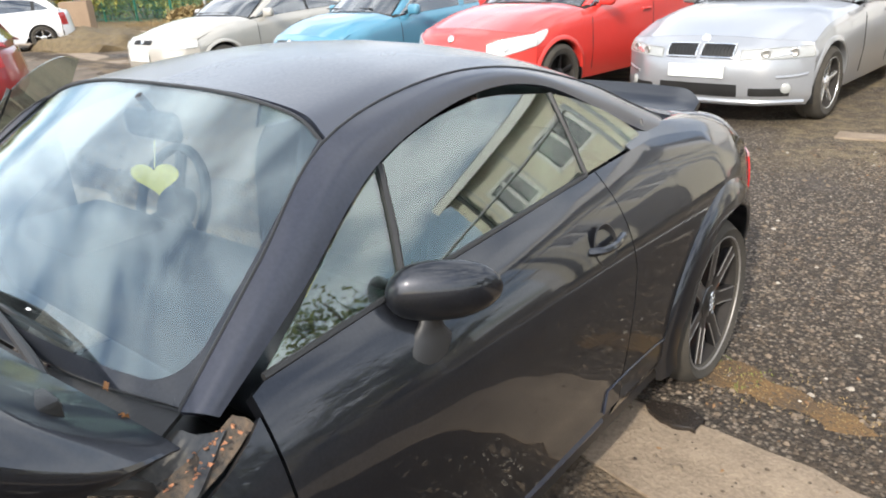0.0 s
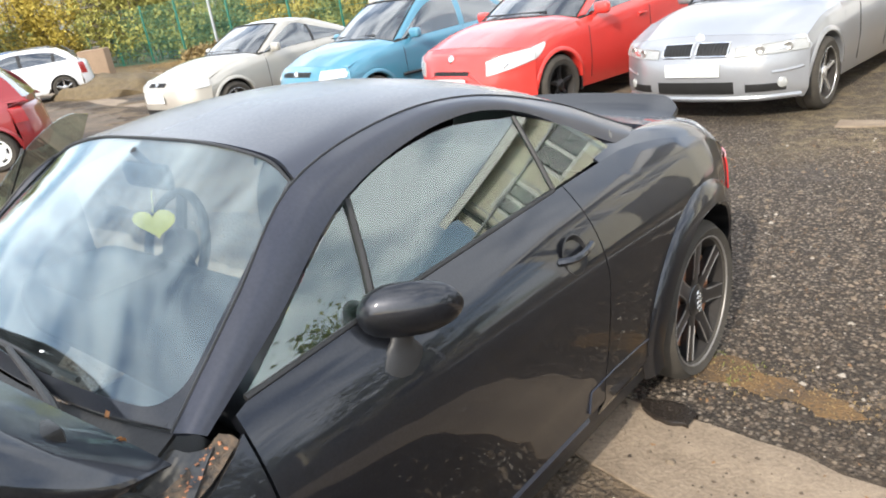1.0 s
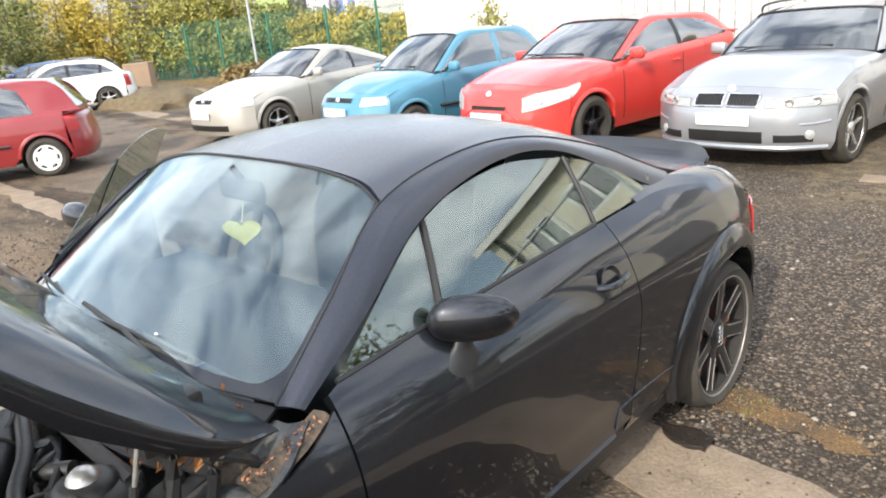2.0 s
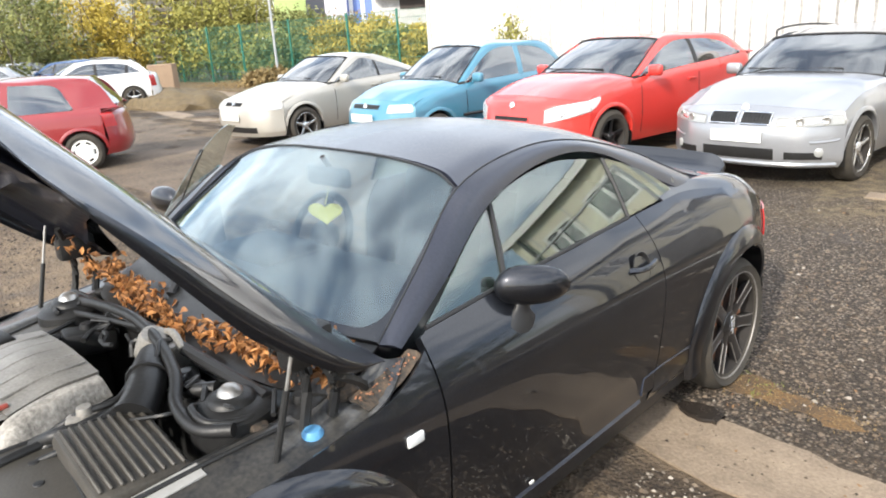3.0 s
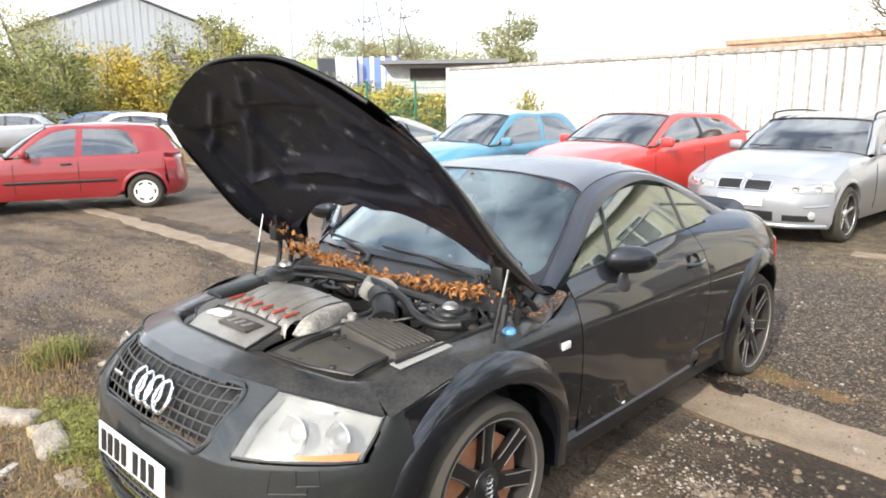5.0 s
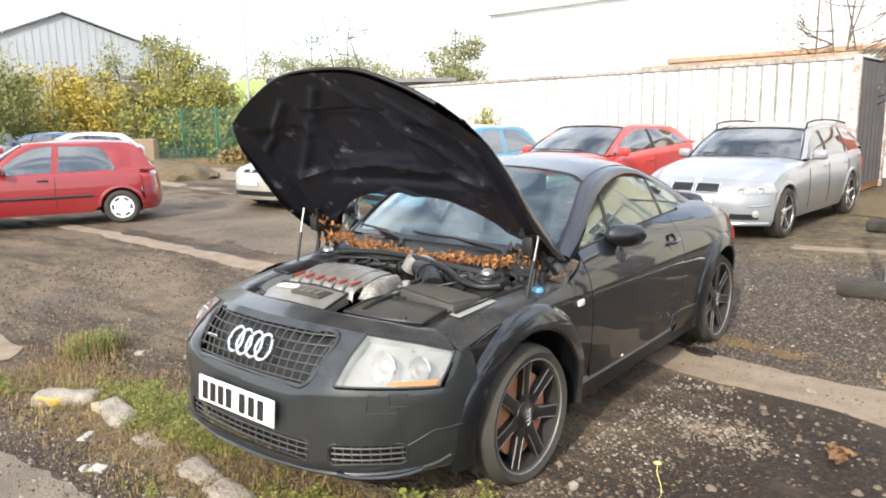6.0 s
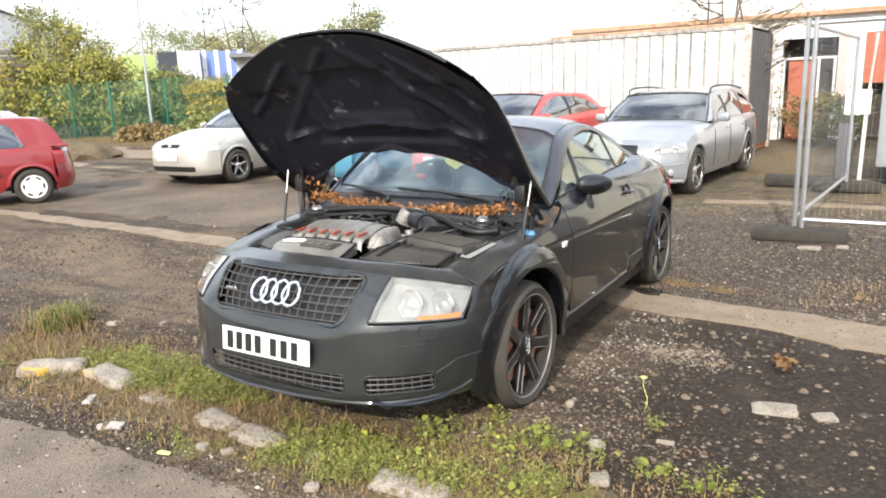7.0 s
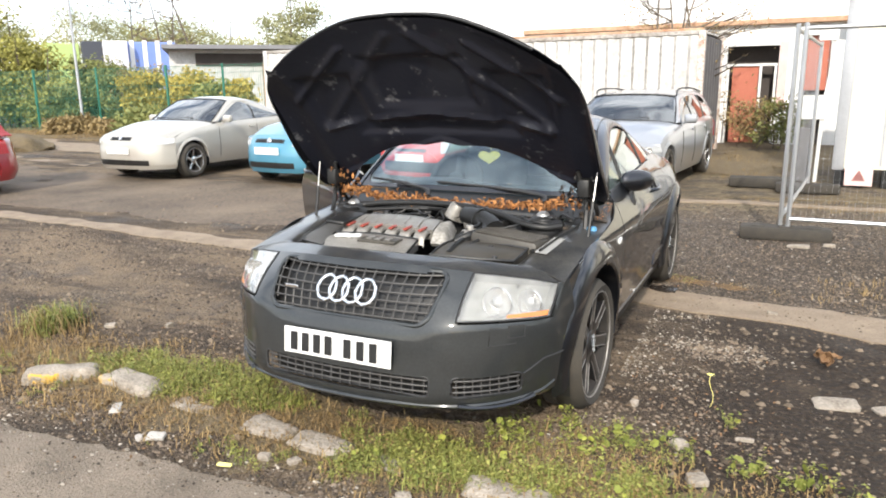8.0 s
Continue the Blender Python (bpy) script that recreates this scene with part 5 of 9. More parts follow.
def paint(name, color, metal=0.0, rough=0.35):
    return mat(name, color, rough, metal, 0.10, 2.5, 140, 0.0, 1.0)


def parked_car(m, label, P, body, wb, fo, ro, hw, h, hood_z, cowl, wtop, rend, rbase, belt, beltr, win_end, r=0.31, rim=0.2, pillars=(), spokes=5, cap=False, rim_mat=None,
               lamps=(2.0, 3.7, 3.3, 4.4), grilles=(), low=(0.0, 2.2, 0.9, 1.9), trim_band=False, rails=False, plate_col=None, plate_v=2.0, tail=(0.0, 0.0), group="parked cars", lens=None, detail=True, badge=0.0, taper=(0.0, 0.0, 0.0, 0.0), sweep=0.0, creases=(), lip=False, projector=False):
    """A parked car, front towards -y, front axle at y = 0; cowl, wtop, rend, rbase are (y, z) down the middle of the glass and roof."""
    root = thing("parked_car", label, "car", m, group)
    rim_mat = rim_mat or M_REFLECT
    tz = beltr - 0.06 + tail[0]
    wtab = table([-0.45, 0.0, 0.5, wb - 0.3, wb + 0.3, wb + ro], [hw - 0.03, hw - 0.005, hw, hw, hw - 0.015, hw - 0.07])
    topt = table([-0.42, 0.0, cowl[0] + 0.1, cowl[0] + 0.3, wb * 0.6, rbase[0], wb + ro], [hood_z - 0.06, (hood_z + belt) / 2 - 0.01, belt - 0.02, belt, (belt + beltr) / 2, beltr, tz])

    def sx(y, z):
        b = topt(y)
        return wtab(y) - float(np.interp(z, [0.18, 0.3, 0.5, 0.65, b - 0.1, b - 0.04, b], [0.07, 0.025, 0.0, 0.0, 0.012, 0.03, 0.06]))

    ar = r + 0.05
    ye = wb + ro - 0.34
    for s in (1, -1):
        flank("body_side", columns(-0.40, ye, (0.0, wb), ar, 0.12), lambda y: arch(y, 0.22, ar, (0.0, wb), r), topt, sx, 9, P, root, "", s, 0.01)
        for yc in (0.0, wb):
            bm = bmesh.new()
            net(bm, [[np.array((x, yc - ar * math.cos(radians(a)), r + ar * math.sin(radians(a)))) for x in (hw - 0.3, hw - 0.02)] for a in np.linspace(-20, 200, 16)], None, s)
            net(bm, [[np.array((hw - 0.3, yc - q * math.cos(radians(a)), r + q * math.sin(radians(a)))) for q in (0.0, ar)] for a in np.linspace(-20, 200, 16)], None, s)
            part("wheel_well", finish(bm), M_BAYDARK, root)
        for yc in (0.0, wb):
            flare("wheel_arch", yc, root, P, s, r, ar, sx, 5, 175, 0.004, 0.04)
        for yc in (0.0, wb):
            wheel(root, s * (hw - 0.105), yc, r, rim, 0.19, s, spokes, rim_mat, rim_mat, 0.034, 0.0, False, cap)
    # front
    zl = [0.20, 0.30, 0.45, 0.58, hood_z - 0.09, hood_z]
    ya = [0.07, 0.015, 0.0, 0.02, 0.075, 0.20]
    xf = [0.0, 0.35, 0.64, 0.86, 1.0]
    dy = [0.0, 0.025, 0.10, 0.25, fo - 0.41]
    clip = []
    for f, d in zip(xf, dy):
        clip.append([(f * (wtab(-0.4) - (0.04 if k == 0 else 0) - (0.03 if k == 5 and f > 0.8 else 0)), min(-fo + d + a * (1 - 0.75 * f * f), -0.395), z - 0.06 * f * f * (k / 5)) for k, (z, a) in enumerate(zip(zl, ya))])
    CG = sheet(clip, 48, 50)

    def cut(u0, u1, v0, v1, out, nu=10, nv=6, tp=(0.0, 0.0, 0.0, 0.0)):
        g = []
        for i in range(nu + 1):
            row = []
            for j in range(nv + 1):
                q = i / nu
                va, vb = v0 + tp[0] + (tp[1] - tp[0]) * q, v1 + tp[2] + (tp[3] - tp[2]) * q
                fu, fv = (u0 + (u1 - u0) * q) * 12, (va + (vb - va) * j / nv) * 10
                a, b = min(int(fu), 47), min(int(fv), 49)
                p = CG[a][b] + (CG[a + 1][b] - CG[a][b]) * (fu - a) + (CG[a][b + 1] - CG[a][b]) * (fv - b)
                n = np.cross(CG[a + 1][b] - CG[a][b], CG[a][b + 1] - CG[a][b])
                row.append(p + n / (np.linalg.norm(n) + 1e-9) * out)
            g.append(row)
        return g

    bm = bmesh.new()
    for s in (1, -1):
        net(bm, CG, None, s)
    part("front_bumper", finish(bm, 0.01), P, root)
    for s in (1, -1):
        bm = bmesh.new()
        net(bm, cut(*lamps, 0.006, tp=taper), None, s)
        if sweep:
            end = cut(*lamps, 0.006, tp=taper)[-1]
            za, zb_ = end[0][2], end[-1][2]
            g = []
            for k in range(6):
                q = k / 5
                lo_, hi_ = za + (zb_ + 0.02 - za) * (0.25 * q + 0.6 * q * q), zb_ + 0.03 * q
                g.append([np.array((sx(-0.40 + sweep * q, lo_ + (hi_ - lo_) * v) + 0.007, -0.40 + sweep * q, lo_ + (hi_ - lo_) * v)) for v in np.linspace(0, 1, 5)])
            net(bm, g, None, s)
        hl = part("headlamp", finish(bm, 0.012), lens or M_LENS, root, "pale clear headlamp")
        bm = bmesh.new()
        net(bm, cut(lamps[0] + 0.35 * (lamps[1] - lamps[0]), lamps[0] + 0.7 * (lamps[1] - lamps[0]), lamps[2] + 0.25 * (lamps[3] - lamps[2]), lamps[2] + 0.8 * (lamps[3] - lamps[2]), 0.011, tp=taper), None, s)
        part("lamp_reflector", finish(bm, 0.006), M_REFLECT, hl)
        for f in ((0.28, 0.62) if projector else ()):
            u, v = lamps[0] + f * (lamps[1] - lamps[0]), (lamps[2] + lamps[3]) / 2 + (taper[0] + taper[2]) / 2 * (1 - f) + (taper[1] + taper[3]) / 2 * f
            c = cut(u, u + 0.01, v, v + 0.01, 0.012)[0][0]
            bm = bmesh.new()
            lathe(bm, [(0.0, 0.004), (0.022, 0.003), (0.03, 0.008), (0.038, 0.006), (0.042, 0.0)], 18, Matrix.Translation((s * c[0], c[1], c[2])) @ pose(0, 0, 0, 0, 0, -90 + s * 25))
            part("projector", finish(bm), M_STEELROD, hl)
        g = cut(*lamps, 0.008, tp=taper)
        rim_ = [q for q in g[0]] + [row[-1] for row in g[1:]] + [q for q in g[-1][-2::-1]] + [row[0] for row in g[-2:0:-1]]
        bm = bmesh.new()
        tube(bm, [(s * q[0], q[1], q[2]) for q in rim_], 0.0035, 5, True)
        part("lamp_seal", finish(bm), M_STEELROD, hl)
        for gr in grilles:
            bm = bmesh.new()
            net(bm, cut(*gr, 0.004), None, s)
            gob = part("grille", finish(bm, 0.006), M_BAYDARK, root)
            n = 9 if body == "estate" else 5
            for k in range(n + 1):
                u = gr[0] + (gr[1] - gr[0]) * k / n
                ln = cut(u, u + 0.001, gr[2], gr[3], 0.012, 1, 4)[0]
                bm = bmesh.new()
                tube(bm, [(s * p[0], p[1], p[2]) for p in ln], 0.0045, 5)
                part("grille_bar", finish(bm), M_TRIM, gob)
            if body == "estate":
                g = cut(*gr, 0.010)
                fr_ = [q for q in g[0]] + [row[-1] for row in g[1:]] + [q for q in g[-1][-2::-1]] + [row[0] for row in g[-2:0:-1]]
                bm = bmesh.new()
                tube(bm, [(s * q[0], q[1], q[2]) for q in fr_], 0.009, 6, True)
                part("grille_frame", finish(bm), M_CHROME, gob, "chrome kidney frame")
        for lo_ in (low if isinstance(low, list) else [low]):
            bm = bmesh.new()
            net(bm, cut(*lo_, 0.003), None, s)
            part("air_intake", finish(bm, 0.006), M_BAYDARK, root)
        for (ua, va), (ub, vb) in creases:
            ln = []
            for q in np.linspace(0, 1, 9):
                u, v = ua + (ub - ua) * q, va + (vb - va) * (q ** 1.6)
                ln.append(cut(u, u + 0.002, v, v + 0.002, -0.002)[0][0])
            bm = bmesh.new()
            tube(bm, [(s * p[0], p[1], p[2]) for p in ln], 0.014, 8)
            part("bumper_crease", finish(bm), P, root)
        if lip:
            ln = [cut(u, u + 0.002, 0.42, 0.422, 0.004)[0][0] for u in np.linspace(0, 3.7, 24)]
            bm = bmesh.new()
            tube(bm, [(s * p[0], p[1], p[2]) for p in ln], 0.022, 8)
            part("bumper_lip", finish(bm), P, root)
            c = cut(2.75, 2.76, 1.45, 1.46, 0.008)[0][0]
            bm = bmesh.new()
            lathe(bm, [(0.0, 0.012), (0.03, 0.010), (0.042, 0.004), (0.045, -0.01)], 18, Matrix.Translation((s * c[0], c[1], c[2])) @ pose(0, 0, 0, 0, 0, -90 + s * 30))
            part("fog_lamp", finish(bm), M_LENS, root, "round clear fog lamp")
    bm = bmesh.new()
    c = cut(0, 0.01, plate_v, plate_v + 0.01, 0.012)[0][0]
    box(bm, (0, c[1] - 0.004, c[2]), (0.52, 0.012, 0.111), None, 0.003, 1)
    part("number_plate", finish(bm), plate_col or M_PLATE, root, "pale number plate", False)
    if badge:
        c = cut(0, 0.01, badge, badge + 0.01, 0.004)[0][0]
        bm = bmesh.new()
        lathe(bm, [(0.0, 0.012), (0.03, 0.010), (0.042, 0.004), (0.045, 0.0)], 18, Matrix.Translation((0, c[1], c[2])) @ pose(0, 0, 0, 0, -25, -90))
        part("badge", finish(bm), M_CHROME, root, "round chrome badge")
    # bonnet
    yb = (-0.40 + cowl[0]) / 2
    rows = [[(p[5][0], p[5][1] + 0.004, p[5][2] + 0.002) for p in clip]]
    for y, cz in ((yb - 0.12, hood_z + (cowl[1] - hood_z) * 0.5), (yb + 0.2, hood_z + (cowl[1] - hood_z) * 0.8)):
        e = topt(y)
        x = sx(y, e)
        rows.append([(0, y - 0.04, cz + 0.03), (x * 0.4, y - 0.03, cz + 0.025), (x * 0.7, y - 0.02, cz + 0.008), (x * 0.9, y, max(e + 0.02, cz - 0.03)), (x, y, e)])
    ye2 = cowl[0] + 0.15
    e = topt(ye2)
    x = sx(ye2, e)
    rows.append([(0, cowl[0] - 0.02, cowl[1]), (x * 0.4, cowl[0], cowl[1] - 0.004), (x * 0.7, cowl[0] + 0.04, cowl[1] - 0.015), (x * 0.9, cowl[0] + 0.11, e + 0.03), (x, ye2, e)])
    panel("bonnet", rows, 24, 20, P, root, "", 0.008, None, True)
    # glasshouse
    rw = hw - 0.27
    ym = (wtop[0] + rend[0]) / 2
    cb, ct = (hw - 0.12, cowl[0] + 0.16, belt + 0.01), (rw, wtop[0] + 0.07, wtop[1] - 0.035)
    C = [cb, ct, (rw - 0.01, ym, h - 0.055), (rw - 0.02, rend[0], rend[1] - 0.045), (hw - 0.17, rbase[0], rbase[1])]
    B = [(hw - 0.075, cowl[0] + 0.27, belt + 0.02), (rw + 0.055, wtop[0] + 0.2, wtop[1] - 0.10), (rw + 0.045, ym, h - 0.11), (rw + 0.04, min(rend[0], win_end) - 0.18, rend[1] - 0.12), (hw - 0.085, win_end, beltr + 0.03)]
    A = [(sx(b[1], topt(b[1])) - 0.004, b[1] - (0.02 if i == 0 else 0), topt(b[1]) + 0.004) for i, b in enumerate(B)]
    for s in (1, -1):
        rws = [[a, tuple((p + q) / 2 + (0.015 if i == 0 else 0) for i, (p, q) in enumerate(zip(a, b))), b] for a, b in zip(A, B)]
        pane = panel("side_window", rws, 30, 6, M_CARGLASS, root, "", 0.004, None, False, s)
        pane.visible_shadow = False
        rws = [[b, tuple((p + q) / 2 + d for p, q, d in zip(b, c, (0.012, 0, 0.012))), c] for b, c in zip(B, C)]
        last = (sx(rbase[0] + 0.02, topt(rbase[0] + 0.02)), rbase[0] + 0.06, topt(rbase[0] + 0.02))
        rws.append([last, tuple((p + q) / 2 for p, q in zip(last, C[4])), (C[4][0], C[4][1] + 0.01, C[4][2])])
        panel("roof_pillar", rws, 44, 5, P, root, "", 0.01, None, False, s)
        # filler behind the glass down to the waist
        q = [B[4], ((B[4][0] + last[0]) / 2 + 0.0, (B[4][1] + last[1]) / 2, (B[4][2] + last[2]) / 2), last]
        w = [(sx(p[1], topt(p[1])), p[1], topt(p[1])) for p in q]
        panel("quarter_filler", [w, q], 3, 6, P, root, "", 0.008, None, False, s)
        lines = spline(A, 60), spline(B, 60)
        for yp, wd in pillars:
            bm = bmesh.new()
            lo = min(lines[0], key=lambda p: abs(p[1] - yp))
            up = min(lines[1], key=lambda p: abs(p[1] - yp - 0.03))
            md = (lo + up) / 2 + np.array((0.016, 0, 0))
            hull_strip(bm, [(s * (p[0] + 0.004), p[1] - wd / 2, p[2]) for p in (lo, md, up)], [(s * (p[0] + 0.004), p[1] + wd / 2, p[2]) for p in (lo, md, up)], 0.008)
            part("door_pillar", bm, P if trim_band else M_TRIM, root)
        # mirror, handles, shut lines
        bm = bmesh.new()
        my = cowl[0] + 0.42
        mx = sx(my, belt - 0.02)
        box(bm, (s * (mx + 0.09), my, belt + 0.07), (0.19, 0.10, 0.13), None, 0.04, 3)
        tube(bm, [(s * (mx - 0.03), my, belt + 0.0), (s * (mx + 0.05), my, belt + 0.04)], 0.022, 6)
        part("wing_mirror", finish(bm), P, root)
        for hy in ([p[0] - 0.17 for p in pillars[:2]] if detail else []):
            bm = bmesh.new()
            zz = belt - 0.10
            box(bm, (s * (sx(hy, zz) + 0.012), hy, zz), (0.03, 0.16, 0.03), None, 0.01)
            part("door_handle", finish(bm), M_TRIM if cap else P, root)
        for yy in ([cowl[0] + 0.24] + [p[0] for p in pillars[:2]] if detail else []):
            bm = bmesh.new()
            tube(bm, [(s * (sx(yy, z) + 0.001), yy, z) for z in np.linspace(0.32, topt(yy) - 0.01, 7)], 0.0045, 4)
            part("door_gap", finish(bm), M_INK, root)
        if trim_band:
            bm = bmesh.new()
            tube(bm, [(s * (sx(y, 0.52) + 0.004), y, 0.50) for y in np.linspace(0.45, wb - 0.42, 8)], 0.022, 6)
            part("rubbing_strip", finish(bm), M_TRIM, root)
        if rails:
            bm = bmesh.new()
            tube(bm, [(s * (rw + 0.0), wtop[0] + 0.12, wtop[1] - 0.03), (s * (rw + 0.005), wtop[0] + 0.22, h - 0.015), (s * (rw + 0.0), ym, h + 0.005), (s * (rw - 0.02), rend[0] - 0.15, rend[1] - 0.0), (s * (rw - 0.02), rend[0], rend[1] - 0.02)], 0.014, 6, False, 24)
            part("roof_rail", finish(bm), M_TRIM, root)

    def across(c, cy, cz):
        x, y, z = c
        return [(x, y, z), (x * 0.75, y + (cy - y) * 0.55, z + (cz - z) * 0.6), (x * 0.4, y + (cy - y) * 0.9, z + (cz - z) * 0.9), (0, cy, cz)]

    mid = tuple((p + q) / 2 for p, q in zip(cb, ct))
    mid = (mid[0] + 0.012, mid[1] - 0.01, mid[2] + 0.012)
    ws = [across(cb, cowl[0], cowl[1]), across(mid, (cowl[0] + wtop[0]) / 2 - 0.02, (cowl[1] + wtop[1]) / 2 + 0.02), across(ct, wtop[0], wtop[1])]
    if detail:
        rim_ = spline(ws[0], 8) + [mid] + spline(ws[2], 8)
        rim_ = [np.array(p) for p in spline(ws[0], 8)[::-1]] + [np.array(mid)] + [np.array(p) for p in spline(ws[2], 8)]
        bm = bmesh.new()
        tube(bm, [(p[0], p[1] - 0.003, p[2] + 0.004) for p in rim_] + [(-p[0], p[1] - 0.003, p[2] + 0.004) for p in rim_[-2:0:-1]], 0.011, 6, True)
        part("windscreen_seal", finish(bm), M_TRIM, root)
        for x0, x1 in ((0.42, -0.12), (-0.14, -0.62)):
            bm = bmesh.new()
            tube(bm, [(x, cowl[0] + 0.05 + 0.10 * x * x + 0.02, cowl[1] + 0.035) for x in np.linspace(x0, x1, 6)], 0.009, 6)
            part("wiper", finish(bm), M_TRIM, root)
    pane = panel("windscreen", ws, 10, 12, M_CARGLASS, root, "", 0.004, None, True)
    pane.visible_shadow = False
    panel("roof", [across(C[1], wtop[0], wtop[1]), across(C[2], ym, h), across(C[3], rend[0], rend[1])], 16, 12, P, root, "", 0.01, None, True)
    pane = panel("rear_window", [across(C[3], rend[0], rend[1]), across(C[4], rbase[0] + 0.05, rbase[1])], 8, 10, M_CARGLASS, root, "", 0.004, None, True)
    pane.visible_shadow = False
    # tail
    yt = wb + ro
    zt = [0.22, 0.34, 0.5, 0.66, (0.66 + tz) / 2 + 0.05, tz + 0.005]
    yd = [0.06, 0.0, 0.0, 0.025, 0.05, 0.10]
    tclip = [[(f * (wtab(ye) - (0.05 if k == 5 else 0)), yt - d - a, z) for z, a, k in zip(zt, yd, range(6))] for f, d in zip(xf, [0, 0.015, 0.06, 0.15, 0.30])]
    panel("rear_bumper", tclip, 20, 16, P, root, "", 0.01, None, True)
    deck = [[(p[5][0], p[5][1], p[5][2]) for p in tclip[::-1]], [(x, rbase[0] + 0.03, z) for x, z in zip([f * (sx(rbase[0], beltr)) for f in xf[::-1]], [beltr, beltr + 0.01, rbase[1], rbase[1], rbase[1]])]]
    panel("tailgate", deck, 8, 16, P, root, "", 0.008, None, True)
    for s in (1, -1):
        bm = bmesh.new()
        TG = sheet(tclip[3:], 6, 20)
        g = [[p + np.array((0.008, 0.01, 0)) for p in row[11:19]] for row in TG]
        net(bm, g, None, s)
        part("tail_lamp", finish(bm, 0.006), M_TAIL, root, "red tail lamp")
    bm = bmesh.new()
    box(bm, (0, wb / 2, 0.24), (hw * 1.25, wb + 0.9, 0.05))
    box(bm, (0, (cowl[0] + win_end) / 2 + 0.2, 0.62), (hw * 1.7, win_end - cowl[0] - 0.5, 0.5), None, 0.1, 2)
    for s in (1, -1):
        box(bm, (s * 0.37, ym - 0.05, belt), (0.44, 0.14, 0.5), None, 0.05, 2)
        box(bm, (s * 0.37, ym, belt + 0.32), (0.24, 0.10, 0.16), None, 0.04, 2)
    part("cabin", finish(bm), M_SEAT, root)
    if detail:
        bm = bmesh.new()
        sm_ = pose(0.36, cowl[0] + 0.62, belt + 0.02, 66, 0, 0)
        tube(bm, [sm_ @ Vector((.18 * math.cos(a), .18 * math.sin(a), 0)) for a in np.linspace(0, 6.28319, 28, endpoint=False)], 0.016, 6, True)
        for a in (90, 210, 330):
            tube(bm, [sm_ @ Vector((0, 0, -.02)), sm_ @ Vector((.17 * math.cos(radians(a)), .17 * math.sin(radians(a)), 0))], 0.018, 6)
        part("steering_wheel", finish(bm), M_GREYSEAT, root)
        bm = bmesh.new()
        box(bm, (0, cowl[0] + 0.42, belt - 0.04), (hw * 1.5, 0.4, 0.14), None, 0.05, 2)
        part("dashboard", finish(bm), M_GREYSEAT, root)
    return root


def at(x, y, yaw):
    """Front axle's middle at x, y; yaw turns the car from facing -y."""
    return pose(x, y, 0, 0, 0, yaw)


P_SILVER = paint("silver_paint", (0.36, 0.37, 0.39), 0.5, 0.34)
P_RED = paint("bright_red_paint", (0.66, 0.045, 0.035))
P_TEAL = paint("light_blue_paint", (0.075, 0.25, 0.36), 0.15)
P_BEIGE = paint("pale_gold_paint", (0.47, 0.445, 0.395), 0.3)
P_DARKRED = paint("faded_red_paint", (0.26, 0.018, 0.021))
P_WHITE = paint("white_paint", (0.80, 0.80, 0.80))
P_BLUE = paint("dark_blue_paint", (0.03, 0.08, 0.20), 0.2)
P_GREY = paint("grey_paint", (0.22, 0.24, 0.27), 0.4)

ESTATE = dict(body="estate", wb=2.76, fo=0.78, ro=0.96, hw=0.905, h=1.455, hood_z=0.78, cowl=(0.55, 1.0), wtop=(1.22, 1.37), rend=(3.25, 1.41), rbase=(3.58, 1.0), belt=0.94, beltr=1.0, win_end=3.42,
              r=0.325, rim=0.225, pillars=((1.62, 0.09), (2.55, 0.09)), grilles=((0.07, 1.0, 3.3, 4.3),), lamps=(1.2, 3.9, 3.2, 4.35), taper=(0.0, 0.45, -0.45, 0.35), low=[(0.0, 1.2, 0.85, 1.62), (1.55, 2.9, 0.95, 1.45)], rails=True, plate_v=2.35, badge=4.75, creases=(((2.4, 2.1), (3.7, 2.35)),), lip=True, projector=True)
COUPE3 = dict(body="hatch", wb=2.64, fo=0.87, ro=0.70, hw=0.90, h=1.475, hood_z=0.86, cowl=(0.30, 1.05), wtop=(1.12, 1.43), rend=(2.72, 1.42), rbase=(3.2, 1.10), belt=0.98, beltr=1.12, win_end=2.82,
              r=0.325, rim=0.22, pillars=((1.75, 0.08),), grilles=((0.0, 0.9, 3.0, 3.25),), lamps=(1.75, 4.0, 2.95, 4.5), taper=(0.0, 0.75, -0.75, 0.40), sweep=0.2, creases=(((0.9, 3.0), (1.6, 2.2)),), low=(0.0, 1.9, 0.8, 1.9), plate_v=2.3, lens=M_WHITELENS, badge=3.9, rim_mat=M_RIM)
SUPERMINI = dict(body="hatch", wb=2.49, fo=0.76, ro=0.58, hw=0.82, h=1.485, hood_z=0.80, cowl=(0.30, 1.0), wtop=(1.02, 1.43), rend=(2.5, 1.43), rbase=(2.88, 1.0), belt=0.93, beltr=1.0, win_end=2.72,
                 r=0.285, rim=0.18, pillars=((1.72, 0.10),), grilles=((0.0, 1.1, 3.75, 4.25),), lamps=(1.8, 3.7, 3.5, 4.5), taper=(-0.05, 0.2, -0.1, 0.3), low=(0.0, 1.9, 0.8, 1.5), cap=True, plate_v=2.75, spokes=7, trim_band=True, lens=M_WHITELENS, badge=4.0)
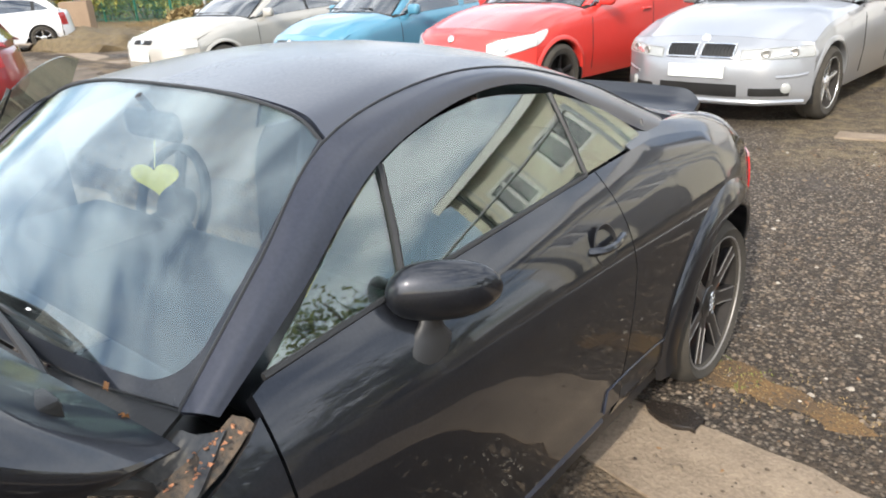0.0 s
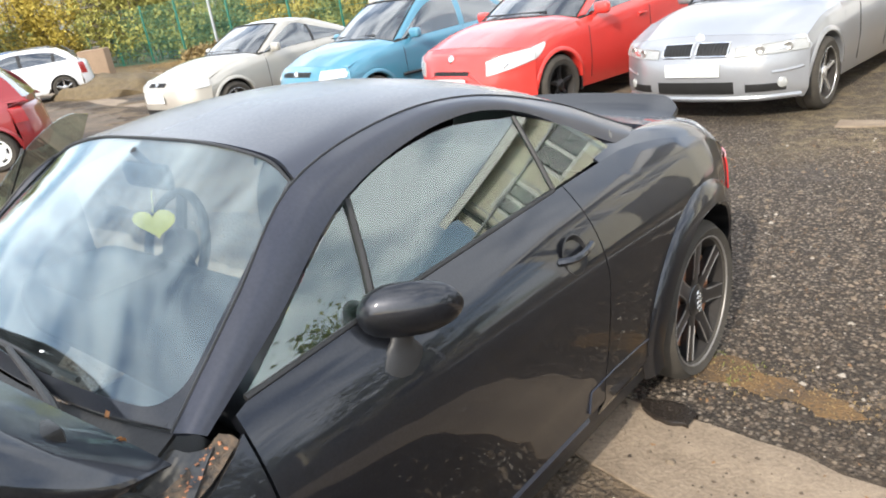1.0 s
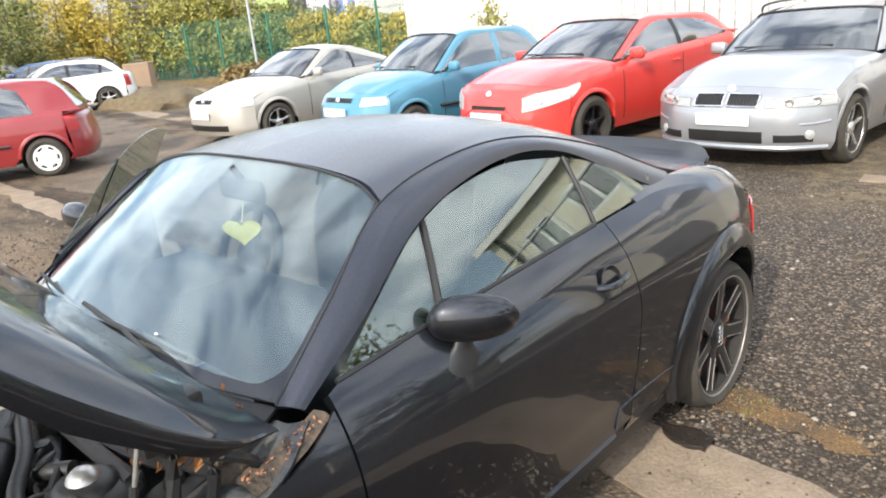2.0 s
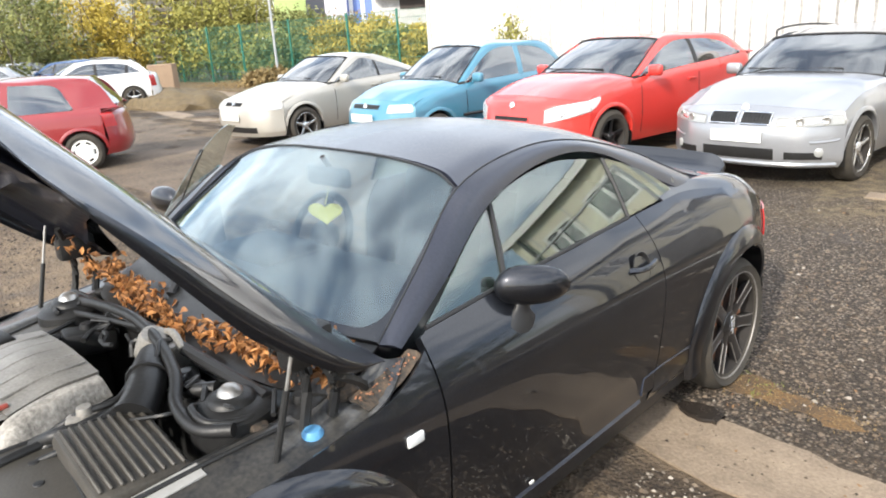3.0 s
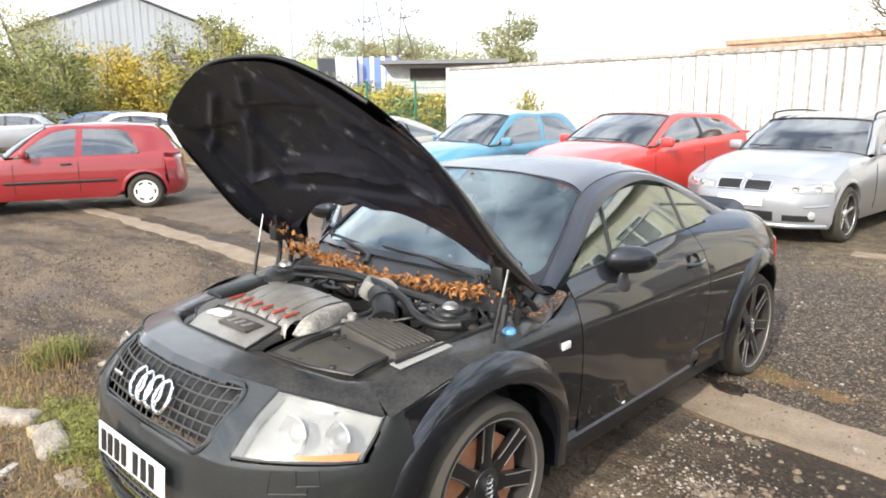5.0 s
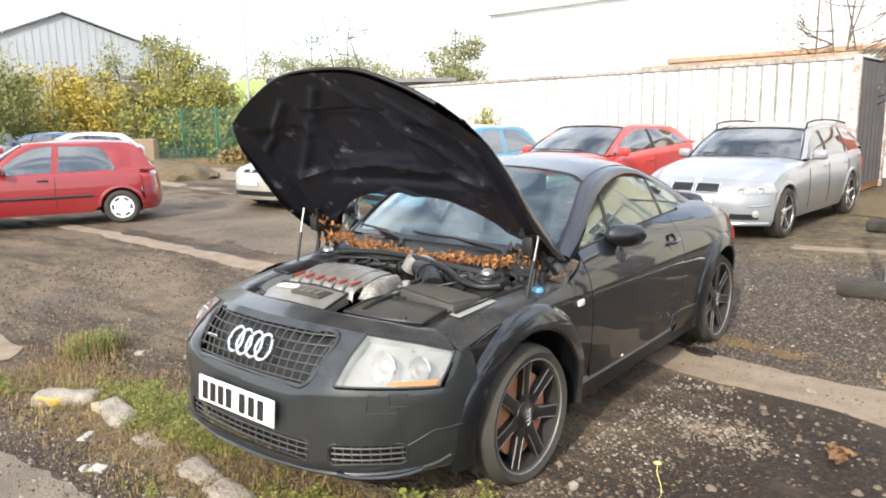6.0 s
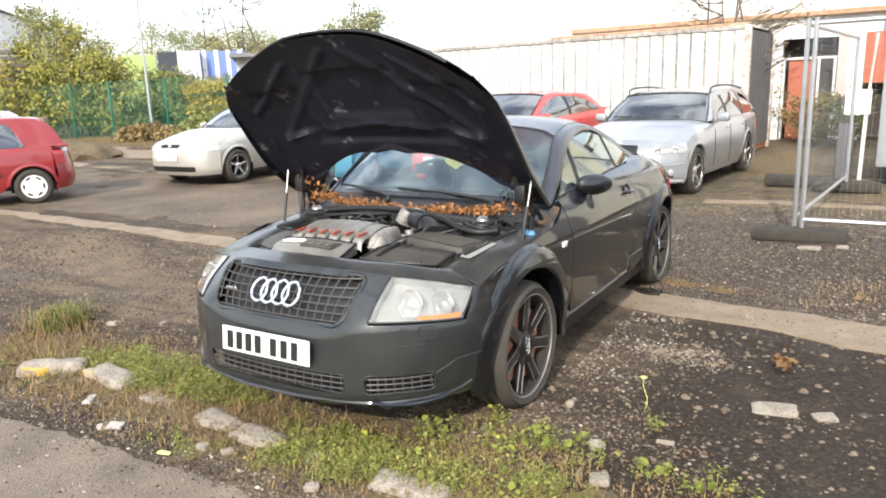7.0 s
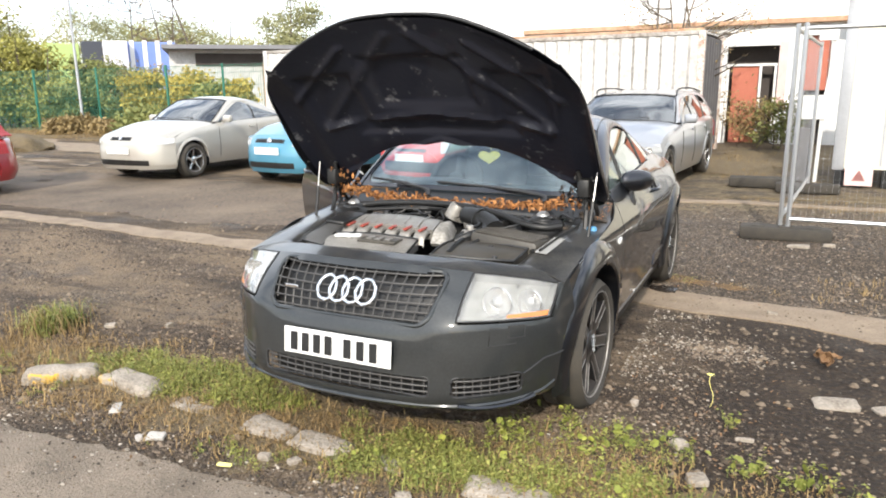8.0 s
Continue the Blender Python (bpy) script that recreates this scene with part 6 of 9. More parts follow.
CABRIO = dict(body="coupe", wb=2.52, fo=0.87, ro=0.94, hw=0.89, h=1.40, hood_z=0.80, cowl=(0.42, 0.99), wtop=(1.12, 1.355), rend=(1.95, 1.35), rbase=(2.72, 1.02), belt=0.93, beltr=0.99, win_end=2.45,
              r=0.31, rim=0.205, pillars=((1.72, 0.05),), grilles=((0.12, 0.75, 3.85, 4.35),), lamps=(2.2, 3.9, 3.4, 4.4), taper=(0.0, 0.3, -0.1, 0.3), low=(0.0, 2.1, 0.75, 1.45), plate_v=2.5, lens=M_WHITELENS, badge=4.1)
HATCH5 = dict(body="hatch", wb=2.45, fo=0.72, ro=0.66, hw=0.82, h=1.40, hood_z=0.74, cowl=(0.35, 0.92), wtop=(1.0, 1.36), rend=(2.66, 1.35), rbase=(2.96, 0.94), belt=0.87, beltr=0.90, win_end=2.40,
              r=0.28, rim=0.18, pillars=((1.50, 0.10),), cap=True, trim_band=True, spokes=6, lamps=(1.9, 3.6, 3.5, 4.6), low=(0.0, 1.9, 0.8, 1.5), rim_mat=M_WHITE)
HATCHW = dict(body="hatch", wb=2.58, fo=0.86, ro=0.84, hw=0.88, h=1.45, hood_z=0.80, cowl=(0.35, 1.0), wtop=(1.1, 1.41), rend=(2.7, 1.39), rbase=(3.1, 1.02), belt=0.95, beltr=1.04, win_end=2.85,
              r=0.315, rim=0.215, pillars=((1.65, 0.09), (2.5, 0.09)), detail=False)

parked_car(at(-0.72, 7.2, -5), "silver estate car with roof rails on gravel", P_SILVER, **ESTATE)
parked_car(at(-3.32, 7.0, -8), "bright red three-door hatchback on gravel", P_RED, **COUPE3)
parked_car(at(-5.8, 6.6, -6), "light blue supermini with a pale plate", P_TEAL, **SUPERMINI)
parked_car(at(-8.70, 6.25, 0), "pale gold coupe parked beside the blue supermini", P_BEIGE, **CABRIO)
parked_car(at(-10.92, 1.33, -27), "faded red five-door hatchback with white hub caps", P_DARKRED, **HATCH5)
parked_car(at(-21.2, 6.3, -22), "white five-door hatchback with alloy wheels", P_WHITE, **HATCHW)
parked_car(at(-30.0, 9.0, -60), "dark blue estate car at the yard's edge", P_BLUE, **dict(ESTATE, detail=False, rails=False))
parked_car(at(-34.0, 11.6, -50), "silver hatchback at the yard's edge", P_SILVER, **HATCHW)
parked_car(at(-36.0, 8.6, -40), "grey hatchback at the yard's edge", P_GREY, **HATCHW)
parked_car(at(-28.5, 5.0, -30), "silver-grey hatchback at the yard's edge", P_SILVER, **HATCHW)


# ---- ground ----
def ground_material():
    m = bpy.data.materials.new("muddy_gravel_ground")
    m.use_nodes = True
    n, l = m.node_tree.nodes, m.node_tree.links
    p = n["Principled BSDF"]
    tc = n.new("ShaderNodeTexCoord")

    def noisy(scale, detail=5, stretch=(1, 1, 1), rough=0.55):
        mp = n.new("ShaderNodeMapping")
        mp.inputs["Scale"].default_value = stretch
        l.new(tc.outputs["Object"], mp.inputs["Vector"])
        t = n.new("ShaderNodeTexNoise")
        t.inputs["Scale"].default_value, t.inputs["Detail"].default_value, t.inputs["Roughness"].default_value = scale, detail, rough
        l.new(mp.outputs[0], t.inputs["Vector"])
        return t.outputs["Fac"]

    def span(v, lo, hi, a=0.0, b=1.0):
        r = n.new("ShaderNodeMapRange")
        r.interpolation_type = "SMOOTHSTEP"
        for k, x in zip(("From Min", "From Max", "To Min", "To Max"), (lo, hi, a, b)):
            r.inputs[k].default_value = x
        l.new(v, r.inputs["Value"])
        return r.outputs["Result"]

    def blend(f, a, b):
        x = n.new("ShaderNodeMix")
        x.data_type = "RGBA"
        l.new(f, x.inputs["Factor"])
        for key, c in (("A", a), ("B", b)):
            if isinstance(c, tuple):
                x.inputs[key].default_value = (*c, 1)
            else:
                l.new(c, x.inputs[key])
        return x.outputs["Result"]

    def calc(op, a, b):
        x = n.new("ShaderNodeMath")
        x.operation = op
        for i, v in enumerate((a, b)):
            if isinstance(v, (int, float)):
                x.inputs[i].default_value = v
            else:
                l.new(v, x.inputs[i])
        return x.outputs[0]

    mud = blend(span(noisy(1.1, 7, (0.45, 1.5, 1), 0.62), 0.40, 0.60), (0.042, 0.028, 0.017), (0.185, 0.133, 0.083))
    mud = blend(span(noisy(0.4, 6, (0.5, 1.3, 1), 0.6), 0.50, 0.66), mud, (0.225, 0.162, 0.102))
    streak = calc("MULTIPLY", span(noisy(2.3, 7, (0.28, 1.6, 1), 0.68), 0.53, 0.64), 0.75)
    mud = blend(streak, mud, (0.035, 0.025, 0.017))
    vo = n.new("ShaderNodeTexVoronoi")
    vo.inputs["Scale"].default_value = 52
    l.new(tc.outputs["Object"], vo.inputs["Vector"])
    sep = n.new("ShaderNodeSeparateColor")
    l.new(vo.outputs["Color"], sep.inputs[0])
    stone = blend(span(sep.outputs[0], 0.2, 1.0), (0.055, 0.043, 0.032), (0.31, 0.25, 0.188))
    stone = blend(span(vo.outputs["Distance"], 0.3, 0.6), stone, (0.04, 0.03, 0.022))
    xyz = n.new("ShaderNodeSeparateXYZ")
    l.new(tc.outputs["Object"], xyz.inputs[0])
    side = calc("MULTIPLY", span(xyz.outputs["X"], -2.0, 0.3), span(xyz.outputs["Y"], 1.2, 2.4))
    patch = noisy(0.8, 5)
    gravel = span(calc("ADD", calc("MULTIPLY", side, 0.34), patch), 0.52, 0.72)
    col = blend(gravel, mud, stone)
    col = blend(span(noisy(60, 4), 0.5, 0.8), col, blend(gravel, (0.17, 0.125, 0.084), (0.19, 0.155, 0.12)))
    col = blend(calc("MULTIPLY", span(noisy(9, 6, rough=0.65), 0.5, 0.72), 0.6), col, (0.05, 0.036, 0.025))
    col = blend(calc("MULTIPLY", span(noisy(5, 6, rough=0.7), 0.55, 0.75), 0.45), col, (0.29, 0.21, 0.135))
    damp = span(noisy(0.55, 4, (1, 1, 1)), 0.56, 0.66)
    damp = calc("MULTIPLY", damp, 0.55)
    col = blend(damp, col, (0.035, 0.026, 0.020))
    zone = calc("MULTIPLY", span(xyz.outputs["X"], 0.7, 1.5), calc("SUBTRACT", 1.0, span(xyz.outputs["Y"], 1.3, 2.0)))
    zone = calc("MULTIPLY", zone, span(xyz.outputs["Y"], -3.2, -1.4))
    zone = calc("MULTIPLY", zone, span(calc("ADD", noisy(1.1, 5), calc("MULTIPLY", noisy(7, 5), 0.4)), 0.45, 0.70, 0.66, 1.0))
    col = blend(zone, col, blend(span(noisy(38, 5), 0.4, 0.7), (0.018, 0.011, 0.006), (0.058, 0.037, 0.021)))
    far_side = calc("MULTIPLY", calc("MULTIPLY", span(xyz.outputs["X"], 0.9, 1.8), span(xyz.outputs["Y"], 1.9, 2.3)), calc("SUBTRACT", 1.0, span(xyz.outputs["Y"], 3.6, 5.4)))
    col = blend(calc("MULTIPLY", far_side, span(noisy(1.3, 6, rough=0.65), 0.34, 0.62, 0.25, 0.9)), col, blend(span(noisy(30, 5), 0.4, 0.7), (0.026, 0.018, 0.011), (0.10, 0.070, 0.044)))
    dry = calc("MULTIPLY", calc("MULTIPLY", span(xyz.outputs["X"], -0.8, 0.6), span(xyz.outputs["Y"], 4.9, 6.4)), span(noisy(1.4, 6, rough=0.65), 0.36, 0.6, 0.1, 0.85))
    col = blend(dry, col, blend(span(noisy(7, 6, rough=0.65), 0.4, 0.65), (0.12, 0.088, 0.05), (0.28, 0.215, 0.12)))
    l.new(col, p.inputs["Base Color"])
    l.new(calc("SUBTRACT", 0.95, calc("MULTIPLY", damp, 0.5)), p.inputs["Roughness"])
    bp = n.new("ShaderNodeBump")
    bp.inputs["Distance"].default_value = 0.028
    l.new(calc("ADD", calc("ADD", noisy(55, 5), calc("MULTIPLY", noisy(13, 5), 2.2)), calc("MULTIPLY", vo.outputs["Distance"], -0.5)), bp.inputs["Height"])
    l.new(bp.outputs["Normal"], p.inputs["Normal"])
    return m


M_GROUND = ground_material()


def lay(x, y):
    """The yard's gentle unevenness."""
    fade = max(0.0, 1 - max(0, abs(x + 2) - 10) / 5) * max(0.0, 1 - max(0, abs(y - 3) - 7) / 4)
    if fade <= 0:
        return 0.0
    return fade * (0.022 * noise.noise((x * 0.7, y * 0.7, 3.1)) + 0.010 * noise.noise((x * 2.6, y * 2.6, 1.7)) + 0.004 * noise.noise((x * 9, y * 9, 5.0)))


def axis(lo, hi, step, far):
    a = [lo + step * i for i in range(int((hi - lo) / step) + 1)]
    d, out = step, []
    while a[-1] < far:
        d *= 1.5
        a.append(a[-1] + d)
    while a[0] > -far:
        out.append(0)
        a.insert(0, a[0] - step * 1.5 ** len(out))
    return a


gx, gy = axis(-8.0, 5.0, 0.08, 500), axis(-3.5, 6.0, 0.08, 500)
vt = [(x, y, lay(x, y)) for y in gy for x in gx]
w = len(gx)
fc = [(j * w + i, j * w + i + 1, (j + 1) * w + i + 1, (j + 1) * w + i) for j in range(len(gy) - 1) for i in range(w - 1)]
me = bpy.data.meshes.new("ground")
me.from_pydata(vt, [], fc)
me.polygons.foreach_set("use_smooth", [True] * len(fc))
me.materials.append(M_GROUND)
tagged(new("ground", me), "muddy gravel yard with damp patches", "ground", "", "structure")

M_CONC = mat("weathered_concrete", (0.15, 0.110, 0.076), 0.9, 0, 0.3, 5, 70, 0.006, second=(0.34, 0.265, 0.188), spread=0.4)
M_ASPH = mat("grey_worn_asphalt", (0.10, 0.079, 0.058), 0.92, 0, 0.3, 3.0, 110, 0.012, second=(0.32, 0.258, 0.195), spread=0.34)
M_OLDASPH = mat("dark_old_asphalt", (0.046, 0.033, 0.023), 0.9, 0, 0.3, 0.9, 22, 0.014, second=(0.20, 0.150, 0.104), spread=0.30)
M_KERB = mat("weathered_kerb_stone", (0.15, 0.125, 0.095), 0.9, 0, 0.3, 11, 75, 0.008, second=(0.46, 0.40, 0.33), spread=0.4)
M_YELLOW = mat("worn_yellow_paint", (0.36, 0.30, 0.22), 0.9, 0, 0.3, 14, 60, 0.005, second=(0.62, 0.38, 0.06), spread=0.16, shift=0.0)
M_MOSS = mat("dry_mossy_grass", (0.075, 0.052, 0.030), 0.95, 0, 0.4, 7, 60, 0.02, second=(0.20, 0.150, 0.078), spread=0.4)


def slab(name, line, material, label, category, rng, step=0.12, lift=0.006, rough=0.05, thick=0.05, kind="structure"):
    """A flat strip laid along line, a list of (x, y, half width), with ragged edges that dip into the soil."""
    pts = []
    for (x0, y0, w0), (x1, y1, w1) in zip(line, line[1:]):
        n = max(2, int(math.hypot(x1 - x0, y1 - y0) / step))
        pts += [(x0 + (x1 - x0) * i / n, y0 + (y1 - y0) * i / n, w0 + (w1 - w0) * i / n) for i in range(n)]
    pts.append(line[-1])
    FR = (0, 0.015, 0.05, *(0.1 + 0.04 * i for i in range(21)), 0.95, 0.985, 1)
    g = []
    for i, (x, y, hw) in enumerate(pts):
        a, b = pts[max(0, i - 1)], pts[min(len(pts) - 1, i + 1)]
        d = Vector((b[0] - a[0], b[1] - a[1], 0)).normalized()
        s = Vector((-d.y, d.x, 0))
        e0 = hw + 0.3 * rng.uniform(-rough, rough) + rough * 2.2 * noise.noise((i * 0.23, 7.0, hw)) + rough * noise.noise((i * 0.61, 4.0, hw))
        e1 = hw + 0.3 * rng.uniform(-rough, rough) + rough * 2.2 * noise.noise((i * 0.23, 2.0, hw)) + rough * noise.noise((i * 0.61, 9.0, hw))
        row = []
        for j, f in enumerate(FR):
            q = Vector((x, y, 0)) + s * (-e0 + (e0 + e1) * f)
            edge = min(f, 1 - f) * 2
            row.append(np.array((q.x, q.y, lay(q.x, q.y) + lift * min(1, edge * 30) - 0.004 + (-thick if j in (0, len(FR) - 1) else 0))))
        g.append(row)
    bm = bmesh.new()
    net(bm, g)
    bmesh.ops.recalc_face_normals(bm, faces=bm.faces)
    if sum(f.normal.z for f in bm.faces) < 0:
        bmesh.ops.reverse_faces(bm, faces=bm.faces)
    return tagged(part(name, bm, material), label, category, "", kind)


rng = random.Random(11)
slab("concrete_strip", [(9, 1.35, .3), (5, 1.55, .3), (2.2, 1.72, .27), (0.9, 1.9, .22), (0.0, 2.0, .2), (-3.0, 2.15, .17), (-6, 2.3, .15), (-9, 2.45, .13), (-12.5, 2.5, .1)], M_CONC, "worn pale concrete strip crossing the yard", "concrete strip", rng, lift=0.014, rough=0.035)
slab("concrete_strip", [(-9.5, 6.9, .2), (-12, 7.25, .25), (-16, 7.9, .25), (-21, 8.9, .25), (-30, 10.5, .3)], M_CONC, "pale concrete strip at the yard's far side", "concrete strip", rng, 0.3)
slab("concrete_strip", [(0.4, 6.55, .12), (2.0, 6.6, .12), (5.0, 6.5, .14), (9, 6.4, .14)], M_CONC, "narrow concrete edging by the fence", "concrete strip", rng, 0.15, 0.02)
slab("concrete_slab", [(-2.98, -0.98, .18), (-3.2, -0.93, .30), (-4.8, -0.83, .40), (-7, -0.7, .48)], M_CONC, "pale broken concrete slab in the mud", "slab", rng, 0.12, 0.014, 0.025)
slab("asphalt", [(16, -3.6, 1.2), (6, -2.9, 1.0), (1.2, -2.55, 1.1), (-0.2, -2.3, 1.05), (-1.7, -2.5, 1.15), (-3.2, -2.7, 1.3), (-9, -3.2, 1.6)], M_ASPH, "grey worn asphalt beside the kerb", "asphalt", rng, 0.06, 0.008, 0.035, 0.03)
slab("asphalt_patch", [(-3.1, 4.0, 0.9), (-4.2, 4.2, 1.35), (-6.5, 4.4, 1.55), (-10, 4.6, 1.5), (-14, 5.2, 1.5), (-19, 6.0, 1.4)], M_OLDASPH, "dark patch of old asphalt in the yard", "asphalt", rng, 0.12, 0.010, 0.10, 0.03)
slab("dirt_track", [(-13, 9.5, 0.5), (-17, 10.6, 0.8), (-22, 12.0, 0.9), (-30, 14, 1.2)], M_CONC, "pale dusty track towards the fence", "track", rng, 0.3, 0.012, 0.2)
slab("grass_verge", [(-13, 13.2, 1.4), (-18, 13.8, 1.4), (-26, 15.0, 1.8), (-40, 18, 2.4)], M_MOSS, "rough dry grass below the fence", "grass", rng, 0.3, 0.05, 0.3)
slab("grass_verge", [(0.9, 7.2, 0.12), (2.2, 7.35, 0.2), (6, 7.3, 0.25)], M_MOSS, "mossy strip by the cabin", "grass", rng, 0.15, 0.015, 0.1)
slab("grass_verge", [(0.7, 9.6, 0.8), (1.2, 12, 1.0), (1.6, 14.5, 1.3)], M_MOSS, "mossy ground before the brick-red doors", "grass", rng, 0.2, 0.015, 0.2)

M_ORANGEMOSS = mat("orange_brown_moss", (0.07, 0.048, 0.03), 0.95, 0, 0.4, 7, 80, 0.012, second=(0.22, 0.125, 0.045), spread=0.3, shift=0.05)
slab("moss_patch", [(0.72, 2.40, .06), (0.95, 2.45, .10), (1.2, 2.42, .07), (1.45, 2.36, .02)], M_ORANGEMOSS, "orange-brown moss beside the rear wheel", "moss", rng, 0.03, 0.008, 0.03, 0.02)
M_OIL = mat("dark_oily_puddle", (0.012, 0.010, 0.009), 0.25, 0, 0.3, 6, 60, 0.001, second=(0.04, 0.032, 0.026))
slab("oil_stain", [(0.77, 2.09, .02), (0.83, 2.08, .055), (0.90, 2.07, .06), (0.97, 2.065, .03)], M_OIL, "dark wet oily stain on the concrete", "stain", rng, 0.02, 0.030, 0.012, 0.03)
slab("grass_verge", [(-2.5, -0.72, .10), (-1.9, -0.74, .22), (-1.0, -0.78, .28), (0.2, -0.86, .30), (1.2, -0.92, .30), (2.0, -1.0, .2)], M_MOSS, "rough grassy strip along the broken kerb", "grass", rng, 0.06, 0.008, 0.10, 0.03)
# kerb stones, broken further along: x, y, turn, length, height above ground, yellow paint
KERB = [(-1.84, -0.88, 40, .38, .050, (-.07, .16)), (-1.38, -0.80, -10, .44, .046, (-.15, .10)), (-0.90, -0.86, -5, .34, -.004, None), (-0.42, -0.885, -4, .28, .012, None), (-0.10, -0.93, -8, .34, .020, None),
        (0.24, -0.945, 3, .22, .008, None), (0.76, -0.97, 4, .34, .030, None), (1.16, -0.97, 6, .30, -.004, None), (1.55, -1.0, -3, .34, .004, None)]
kerb = thing("kerb", "broken kerb of weathered stones with worn yellow paint", "kerb", None, "", "structure")


def rough_block(bm, c, size, q, seed, amount, cuts=3):
    """A worn block: a cut-up box with rounded ends, chipped by noise."""
    r = bmesh.ops.create_cube(bm, size=1.0)
    vs = r["verts"]
    es = list({e for v in vs for e in v.link_edges})
    bmesh.ops.bevel(bm, geom=es, offset=0.16, segments=2, affect="EDGES", profile=0.5)
    bmesh.ops.subdivide_edges(bm, edges=list(bm.edges), cuts=cuts, use_grid_fill=True)
    for v in bm.verts:
        p = Vector((v.co.x * size[0], v.co.y * size[1], v.co.z * size[2]))
        k = q @ (Vector(c) + p)
        n1, n2 = noise.noise_vector(k * 9 + Vector((seed, 0, 0))), noise.noise_vector(k * 34 + Vector((0, seed, 0)))
        v.co = k + Vector(n1) * amount + Vector(n2) * amount * 0.45


for k, (x, y, a, L, hgt, yellow) in enumerate(KERB):
    bm = bmesh.new()
    q = pose(x, y, hgt - 0.09, rng.uniform(-4, 4), rng.uniform(-3, 3), a)
    rough_block(bm, (0, 0, 0), (L, 0.15, 0.18), q, k * 3.7, 0.014, 5)
    part("kerb_stone", finish(bm), M_KERB, kerb)
    if yellow:
        bm = bmesh.new()
        rough_block(bm, (yellow[0], -0.047, 0.052), (yellow[1], 0.056, 0.060), q, k * 3.7, 0.015, 4)
        part("paint_patch", finish(bm), M_YELLOW, kerb, "worn yellow paint")

# loose flat stones and scraps
M_SCRAP = mat("pale_packaging_scrap", (0.46, 0.43, 0.39), 0.6, 0, 0.15, 20, 90)
for x, y, sx_, sy_, a, lab in ((1.92, 0.40, .20, .11, 12, "flat pale broken paving stone"), (2.13, 0.43, .10, .08, 22, "flat pale broken paving stone"), (1.55, -0.14, .07, .02, 6, "small pale strip of broken stone"),
                               (-1.24, -1.03, .13, .05, -48, "pale torn scrap of packaging by the kerb"), (-0.84, -1.16, .09, .07, 20, "pale crumpled scrap on the gravel"), (-0.90, -1.20, .06, .03, -30, "pale crumpled scrap on the gravel"), (-0.26, -1.12, .06, .045, 10, "pale flat stone on the gravel"), (-0.12, -1.10, .05, .04, 60, "pale flat stone on the gravel"), (0.42, -1.16, .06, .045, 30, "pale flat stone on the gravel"),
                               (1.62, 1.75, .06, .04, 0, "pale flat stone on the concrete"), (1.80, 4.01, .19, .09, -12, "pale lump of broken concrete"), (2.06, 4.10, .10, .05, 5, "pale lump of broken concrete"), (-2.3, -0.18, .07, .05, 30, "pale lump of broken concrete"), (-1.95, -0.02, .05, .035, 80, "pale lump of broken concrete"), (1.30, -0.32, .06, .05, 40, "grey lump of broken stone"), (1.40, -0.58, .08, .07, 25, "grey lump of broken stone"), (1.05, 0.02, .045, .035, 70, "grey lump of broken stone")):
    bm = bmesh.new()
    rough_block(bm, (0, 0, 0), (sx_, sy_, 0.018 if "scrap" in lab or "strip" in lab else 0.026 if "paving" in lab else 0.04), pose(x, y, 0.004 + lay(x, y), 3, -3, a), x * 7, 0.012 if "scrap" in lab else 0.009, 1)
    tagged(part("stone", finish(bm), M_SCRAP if "scrap" in lab else M_KERB), lab, "litter" if "scrap" in lab else "stone", "loose stones")
bm = bmesh.new()
box(bm, (0, 0, 0), (0.062, 0.022, 0.010), pose(-0.36, -1.25, 0.014, 6, 4, 20), 0.004, 1)
tagged(part("litter", finish(bm), M_HEART), "bright yellow scrap of litter on the asphalt", "litter")
bm = bmesh.new()
for k in range(6):
    q = Matrix.Translation((1.90 + rng.uniform(-.035, .035), 0.94 + rng.uniform(-.03, .03), 0.018 + 0.008 * k + lay(1.9, 0.94))) @ Euler((rng.uniform(-.7, .7), rng.uniform(-.7, .7), rng.uniform(0, 6.3))).to_matrix().to_4x4()
    lf = rng.uniform(.03, .055)
    rows = []
    for i in range(6):
        a = i / 5 * 2 - 1
        hw_ = 0.48 * lf * (1 - a * a) ** 0.6 * (1 + 0.25 * math.sin(9 * a))
        rows.append([q @ Vector((a * lf, b * hw_, 0.35 * lf * (b * b + 0.5 * a * a) + 0.006 * math.sin(7 * a + 3 * b))) for b in (-1, -.5, 0, .5, 1)])
    net(bm, [[np.array(p) for p in r_] for r_ in rows])
M_DEADLEAF = mat("brown_dead_leaf", (0.11, 0.06, 0.03), 0.8, 0, 0.4, 30, 120, second=(0.30, 0.17, 0.08), spread=0.5)
tagged(part("leaf_clump", finish(bm), M_DEADLEAF), "curled brown dead leaves on the mud", "leaves")


# ---- stuff: pebbles, grass, weeds ----
def scatter_mesh(name, verts, faces, material, label, category):
    me = bpy.data.meshes.new(name)
    me.from_pydata(verts, [], faces)
    me.materials.append(material)
    return tagged(new(name, me), label, category, "", "stuff")


M_PEBBLE = mat("grey_pebbles", (0.036, 0.026, 0.018), 0.85, 0, 0.3, 1.6, 80, island=1.25, second=(0.27, 0.205, 0.147), spread=0.62, shift=0.29)
M_PALE = mat("pale_chippings", (0.15, 0.125, 0.095), 0.8, 0, 0.3, 3, 80, island=1.2, second=(0.46, 0.41, 0.345), spread=0.6, shift=0.15)
rr = np.random.RandomState(5)
V, F = [], []


